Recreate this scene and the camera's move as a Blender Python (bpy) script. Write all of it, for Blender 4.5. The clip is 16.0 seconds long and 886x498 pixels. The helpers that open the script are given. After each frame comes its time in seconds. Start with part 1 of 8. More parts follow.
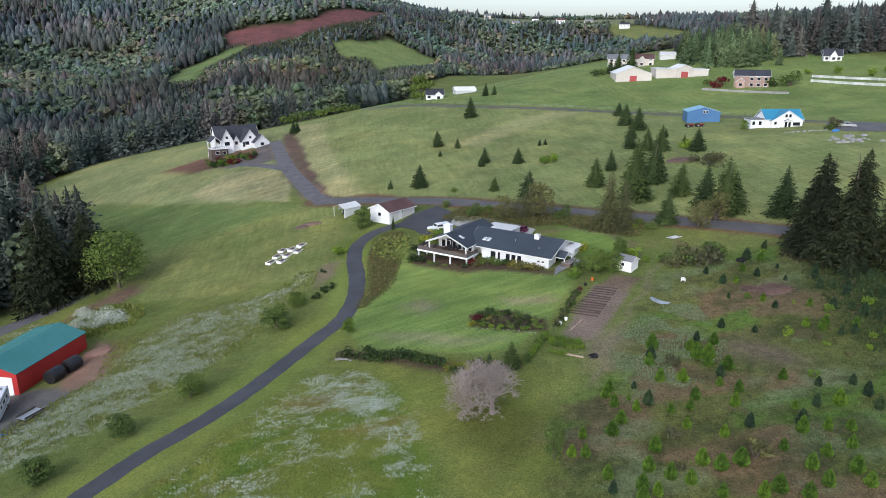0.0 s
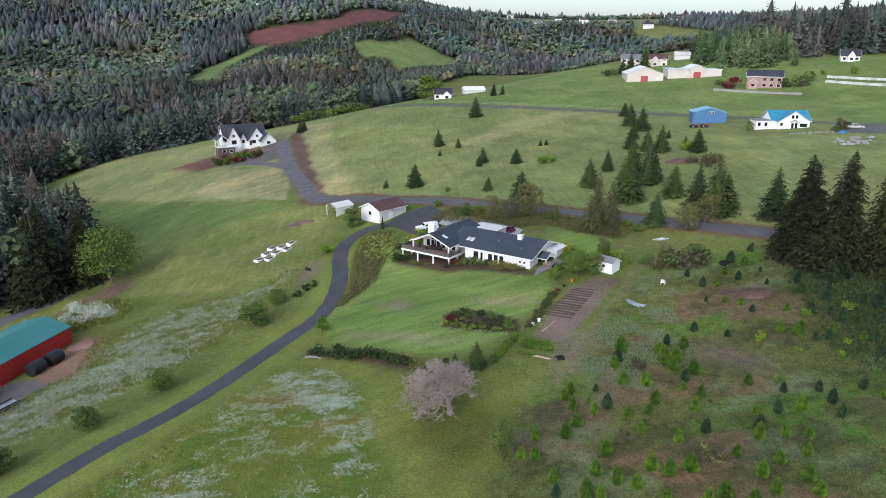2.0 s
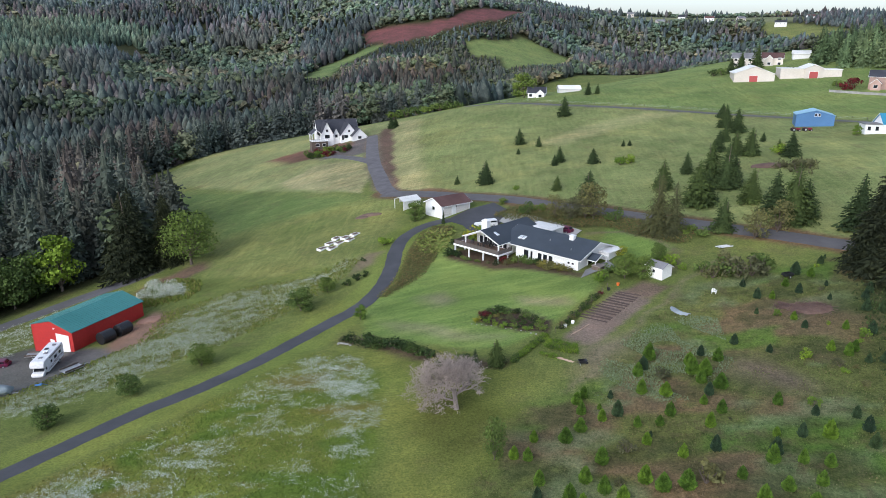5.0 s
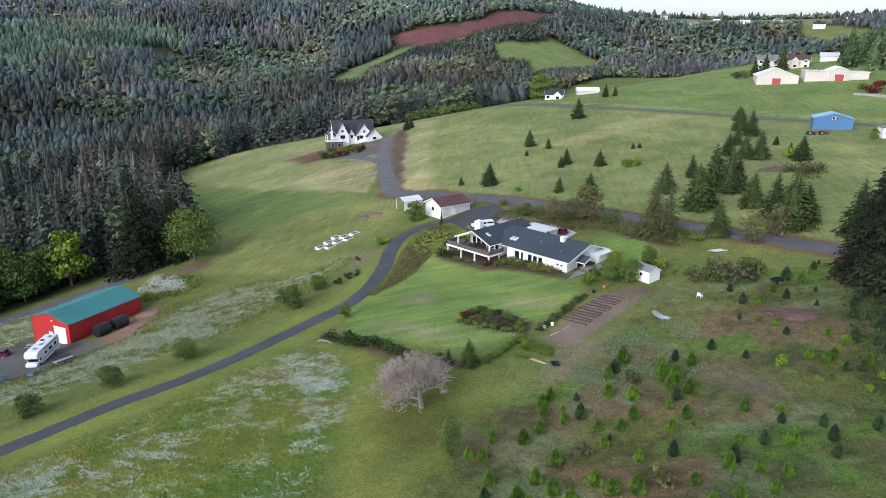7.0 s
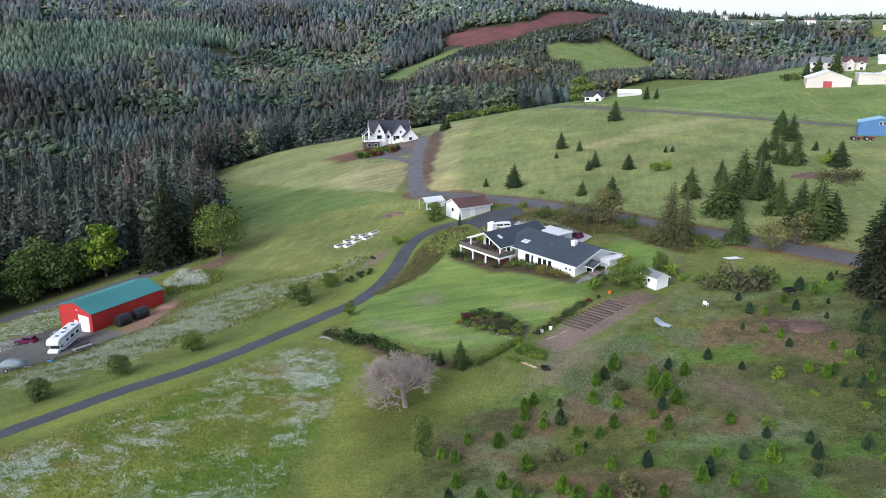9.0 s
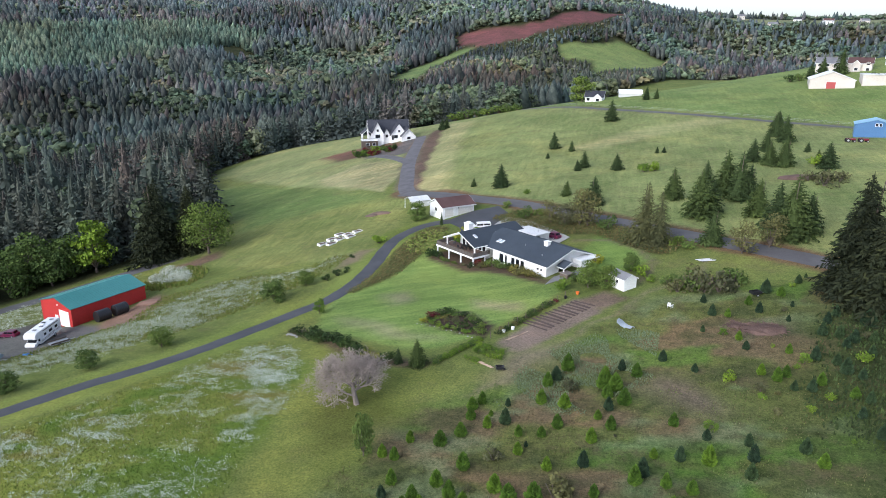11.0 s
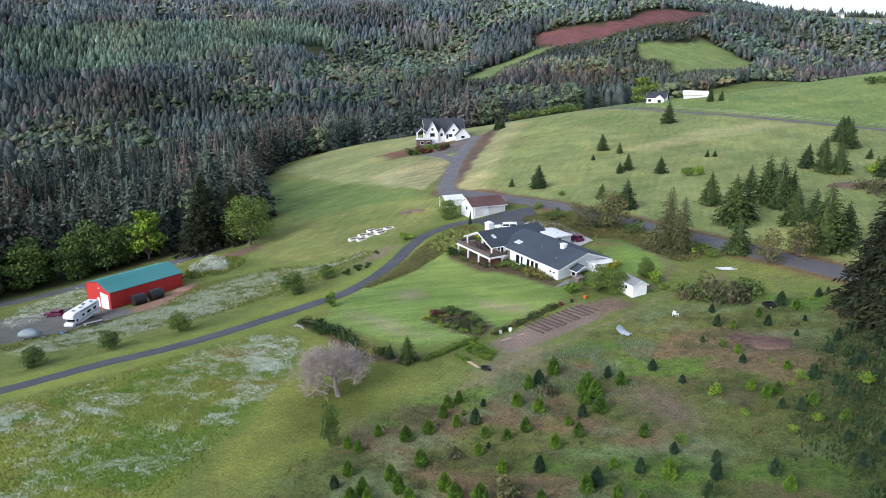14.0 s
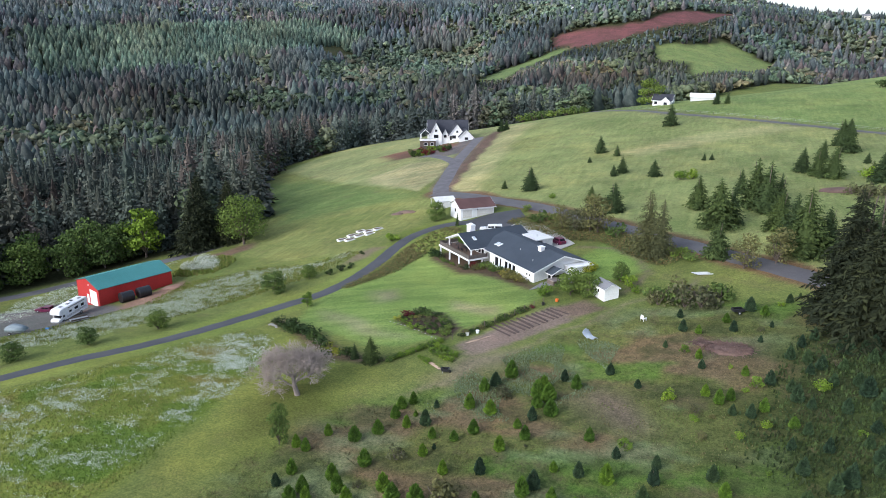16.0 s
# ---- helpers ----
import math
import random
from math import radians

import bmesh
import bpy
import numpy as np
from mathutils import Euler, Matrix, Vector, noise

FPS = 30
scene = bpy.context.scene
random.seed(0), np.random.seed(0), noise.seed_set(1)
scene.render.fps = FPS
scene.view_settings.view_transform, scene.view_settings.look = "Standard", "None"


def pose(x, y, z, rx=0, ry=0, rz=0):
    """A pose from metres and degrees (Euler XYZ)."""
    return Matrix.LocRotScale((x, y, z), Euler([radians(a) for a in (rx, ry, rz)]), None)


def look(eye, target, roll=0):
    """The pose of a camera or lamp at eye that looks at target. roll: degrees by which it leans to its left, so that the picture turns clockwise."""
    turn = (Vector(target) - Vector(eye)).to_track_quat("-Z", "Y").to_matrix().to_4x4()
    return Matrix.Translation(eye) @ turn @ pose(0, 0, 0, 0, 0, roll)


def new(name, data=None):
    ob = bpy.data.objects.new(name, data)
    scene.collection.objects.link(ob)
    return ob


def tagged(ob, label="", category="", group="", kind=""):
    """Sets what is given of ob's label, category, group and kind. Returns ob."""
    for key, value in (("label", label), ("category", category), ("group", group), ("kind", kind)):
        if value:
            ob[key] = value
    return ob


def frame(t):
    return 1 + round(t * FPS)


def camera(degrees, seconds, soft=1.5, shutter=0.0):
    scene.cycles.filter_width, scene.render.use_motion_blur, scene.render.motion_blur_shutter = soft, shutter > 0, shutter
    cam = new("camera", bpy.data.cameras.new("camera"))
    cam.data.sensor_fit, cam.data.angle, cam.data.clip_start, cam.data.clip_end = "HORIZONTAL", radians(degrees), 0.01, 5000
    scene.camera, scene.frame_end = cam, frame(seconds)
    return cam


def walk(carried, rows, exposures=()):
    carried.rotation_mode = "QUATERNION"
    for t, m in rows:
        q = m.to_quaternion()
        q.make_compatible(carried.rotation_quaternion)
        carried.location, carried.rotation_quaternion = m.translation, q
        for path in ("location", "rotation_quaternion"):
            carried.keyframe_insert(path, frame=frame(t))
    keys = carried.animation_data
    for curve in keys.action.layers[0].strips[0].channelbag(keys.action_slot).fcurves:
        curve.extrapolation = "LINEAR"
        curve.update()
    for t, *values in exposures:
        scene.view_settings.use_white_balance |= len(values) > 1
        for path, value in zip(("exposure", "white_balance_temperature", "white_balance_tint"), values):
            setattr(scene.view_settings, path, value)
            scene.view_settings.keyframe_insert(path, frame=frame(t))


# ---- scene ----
cam = camera(65.2, 16.0, soft=0.9)
METRES, EYE, TILT, LEAN, TURN = 72.0, 50.4, -17.0, -0.3, 0.0
ROWS = [
    (0.0, 0.0, 0.0, 0.0, 0.0, 0.0, -0.0),
    (0.5, 0.0302, 0.0019, -0.0009, 0.03, -0.03, -0.02),
    (1.0, 0.0629, 0.0034, -0.0014, 0.16, -0.03, -0.08),
    (1.5, 0.0934, 0.0048, -0.0014, 0.58, -0.04, -0.19),
    (2.0, 0.1262, 0.0063, -0.0008, 1.99, -0.01, -0.64),
    (2.5, 0.1566, 0.0084, -0.0006, 3.95, -0.05, -1.21),
    (3.0, 0.1887, 0.0106, -0.0016, 5.6, -0.12, -1.71),
    (3.5, 0.2181, 0.0136, -0.0024, 7.01, -0.18, -2.13),
    (4.0, 0.2502, 0.0185, -0.0037, 9.12, -0.28, -2.72),
    (6.5, 0.4037, 0.0471, -0.0058, 12.58, -0.32, -3.78),
    (7.0, 0.4349, 0.0536, -0.004, 13.88, -0.35, -4.16),
    (7.5, 0.4645, 0.0612, -0.0024, 14.96, -0.42, -4.48),
    (8.0, 0.496, 0.0686, 0.0009, 16.01, -0.47, -4.8),
    (8.5, 0.5256, 0.0762, 0.004, 17.29, -0.55, -5.17),
    (9.0, 0.5569, 0.0839, 0.0069, 18.24, -0.65, -5.47),
    (9.5, 0.5864, 0.0915, 0.0096, 18.7, -0.68, -5.63),
    (12.0, 0.7344, 0.1375, 0.0251, 21.06, -1.05, -6.4),
    (12.5, 0.7613, 0.1474, 0.0278, 22.41, -1.22, -6.76),
    (13.0, 0.7909, 0.1585, 0.031, 24.17, -1.45, -7.22),
    (13.5, 0.8189, 0.17, 0.0345, 25.46, -1.63, -7.58),
    (14.0, 0.8488, 0.1827, 0.039, 26.16, -1.66, -7.81),
    (14.5, 0.8761, 0.1948, 0.0435, 26.49, -1.65, -7.92),
    (15.0, 0.9055, 0.2074, 0.0489, 26.77, -1.64, -8.03),
    (15.5, 0.9322, 0.2196, 0.053, 27.13, -1.7, -8.15),
    (16.0, 0.9608, 0.2331, 0.0582, 27.94, -1.83, -8.39),
]
walk(cam, [(t, pose(0, 0, EYE, TILT, LEAN, TURN) @ pose(METRES * x, METRES * y, METRES * z, 90 + pitch, roll, yaw)) for t, x, y, z, yaw, pitch, roll in ROWS],
     exposures=((0.0, 0.53, 6000, 11), (9.0, 0.80, 6000, 11), (16.0, 0.97, 6000, 11)))

# ---- world and light: a bright overcast evening, the sun low behind thin cloud ----
SUN_UP, SUN_TURN = 30.0, 205.0
world = bpy.data.worlds.new("evening_sky")
scene.world = world
world.use_nodes = True
wn = world.node_tree
sky = wn.nodes.new("ShaderNodeTexSky")
sky.sky_type = "NISHITA"
sky.sun_disc = False
sky.sun_elevation, sky.sun_rotation = radians(SUN_UP), radians(SUN_TURN)
sky.air_density, sky.dust_density, sky.ozone_density = 1.0, 2.0, 2.0
cloud = wn.nodes.new("ShaderNodeHueSaturation")
cloud.inputs["Saturation"].default_value = 0.6
wn.links.new(sky.outputs[0], cloud.inputs["Color"])
wn.links.new(cloud.outputs[0], wn.nodes["Background"].inputs[0])
wn.nodes["Background"].inputs[1].default_value = 0.15
lamp = bpy.data.lights.new("sun", "SUN")
lamp.energy, lamp.angle, lamp.color = 1.0, radians(40), (1.0, 0.99, 0.98)
sun = new("sun", lamp)
sun.matrix_world = look((0, 0, 0), (-math.sin(radians(SUN_TURN)), -math.cos(radians(SUN_TURN)), -math.tan(radians(SUN_UP))))


# ---- materials ----
def nodes_of(name):
    m = bpy.data.materials.new(name)
    m.use_nodes = True
    nt = m.node_tree
    return m, nt, nt.nodes["Principled BSDF"]


def noise_node(nt, scale, detail=4.0, coords="Object", rough=0.6):
    tc = nt.nodes.new("ShaderNodeTexCoord")
    n = nt.nodes.new("ShaderNodeTexNoise")
    n.inputs["Scale"].default_value, n.inputs["Detail"].default_value, n.inputs["Roughness"].default_value = scale, detail, rough
    nt.links.new(tc.outputs[coords], n.inputs["Vector"])
    return n


def ramp(nt, source, stops):
    r = nt.nodes.new("ShaderNodeValToRGB")
    while len(r.color_ramp.elements) < len(stops):
        r.color_ramp.elements.new(0.5)
    for e, (p, c) in zip(r.color_ramp.elements, stops):
        e.position, e.color = p, (*c, 1) if len(c) == 3 else c
    nt.links.new(source, r.inputs[0])
    return r


def blend(nt, a, b, fac, mode="MIX"):
    m = nt.nodes.new("ShaderNodeMix")
    m.data_type, m.blend_type = "RGBA", mode
    for value, slot in ((fac, 0), (a, 6), (b, 7)):
        if isinstance(value, (int, float)):
            m.inputs[slot].default_value = value
        elif isinstance(value, tuple):
            m.inputs[slot].default_value = (*value, 1)
        else:
            nt.links.new(value, m.inputs[slot])
    return m.outputs[2]


def bump(nt, bsdf, height, strength, distance=0.02):
    b = nt.nodes.new("ShaderNodeBump")
    b.inputs["Strength"].default_value, b.inputs["Distance"].default_value = strength, distance
    nt.links.new(height, b.inputs["Height"])
    nt.links.new(b.outputs[0], bsdf.inputs["Normal"])


def surface(name, c1, c2, scale=2.0, rough=0.75, metal=0.0, relief=0.3, vary=0.12):
    """A plain weathered surface: two tones at two scales, a fine relief, and a shift from piece to piece."""
    m, nt, b = nodes_of(name)
    big, fine = noise_node(nt, scale * 0.15), noise_node(nt, scale * 4.0, 6.0)
    col = ramp(nt, big.outputs[0], ((0.35, c1), (0.65, c2))).outputs[0]
    tone = ramp(nt, fine.outputs[0], ((0.3, (0.84, 0.84, 0.84)), (0.7, (1.12, 1.12, 1.12)))).outputs[0]
    col = blend(nt, col, tone, 0.7, "MULTIPLY")
    info = nt.nodes.new("ShaderNodeObjectInfo")
    shift = ramp(nt, info.outputs["Random"], ((0.0, (1 - vary,) * 3), (1.0, (1 + vary,) * 3))).outputs[0]
    col = blend(nt, col, shift, 1.0, "MULTIPLY")
    nt.links.new(col, b.inputs["Base Color"])
    b.inputs["Roughness"].default_value, b.inputs["Metallic"].default_value = rough, metal
    if relief:
        bump(nt, b, fine.outputs[0], relief)
    return m


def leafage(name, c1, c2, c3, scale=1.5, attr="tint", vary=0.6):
    """Foliage: the tone drifts from plant to plant and from clump to clump; some clumps are lighter."""
    m, nt, b = nodes_of(name)
    n = noise_node(nt, scale, 3.0)
    col = ramp(nt, n.outputs[0], ((0.3, c1), (0.55, c2), (0.75, c3))).outputs[0]
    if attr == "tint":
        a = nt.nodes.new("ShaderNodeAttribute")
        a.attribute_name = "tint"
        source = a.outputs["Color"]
    else:
        info = nt.nodes.new("ShaderNodeObjectInfo")
        source = ramp(nt, info.outputs["Random"], ((0.0, (0.68, 0.72, 0.8)), (0.5, (1.0, 1.0, 1.0)), (1.0, (1.3, 1.22, 0.95)))).outputs[0]
    col = blend(nt, col, source, 1.0, "MULTIPLY")
    geo = nt.nodes.new("ShaderNodeNewGeometry")
    col = blend(nt, col, ramp(nt, geo.outputs["Random Per Island"], ((0.0, (0.62, 0.66, 0.7)), (0.6, (1.0, 1.0, 1.0)), (1.0, (1.5, 1.42, 1.15)))).outputs[0], vary, "MULTIPLY")
    nt.links.new(col, b.inputs["Base Color"])
    b.inputs["Roughness"].default_value = 0.85
    b.inputs["Specular IOR Level"].default_value = 0.1
    return m


def glazing(name, color, rough=0.06):
    m, nt, b = nodes_of(name)
    n = noise_node(nt, 0.8, 2.0)
    nt.links.new(ramp(nt, n.outputs[0], ((0.3, color), (0.7, tuple(c * 1.6 for c in color)))).outputs[0], b.inputs["Base Color"])
    b.inputs["Roughness"].default_value = rough
    return m


M_WHITE = surface("white_siding", (0.80, 0.80, 0.79), (0.86, 0.86, 0.86), 1.0, 0.6, relief=0.1)
M_TRIM = surface("white_trim", (0.82, 0.82, 0.82), (0.87, 0.87, 0.87), 1.0, 0.5, relief=0.1)
M_SLATE = surface("blue_grey_shingle", (0.030, 0.040, 0.054), (0.042, 0.054, 0.070), 1.2, 0.8)
M_CHAR = surface("charcoal_shingle", (0.03, 0.032, 0.042), (0.05, 0.052, 0.065), 1.2, 0.85)
M_BROWNROOF = surface("brown_shingle", (0.085, 0.042, 0.038), (0.12, 0.062, 0.056), 1.2, 0.85)
M_GREYROOF = surface("grey_shingle", (0.16, 0.16, 0.17), (0.24, 0.24, 0.25), 1.2, 0.85)
M_RED = surface("red_metal_cladding", (0.40, 0.022, 0.022), (0.50, 0.035, 0.032), 0.6, 0.5, relief=0.05)
M_TEAL = surface("teal_metal_roof", (0.035, 0.17, 0.16), (0.055, 0.21, 0.20), 0.6, 0.4, relief=0.05)
M_BLUE = surface("blue_metal_cladding", (0.06, 0.16, 0.34), (0.08, 0.20, 0.40), 0.6, 0.5, relief=0.05)
M_BLUEROOF = surface("pale_blue_metal_roof", (0.16, 0.34, 0.50), (0.20, 0.42, 0.58), 0.6, 0.4, relief=0.05)
M_CYANROOF = surface("bright_blue_metal_roof", (0.03, 0.20, 0.33), (0.05, 0.26, 0.40), 0.6, 0.4, relief=0.05)
M_CREAM = surface("cream_cladding", (0.58, 0.52, 0.46), (0.68, 0.62, 0.56), 0.6, 0.6, relief=0.05)
M_WHITEROOF = surface("white_membrane_roof", (0.66, 0.66, 0.64), (0.78, 0.78, 0.77), 0.6, 0.6, relief=0.1)
M_BARNDOOR = surface("dull_red_door", (0.33, 0.05, 0.05), (0.42, 0.07, 0.07), 0.6, 0.6, relief=0.05)
M_BRICK = surface("pinkish_brick", (0.36, 0.24, 0.20), (0.44, 0.30, 0.26), 3.0, 0.85)
M_GLASS = glazing("dark_window_glass", (0.012, 0.014, 0.018))
M_DECK = surface("brown_decking", (0.16, 0.10, 0.075), (0.22, 0.15, 0.115), 2.0, 0.8)
M_DARKWOOD = surface("dark_weathered_wood", (0.07, 0.055, 0.045), (0.13, 0.10, 0.08), 2.0, 0.85)
M_DOOR = surface("cream_garage_door", (0.60, 0.57, 0.53), (0.68, 0.65, 0.61), 1.0, 0.55, relief=0.05)
M_METAL = surface("galvanised_metal", (0.45, 0.46, 0.47), (0.55, 0.56, 0.57), 1.0, 0.4, 0.7, 0.05)
M_BLACK = surface("black_plastic", (0.012, 0.012, 0.014), (0.022, 0.022, 0.025), 1.0, 0.45, relief=0.05)
M_RUBBER = surface("tyre_rubber", (0.015, 0.015, 0.015), (0.03, 0.03, 0.03), 2.0, 0.9)
M_BARK = surface("grey_brown_bark", (0.09, 0.07, 0.055), (0.17, 0.135, 0.11), 4.0, 0.95)
M_PALEBARK = surface("pale_grey_bark", (0.20, 0.165, 0.15), (0.32, 0.27, 0.25), 4.0, 0.95)
M_SOIL = surface("brown_garden_soil", (0.11, 0.072, 0.055), (0.17, 0.115, 0.09), 1.5, 0.95, relief=0.8)
M_DARKSOIL = surface("dark_turned_soil", (0.055, 0.038, 0.032), (0.085, 0.058, 0.048), 1.5, 0.95, relief=0.8)
M_STONE = surface("grey_field_stone", (0.22, 0.21, 0.20), (0.34, 0.33, 0.32), 2.0, 0.9)
M_CONCRETE = surface("pale_concrete", (0.36, 0.35, 0.33), (0.46, 0.45, 0.43), 1.0, 0.85)

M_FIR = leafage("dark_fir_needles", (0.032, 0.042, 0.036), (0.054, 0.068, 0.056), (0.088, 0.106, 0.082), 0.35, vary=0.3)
M_FIR_YOUNG = leafage("young_fir_needles", (0.058, 0.105, 0.018), (0.105, 0.185, 0.026), (0.175, 0.28, 0.038), 2.2, "object")
M_SPRUCE = leafage("blue_spruce_needles", (0.028, 0.050, 0.026), (0.048, 0.082, 0.042), (0.085, 0.135, 0.070), 2.2, "object")
M_FIR_ROAD = leafage("fir_needles", (0.032, 0.050, 0.021), (0.058, 0.086, 0.032), (0.105, 0.142, 0.050), 1.1, "object")
M_LEAF = leafage("broad_leaves", (0.068, 0.105, 0.030), (0.112, 0.162, 0.042), (0.165, 0.220, 0.060), 1.2, "object")
M_LEAF_FAR = leafage("far_broad_leaves", (0.046, 0.066, 0.040), (0.070, 0.096, 0.054), (0.100, 0.130, 0.068), 0.12, vary=0.3)
M_LEAF_LIME = leafage("lime_green_leaves", (0.085, 0.14, 0.022), (0.145, 0.225, 0.034), (0.215, 0.300, 0.050), 1.5, "object")
M_LEAF_OLIVE = leafage("olive_brown_leaves", (0.072, 0.076, 0.038), (0.115, 0.118, 0.058), (0.165, 0.162, 0.082), 1.0, "object")
M_FIR_OLD = leafage("old_fir_needles", (0.020, 0.026, 0.014), (0.040, 0.047, 0.024), (0.078, 0.082, 0.040), 0.5, "object", 0.9)
M_FIR_OLIVE = leafage("olive_needles", (0.055, 0.060, 0.030), (0.098, 0.104, 0.050), (0.155, 0.158, 0.075), 1.0, "object")
M_LEAF_BRONZE = leafage("bronze_green_leaves", (0.10, 0.10, 0.034), (0.17, 0.158, 0.052), (0.25, 0.215, 0.08), 1.6, "object")
M_LEAF_DARK = leafage("dark_shrub_leaves", (0.024, 0.042, 0.016), (0.042, 0.07, 0.024), (0.075, 0.11, 0.035), 1.5, "object")
M_LEAF_RED = leafage("dark_red_leaves", (0.06, 0.012, 0.016), (0.11, 0.02, 0.025), (0.17, 0.035, 0.04), 1.5, "object")
M_LEAF_YELLOW = leafage("yellow_green_leaves", (0.16, 0.17, 0.02), (0.26, 0.27, 0.03), (0.40, 0.38, 0.05), 1.5, "object")


# ---- building helpers ----
def mesh_of(name, bm, material, smooth=False):
    me = bpy.data.meshes.new(name)
    bm.to_mesh(me)
    bm.free()
    for one in material if isinstance(material, (list, tuple)) else (material,):
        me.materials.append(one)
    if smooth:
        for f in me.polygons:
            f.use_smooth = True
    return me


def part(name, bm, material, parent=None, label="", smooth=False):
    ob = new(name, mesh_of(name, bm, material, smooth))
    if parent:
        ob.parent = parent
    return tagged(ob, label)


def thing(name, x, y, z, turn, label, category, group="", kind=""):
    ob = new(name)
    ob.matrix_basis = pose(x, y, z, 0, 0, turn)
    return tagged(ob, label, category, group, kind)


def box(bm, x0, x1, y0, y1, z0, z1, m=None):
    vs = [bm.verts.new((x, y, z)) for z in (z0, z1) for y in (y0, y1) for x in (x0, x1)]
    for q in ((0, 2, 3, 1), (4, 5, 7, 6), (0, 1, 5, 4), (2, 6, 7, 3), (0, 4, 6, 2), (1, 3, 7, 5)):
        bm.faces.new([vs[i] for i in q])
    if m is not None:
        bmesh.ops.transform(bm, matrix=m, verts=vs)
    return vs


def boxes(*dims):
    bm = bmesh.new()
    for d in dims:
        box(bm, *d)
    return bm


def prism(bm, outline, axis, a, b):
    """An outline of (u, w) points drawn out from a to b along x or y; w is up."""
    at = (lambda u, w, t: (t, u, w)) if axis == "x" else (lambda u, w, t: (u, t, w))
    lo = [bm.verts.new(at(u, w, a)) for u, w in outline]
    hi = [bm.verts.new(at(u, w, b)) for u, w in outline]
    n = len(outline)
    bm.faces.new(lo)
    bm.faces.new(hi[::-1])
    for i in range(n):
        bm.faces.new((lo[i], hi[i], hi[(i + 1) % n], lo[(i + 1) % n]))
    bmesh.ops.recalc_face_normals(bm, faces=bm.faces)


def tube(bm, a, b, r0, r1, n=7):
    a, b = Vector(a), Vector(b)
    q = (b - a).to_track_quat("Z", "Y").to_matrix()
    rings = []
    for p, r in ((a, r0), (b, r1)):
        rings.append([bm.verts.new(p + q @ Vector((r * math.cos(6.2832 * i / n), r * math.sin(6.2832 * i / n), 0))) for i in range(n)])
    for i in range(n):
        bm.faces.new((rings[0][i], rings[0][(i + 1) % n], rings[1][(i + 1) % n], rings[1][i]))
    bm.faces.new(rings[0][::-1])
    bm.faces.new(rings[1])


# ---- the ground: long swells of a hillside, a wooded valley and the hills behind it ----
SWELL_NEAR = [2.1, 5.9, 5.3, -1.2, -1.2, -0.9, -0.8, -9.3, -2.5, -1.2, 1, -1.7, 1.7, -0.2, 6.6, -2.2, 1.9, -1.3, -3.9, 0.5, -0.8, -1.4, 2.5, 0.7, -0.6, 0.9, 0.4,
              -0.5, -4.1, -2.2, 7.5, -0.3, 5.6, 1.8, -1, -3.8]
SWELL_MID = [-1.4, 1.1, -0.3, 18, -10.5, -0.3, -17.5, -0.9, -7.8, 3.1, 31.6, -8.2, 23.1, 2.1, 25.1, -26, 3.3, 3, -4.5, -14.3, 16.6, 2.7, 9, 8.7, -45.5, -10.4,
              28.3, -9.7, -38.3, 12.2, 34.1, 17.5, 38.7, 2.9, -38.2, 13.7]
SWELL_FAR = [28.9, 69.4, -101.3, 36, -25.5, 11.6, -69.2, 25.5, -65.5, 2, 26.8, 25.9, -3.3, 65, -63.5, -44.8, -14.4, -1.1, 45.8, -71.6, 41.1, 23.9, 43.3, 1.7,
              102.7, -105.6, 63.8, -99.8, -73.1, 6.9]
LATTICES = (((-170, 68, 6), (60, 60, 6), 62.0, SWELL_NEAR), ((-600, 192, 6), (310, 192, 6), 168.0, SWELL_MID), ((-1700, 600, 6), (-120, 600, 5), 504.0, SWELL_FAR))


RIDGES = ((-670, 950, 110, 22), (-520, 540, 90, 10), (-270, 2040, 140, 40), (-560, 2040, 260, 42), (-900, 1900, 260, 25), (542, 1260, 230, -26), (771, 1140, 230, -26))


def ground_z(x, y):
    x, y = np.asarray(x, float), np.asarray(y, float)
    z = 45.3 + -1.2 * x / 100 + 5 * y / 100
    for (x0, dx, nx), (y0, dy, ny), s, heights in LATTICES:
        for k, h in enumerate(heights):
            z = z + h * np.exp(-((x - x0 - dx * (k % nx)) ** 2 + (y - y0 - dy * (k // nx)) ** 2) / (2 * s * s))
    for rx, ry, s, h in RIDGES:
        z = z + h * np.exp(-((x - rx) ** 2 + (y - ry) ** 2) / (2 * s * s))
    return z


def gz(x, y):
    return float(ground_z(x, y))


def wobble(x, y, s):
    """A cheap smooth noise of about -1 to 1, s metres across."""
    return (np.sin(x / s * 2.1 + 1.3 * np.sin(y / s * 1.7 + 0.5)) + np.sin(y / s * 2.3 + 1.1 * np.sin(x / s * 1.9 + 2.0)) + np.sin((x + y) / s * 3.1 + 4.0)) / 3


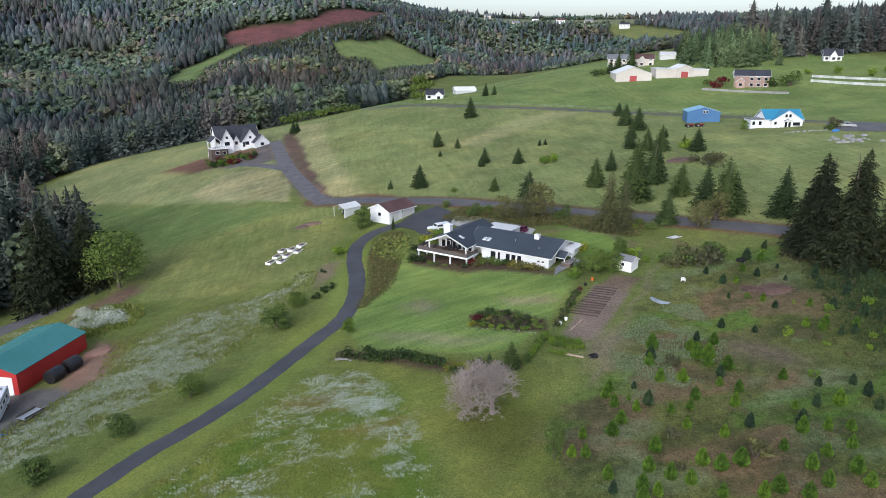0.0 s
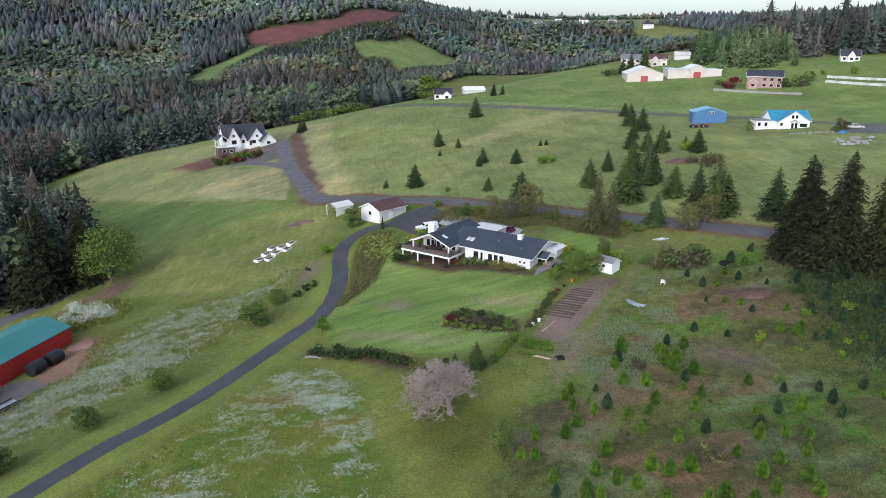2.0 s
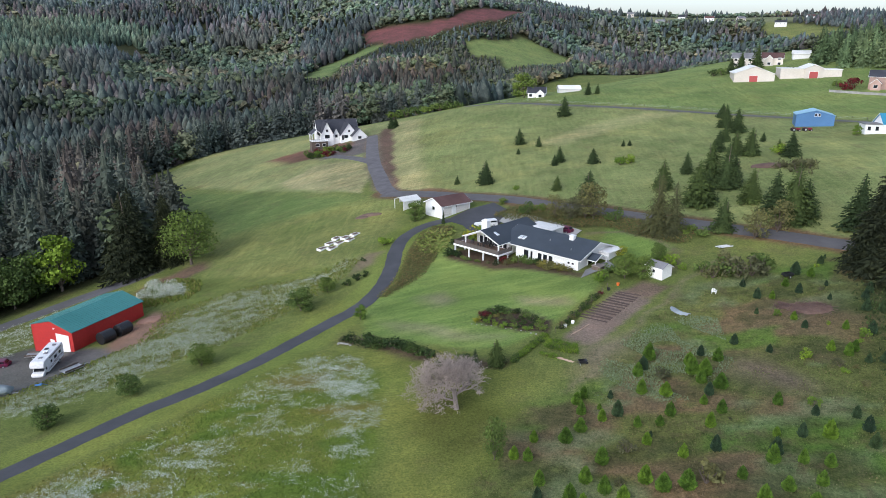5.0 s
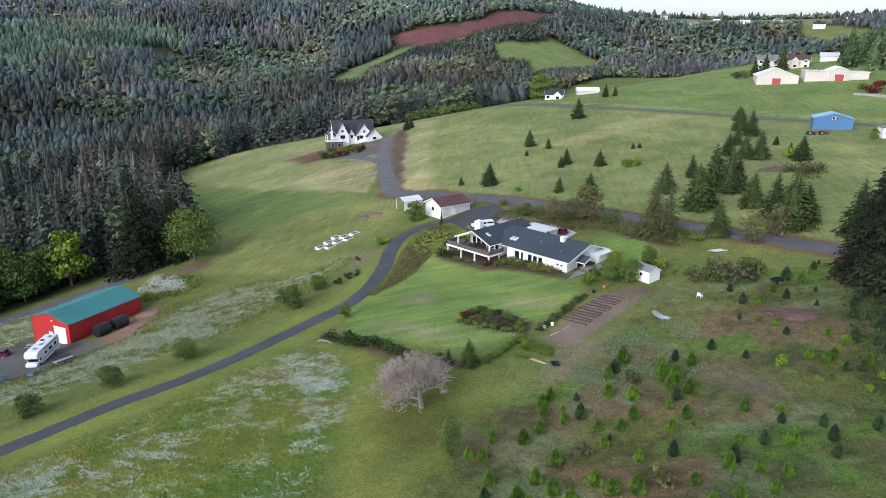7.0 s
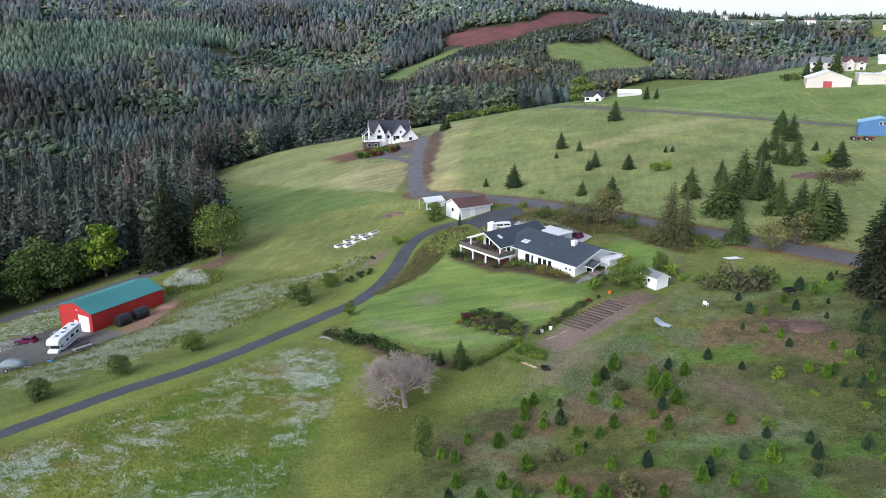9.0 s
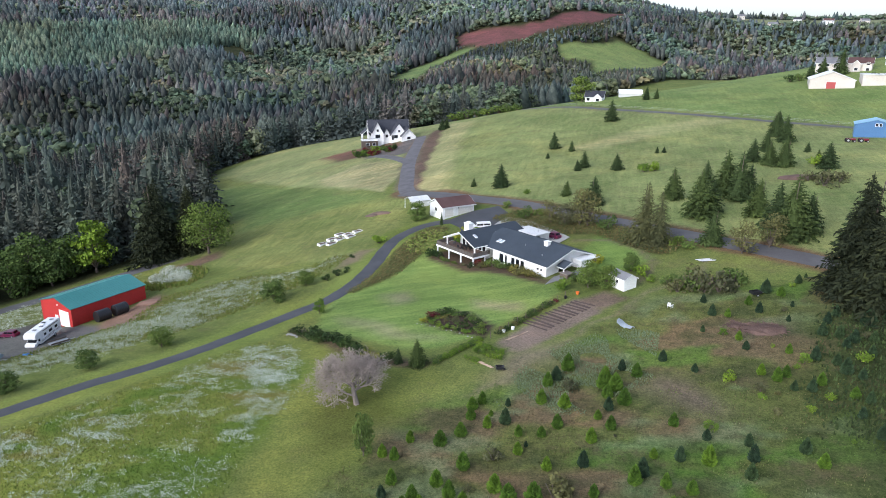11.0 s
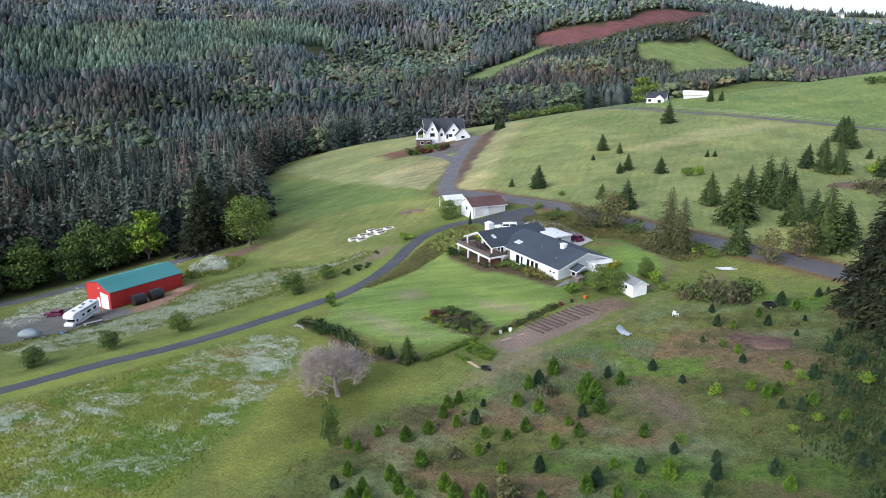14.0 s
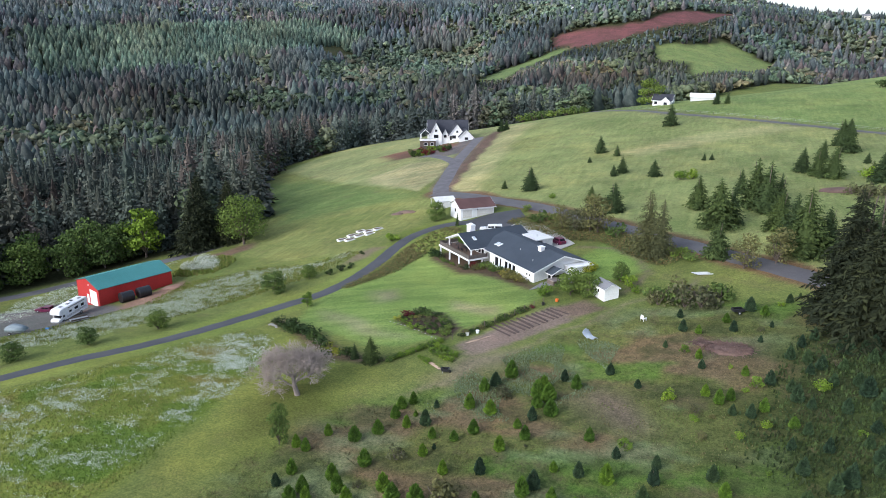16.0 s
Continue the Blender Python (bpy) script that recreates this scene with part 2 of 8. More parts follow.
def patches(x, y, s, seed):
    """Uneven patches of about -1 to 1, s metres across, at three scales."""
    out = 0.0
    for k in range(3):
        g = np.random.RandomState(seed + k).uniform(-1, 1, (97, 89))
        u, v = x / s * 2 ** k + 7.3 * k, y / s * 2 ** k + 3.1 * k
        i, j = np.floor(u).astype(int), np.floor(v).astype(int)
        fu, fv = u - i, v - j
        fu, fv = fu * fu * (3 - 2 * fu), fv * fv * (3 - 2 * fv)
        a, b = i % 97, j % 89
        c, d = (i + 1) % 97, (j + 1) % 89
        out = out + (g[a, b] * (1 - fu) * (1 - fv) + g[c, b] * fu * (1 - fv) + g[a, d] * (1 - fu) * fv + g[c, d] * fu * fv) * (1.0, 0.6, 0.4)[k]
    return out / 1.2


def edge_distance(poly, x, y):
    """How far inside the outline each place lies (minus: outside)."""
    inside = np.zeros(x.shape, bool)
    best = np.full(x.shape, 1e9)
    for (ax, ay), (bx, by) in zip(poly, poly[1:] + poly[:1]):
        ex, ey = bx - ax, by - ay
        t = np.clip(((x - ax) * ex + (y - ay) * ey) / (ex * ex + ey * ey + 1e-9), 0, 1)
        best = np.minimum(best, np.hypot(x - ax - t * ex, y - ay - t * ey))
        cross = (ay > y) != (by > y)
        with np.errstate(divide="ignore", invalid="ignore"):
            inside ^= cross & (x < (bx - ax) * (y - ay) / (by - ay + 1e-12) + ax)
    return np.where(inside, best, -best)


def way_distance(line, x, y):
    best = np.full(np.shape(x), 1e9)
    for (ax, ay), (bx, by) in zip(line, line[1:]):
        ex, ey = bx - ax, by - ay
        t = np.clip(((x - ax) * ex + (y - ay) * ey) / (ex * ex + ey * ey + 1e-9), 0, 1)
        best = np.minimum(best, np.hypot(x - ax - t * ex, y - ay - t * ey))
    return best


DRIVE = [(-62.0, 44.0), (-52.5, 60.5), (-46.0, 73.5), (-41.2, 83.3), (-36.2, 90.3), (-31.3, 98.8), (-26.6, 109.0), (-23.0, 116.9), (-19.4, 124.3), (-18.0, 134.0),
         (-18.8, 145.0), (-20.7, 155.5), (-21.0, 164.0), (-18.5, 170.8), (-14.5, 174.6), (-8.0, 176.5), (-2.0, 178.5)]
ROAD = [(-38.5, 206.8), (-30.0, 204.0), (-22.5, 201.4), (-10.2, 196.0), (1.5, 191.4), (12.2, 185.5), (24.3, 178.5), (32.5, 173.7), (40.4, 169.0), (48.0, 164.7), (56.5, 159.5),
        (64.6, 154.6), (73.0, 149.2), (86.0, 141.0), (110.0, 126.0), (140.0, 108.0)]
HILL_DRIVE = [(-36.0, 206.0), (-41.0, 215.0), (-47.0, 230.0), (-53.5, 246.0), (-60.0, 264.0), (-66.5, 284.0), (-72.0, 302.0), (-76.0, 314.0)]
HILL_SPUR = [(-56.0, 254.0), (-62.5, 262.0), (-71.0, 271.0), (-80.5, 279.0), (-88.0, 284.0)]
LANE = [(-42.0, 374.0), (-28.0, 362.0), (-11.7, 350.0), (4.7, 337.5), (18.0, 331.0), (36.0, 324.5), (55.0, 318.0), (78.0, 308.5), (100.0, 298.5), (122.0, 283.0), (138.3, 262.0),
        (150.0, 246.0), (158.0, 234.0), (160.0, 222.0)]
WOOD_TRACK = [(-135.0, 95.0), (-122.0, 116.0), (-115.5, 131.0), (-107.5, 145.5), (-98.5, 156.5), (-93.0, 163.0)]
GARDEN_TRACK = [(22.0, 92.0), (26.0, 99.5), (30.5, 108.0), (34.5, 117.0), (40.0, 128.0), (45.0, 136.0), (50.0, 143.0), (53.0, 150.0)]

# outlines of the fields and beds
LAWN = [(-18.3, 129.5), (-16.9, 117.5), (-13.5, 110.0), (-3.9, 107.5), (5.8, 104.5), (12.0, 106.0), (16.5, 111.0), (20.5, 118.0), (28.0, 134.0), (22.0, 139.0), (4.0, 146.0),
        (-6.0, 152.0), (-9.5, 164.0), (-13.5, 167.0), (-13.5, 160.0), (-9.8, 152.0), (-11.0, 140.0)]
BACK_LAWN = [(26.4, 152.5), (29.2, 164.8), (42.5, 151.1), (38.3, 144.0), (32.0, 142.5)]
UPPER_FIELD = [(-41.0, 209.0), (-20.0, 204.5), (2.0, 195.0), (26.0, 182.0), (50.0, 168.0), (80.0, 150.0), (130.0, 121.0), (165.0, 170.0), (160.0, 220.0), (132.0, 268.0),
               (100.0, 295.0), (55.0, 315.0), (18.0, 328.0), (-12.0, 347.0), (-44.0, 372.0), (-82.0, 365.0), (-72.0, 320.0), (-58.0, 270.0)]
HOUSE_FIELD = [(-47.0, 210.5), (-80.0, 228.0), (-112.0, 249.0), (-150.0, 275.0), (-186.0, 300.0), (-184.0, 362.0), (-128.0, 380.0), (-76.0, 368.0), (-67.0, 300.0), (-56.0, 255.0)]
HAY_PATCH = [(-47.5, 211.5), (-78.0, 230.0), (-92.0, 246.0), (-86.0, 268.0), (-76.0, 268.0), (-63.0, 258.0), (-52.0, 234.0)]
SIDE_FIELD = [(-24.0, 150.0), (-34.0, 150.0), (-50.0, 146.0), (-70.0, 152.0), (-84.0, 166.0), (-100.0, 192.0), (-138.0, 232.0), (-180.0, 282.0), (-186.0, 298.0), (-112.0, 247.0),
              (-46.0, 207.0), (-32.0, 203.0), (-28.0, 186.0), (-24.0, 170.0)]
FAR_PASTURE = [(-52.0, 384.0), (-20.0, 358.0), (20.0, 335.0), (80.0, 312.0), (130.0, 280.0), (165.0, 225.0), (260.0, 260.0), (240.0, 400.0), (150.0, 480.0), (70.0, 520.0), (0.0, 450.0), (-45.0, 420.0)]
FLOWER_BANK = [(-75.0, 84.0), (-60.0, 88.0), (-50.0, 101.0), (-42.0, 110.0), (-36.0, 121.0), (-31.0, 136.0), (-28.5, 151.0), (-32.0, 153.0), (-37.0, 142.0), (-52.0, 141.0), (-67.0, 131.0),
               (-62.0, 114.0), (-70.0, 98.0)]
FLOWER_MEADOW = [(-44.0, 60.0), (-34.0, 79.0), (-27.0, 95.0), (-20.0, 104.0), (-13.0, 101.0), (-7.0, 94.0), (-4.5, 87.0), (-2.0, 74.0), (2.0, 60.0), (2.0, 30.0), (-60.0, 30.0)]
TREE_FIELD = [(22.0, 92.0), (31.0, 105.0), (40.0, 126.0), (52.0, 136.0), (76.0, 142.0), (120.0, 110.0), (110.0, 30.0), (14.0, 30.0), (12.0, 66.0), (14.0, 82.0)]
BRAMBLE_BANK = [(-16.3, 128.0), (-15.0, 136.8), (-15.6, 145.1), (-17.4, 156.9), (-16.5, 166.0), (-13.9, 171.5), (-10.2, 170.0), (-9.2, 165.0), (-13.0, 160.0), (-9.9, 152.0), (-11.4, 138.1)]
SLOPE_BANK = [(0.0, 177.0), (8.0, 171.5), (21.0, 165.5), (28.0, 165.5), (44.0, 152.0), (48.0, 160.5), (36.0, 168.5), (20.0, 177.5), (6.0, 185.0)]
RED_SOIL = [(-122.0, 300.0), (-104.0, 284.0), (-92.0, 283.0), (-80.0, 282.0), (-72.0, 285.0), (-72.0, 300.0), (-92.0, 312.0), (-110.0, 308.0)]
RED_BANK = [(-36.5, 206.0), (-33.0, 206.0), (-40.0, 226.0), (-49.0, 256.0), (-61.0, 298.0), (-70.0, 330.0), (-76.0, 330.0), (-66.0, 292.0), (-55.0, 256.0), (-46.0, 228.0)]
HILL_YARD = [(-96.0, 286.0), (-86.0, 279.0), (-74.0, 276.0), (-64.0, 279.0), (-70.0, 300.0), (-76.0, 318.0), (-84.0, 312.0), (-80.0, 298.0), (-92.0, 291.0)]
GRAVEL_YARD = [(-112.0, 96.0), (-100.0, 108.0), (-92.0, 117.0), (-77.0, 112.5), (-66.0, 112.0), (-64.5, 108.0), (-63.0, 99.5), (-68.0, 95.0), (-74.0, 90.0), (-90.0, 82.0), (-112.0, 76.0)]
BARN_SKIRT = [(-66.0, 110.0), (-60.5, 112.0), (-62.0, 122.0), (-65.0, 130.0), (-72.0, 133.0), (-72.0, 126.0), (-70.0, 114.0)]
VEG_PLOT = [(20.6, 109.0), (25.6, 106.0), (35.8, 124.0), (30.5, 129.5)]
PLOT_END = [(31.0, 128.0), (35.5, 124.5), (39.5, 130.0), (35.0, 133.0)]
FLOWER_BED = [(4.9, 115.2), (6.1, 121.0), (12.6, 120.7), (18.6, 115.6), (18.4, 110.6), (12.2, 112.0)]
PLOUGHED = [(-333.0, 1086.0), (-287.0, 1101.0), (-229.0, 1112.0), (-196.0, 1147.0), (-192.0, 1190.0), (-169.0, 1256.0), (-146.0, 1308.0), (-139.0, 1290.0), (-103.0, 1444.0), (-129.0, 1205.0), (-172.0, 1119.0),
            (-199.0, 1066.0), (-208.0, 1034.0), (-255.0, 1004.0), (-305.0, 1032.0)]
VALLEY_MEADOW = [(-331.0, 905.0), (-315.0, 948.0), (-294.0, 1001.0), (-269.0, 1003.0), (-275.0, 979.0), (-289.0, 939.0), (-291.0, 871.0), (-270.0, 778.0), (-300.0, 760.0)]
HILL_CLEARING = [(-156.0, 1012.0), (-143.0, 1039.0), (-105.0, 1070.0), (-82.0, 1136.0), (-46.0, 1116.0), (-7.0, 1100.0), (-23.0, 991.0), (-54.0, 934.0), (-78.0, 876.0), (-95.0, 949.0), (-133.0, 943.0)]
SCRUB_CLEARING = [(344.0, 1524.0), (394.0, 1466.0), (453.0, 1351.0), (400.0, 1188.0), (344.0, 1312.0), (321.0, 1391.0)]
RIDGE_FIELD = [(60.0, 1560.0), (420.0, 1500.0), (440.0, 1640.0), (60.0, 1700.0)]

LOWER_LAWN = [(-15.0, 106.5), (-4.0, 101.5), (4.0, 97.5), (14.0, 98.0), (18.0, 92.0), (15.0, 80.0), (12.0, 66.0), (4.0, 64.0), (-1.0, 74.0), (-4.0, 87.0), (-7.0, 94.0), (-12.0, 101.0), (-19.0, 106.0)]
SHRUB_BORDER = [(-18.0, 109.5), (-12.0, 108.6), (-4.0, 105.6), (3.0, 102.0), (9.0, 101.0), (13.0, 101.0), (12.5, 98.6), (4.0, 97.6), (-3.0, 101.0), (-10.0, 105.0), (-17.5, 107.4)]
HOUSE_BORDER = [(-7.5, 150.2), (-6.0, 148.0), (5.0, 140.6), (9.0, 141.0), (14.0, 139.4), (22.5, 135.4), (24.5, 136.5), (10.0, 147.0), (-4.0, 154.0)]
BARE_STRIP = [(-27.0, 143.0), (-24.0, 148.0), (-24.5, 156.0), (-27.5, 156.0), (-28.5, 148.0)]
PALE_STRIP = [(-40.0, 211.0), (-24.0, 206.5), (-34.0, 240.0), (-48.0, 290.0), (-60.0, 345.0), (-74.0, 350.0), (-64.0, 300.0), (-50.0, 250.0)]
PALE_BAND = [(4.0, 262.0), (14.0, 258.0), (40.0, 290.0), (62.0, 312.0), (46.0, 312.0), (22.0, 290.0)]
LUSH_WEDGE = [(-170.0, 268.0), (-140.0, 264.0), (-100.0, 240.0), (-47.0, 206.0), (-52.0, 198.0), (-72.0, 190.0), (-84.0, 184.0), (-131.0, 226.0)]
OAK_SOIL = [(-88.4, 149.4), (-85.5, 158.0), (-78.6, 166.0), (-73.2, 159.9), (-77.6, 150.2), (-80.4, 139.1)]
TRACK_SOIL = [(24.6, 104.9), (30.2, 110.0), (32.0, 106.6), (26.1, 97.0), (23.8, 96.5)]
BARE_TREES = [(44.4, 99.0), (46.0, 103.5), (51.0, 102.0), (56.0, 96.1), (53.4, 91.9), (48.0, 94.8)]
BARE_HEAP = [(55.0, 118.0), (58.0, 122.5), (65.0, 121.5), (66.0, 117.0), (60.0, 115.5)]
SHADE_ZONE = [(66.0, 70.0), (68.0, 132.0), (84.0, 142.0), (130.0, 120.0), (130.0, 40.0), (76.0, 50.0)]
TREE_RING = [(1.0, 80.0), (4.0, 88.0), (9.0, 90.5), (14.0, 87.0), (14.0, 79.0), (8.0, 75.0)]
DRY_LAWN_A = [(-12.5, 116.0), (-0.1, 113.7), (10.5, 108.3), (0.8, 108.6), (-9.1, 112.3)]
DRY_LAWN_B = [(10.9, 126.8), (19.7, 126.3), (21.9, 123.2), (12.7, 122.8)]
DRY_LAWN_C = [(-8.5, 127.5), (-4.2, 129.5), (-1.0, 126.0), (-3.9, 122.5)]
GROUND_TONES = (
    # outline, colour, softness of the edge, mowing lines, weeds
    (FAR_PASTURE, (0.172, 0.228, 0.078), 4.0, 0.1, 0.45),
    (UPPER_FIELD, (0.200, 0.232, 0.092), 2.0, 0.12, 0.45),
    (HOUSE_FIELD, (0.235, 0.255, 0.115), 1.5, 0.2, 0.45),
    (SIDE_FIELD, (0.182, 0.205, 0.070), 2.0, 0.15, 0.45),
    (LUSH_WEDGE, (0.135, 0.185, 0.062), 9.0, 0.3, 0.5),
    (HAY_PATCH, (0.300, 0.285, 0.155), 1.2, 0.7, 0.1),
    (PALE_STRIP, (0.310, 0.300, 0.150), 5.0, 0.5, 0.1),
    (PALE_BAND, (0.290, 0.290, 0.140), 5.0, 0.5, 0.1),
    (TREE_FIELD, (0.118, 0.136, 0.045), 4.0, 0.0, 0.9),
    (BARE_TREES, (0.140, 0.112, 0.082), 5.0, 0.0, 0.6),
    (BARE_HEAP, (0.130, 0.105, 0.078), 5.0, 0.0, 0.6),
    # below the tall firs: dark undergrowth and shade put into one ground colour
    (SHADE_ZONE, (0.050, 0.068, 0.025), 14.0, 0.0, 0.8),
    (FLOWER_MEADOW, (0.168, 0.200, 0.042), 3.0, 0.0, 0.3),
    (FLOWER_BANK, (0.200, 0.215, 0.100), 2.0, 0.0, 0.8),
    (LOWER_LAWN, (0.172, 0.195, 0.050), 4.0, 0.15, 0.35),
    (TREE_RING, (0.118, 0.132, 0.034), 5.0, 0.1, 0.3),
    (LAWN, (0.168, 0.240, 0.068), 0.8, 0.55, 0.0),
    (DRY_LAWN_A, (0.235, 0.245, 0.125), 3.0, 0.5, 0.1),
    (DRY_LAWN_B, (0.225, 0.225, 0.125), 2.5, 0.4, 0.1),
    (DRY_LAWN_C, (0.235, 0.230, 0.135), 3.0, 0.3, 0.1),
    (BACK_LAWN, (0.150, 0.225, 0.058), 0.8, 0.4, 0.0),
    (BRAMBLE_BANK, (0.094, 0.093, 0.047), 0.8, 0.0, 0.7),
    (SLOPE_BANK, (0.095, 0.105, 0.045), 1.5, 0.0, 0.7),
    (RED_SOIL, (0.150, 0.085, 0.066), 3.0, 0.0, 0.2),
    (RED_BANK, (0.135, 0.090, 0.072), 1.2, 0.0, 0.4),
    (HILL_YARD, (0.125, 0.115, 0.118), 2.5, 0.0, 0.3),
    (GRAVEL_YARD, (0.130, 0.125, 0.125), 1.5, 0.0, 0.1),
    (BARN_SKIRT, (0.230, 0.150, 0.115), 2.0, 0.0, 0.2),
    (VEG_PLOT, (0.205, 0.155, 0.132), 0.6, 0.0, 0.1),
    (PLOT_END, (0.200, 0.140, 0.115), 1.0, 0.0, 0.3),
    (FLOWER_BED, (0.065, 0.048, 0.038), 0.6, 0.0, 0.2),
    (PLOUGHED, (0.150, 0.066, 0.068), 4.0, 0.5, 0.0),
    (VALLEY_MEADOW, (0.148, 0.201, 0.079), 5.0, 0.2, 0.2),
    (HILL_CLEARING, (0.185, 0.235, 0.085), 8.0, 0.0, 0.9),
    (SCRUB_CLEARING, (0.180, 0.200, 0.070), 8.0, 0.0, 0.9),
    (RIDGE_FIELD, (0.185, 0.201, 0.114), 8.0, 0.0, 0.4),
    (SHRUB_BORDER, (0.110, 0.085, 0.060), 1.0, 0.0, 0.4),
    (HOUSE_BORDER, (0.095, 0.068, 0.050), 1.0, 0.0, 0.4),
    (OAK_SOIL, (0.150, 0.105, 0.078), 3.0, 0.0, 0.5),
    (TRACK_SOIL, (0.200, 0.165, 0.115), 5.0, 0.0, 0.5),
    (BARE_STRIP, (0.200, 0.155, 0.110), 2.0, 0.0, 0.5),
)
BACK_PATH = [(23.5, 161.0), (32.0, 161.5), (39.0, 155.5), (43.6, 148.4), (41.5, 143.0), (40.5, 136.0)]
HAYFIELDS = (FAR_PASTURE, UPPER_FIELD, HOUSE_FIELD, SIDE_FIELD, HAY_PATCH, PALE_STRIP, PALE_BAND)
WOOD_EDGE = [(-145.0, 60.0), (-131.0, 112.0), (-119.0, 140.0), (-108.0, 160.0), (-92.0, 170.0), (-104.0, 194.0), (-142.0, 234.0), (-184.0, 284.0), (-196.0, 312.0), (-190.0, 364.0),
             (-150.0, 386.0), (-110.0, 398.0), (-60.0, 420.0), (-48.0, 460.0), (-34.0, 620.0), (-30.0, 760.0), (10.0, 880.0), (120.0, 920.0), (190.0, 740.0), (205.0, 600.0), (152.0, 475.0), (140.0, 412.0), (160.0, 402.0), (185.0, 395.0), (199.0, 414.0), (240.0, 411.0),
             (300.0, 386.0), (450.0, 320.0), (700.0, 280.0),
             (2600.0, 600.0), (2600.0, 2600.0), (-2600.0, 2600.0), (-2600.0, -200.0)]


def lines_between(lo, hi, step, grow, far_lo, far_hi):
    mid = list(np.arange(lo, hi + 0.01, step))
    up, s = [], step
    while (up[-1] if up else hi) < far_hi:
        s = min(s * grow, 60.0)
        up.append((up[-1] if up else hi) + s)
    down, s = [], step
    while (down[-1] if down else lo) > far_lo:
        s = min(s * grow, 60.0)
        down.append((down[-1] if down else lo) - s)
    return np.array(down[::-1] + mid + up)


MOTTLE = {"rough": ((11, 9.0, 0.12, (0.175, 0.125, 0.078), 0.85), (21, 8.0, 0.18, (0.100, 0.180, 0.034), 0.8), (31, 7.0, 0.36, (0.172, 0.216, 0.115), 0.6), (41, 3.0, 0.25, (0.070, 0.080, 0.034), 0.65)),
          "meadow": ((51, 9.0, 0.20, (0.210, 0.170, 0.056), 0.6), (61, 7.0, 0.15, (0.105, 0.180, 0.028), 0.75))}


def mottled(colour, x, y, kind):
    """The colour with brown, lush, pale and dark patches drawn out along the slope."""
    out = np.array(colour, float)
    for seed, size, lo, to, most in MOTTLE[kind]:
        k = np.clip((patches(x * 0.55 + y * 0.2, y - x * 0.25, size, seed) - lo) / 0.25, 0, 1) * most
        out = out + (np.array(to) - out) * k[..., None]
    return out


def build_ground():
    xs = lines_between(-96.0, 84.0, 1.2, 1.04, -3200.0, 3200.0)
    ys = lines_between(52.0, 214.0, 1.2, 1.028, -600.0, 3800.0)
    gx, gy = np.meshgrid(xs, ys)
    gh = ground_z(gx, gy)
    far = np.hypot(gx, gy)
    gh = gh + np.clip((far - 1500) / 900, 0, 1) * 18 * wobble(gx, gy, 420.0)
    flat = np.clip((far - 2400) / 700, 0, 1)
    gh = gh * (1 - flat) + 70 * flat
    tone = np.empty((*gx.shape, 4))
    tone[...] = (0.140, 0.168, 0.050, 1)
    mow, weed, swath = np.zeros(gx.shape), np.full(gx.shape, 0.5), np.zeros(gx.shape)
    jx, jy = gx + 1.2 * wobble(gx, gy, 6.0), gy + 1.2 * wobble(gy, gx, 6.5)
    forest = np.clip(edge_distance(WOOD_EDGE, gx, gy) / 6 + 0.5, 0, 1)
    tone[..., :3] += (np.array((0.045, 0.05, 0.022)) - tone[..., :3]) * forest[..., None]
    verge = np.clip((6.5 - way_distance(DRIVE, jx, jy)) / 1.5, 0, 1)
    verge_at = [i for i, g in enumerate(GROUND_TONES) if g[0] is LAWN][0]
    for at, (outline, colour, soft, lines, weeds) in enumerate(GROUND_TONES):
        if at == verge_at:
            tone[..., :3] += (np.array((0.165, 0.205, 0.052)) - tone[..., :3]) * verge[..., None]
            weed *= 1 - 0.8 * verge
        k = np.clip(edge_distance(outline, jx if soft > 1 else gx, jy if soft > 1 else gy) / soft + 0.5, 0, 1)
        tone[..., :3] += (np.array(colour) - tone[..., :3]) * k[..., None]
        mow += (lines - mow) * k
        weed += (weeds - weed) * k
        swath += ((0.4 if outline in HAYFIELDS else 0.0) - swath) * k
    near = np.clip(1.2 - far / 900, 0, 1) * (1 - forest)
    tone[..., :3] *= (1 + 0.16 * near * patches(gx * 0.8 + gy * 0.4, gy - gx * 0.3, 16.0, 71) + 0.12 * near * patches(gx, gy, 4.0, 81))[..., None]
    for outline, kind in ((TREE_FIELD, "rough"), (FLOWER_MEADOW, "meadow")):
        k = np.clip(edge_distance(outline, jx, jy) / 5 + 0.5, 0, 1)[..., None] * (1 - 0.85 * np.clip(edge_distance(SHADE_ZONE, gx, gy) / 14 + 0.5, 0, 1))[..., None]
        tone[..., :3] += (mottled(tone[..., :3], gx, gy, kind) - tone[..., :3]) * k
    for line, width, colour in ((BACK_PATH, 1.1, (0.17, 0.13, 0.10)), (GARDEN_TRACK, 1.0, (0.21, 0.18, 0.12)), (WOOD_TRACK, 3.6, (0.15, 0.145, 0.14)), (LANE, 3.0, (0.15, 0.14, 0.10)), (ROAD, 5.3, (0.155, 0.088, 0.062)), (HILL_DRIVE, 4.0, (0.15, 0.12, 0.10))):
        k = np.clip((width - way_distance(line, jx, jy)) / 1.2, 0, 1) * 0.85
        tone[..., :3] += (np.array(colour) - tone[..., :3]) * k[..., None]
        mow *= 1 - k
    ny, nx = gx.shape
    verts = np.stack((gx, gy, gh), -1).reshape(-1, 3)
    i = (np.arange(ny - 1)[:, None] * nx + np.arange(nx - 1)[None]).reshape(-1)
    faces = np.stack((i, i + 1, i + nx + 1, i + nx), -1)
    me = bpy.data.meshes.new("ground")
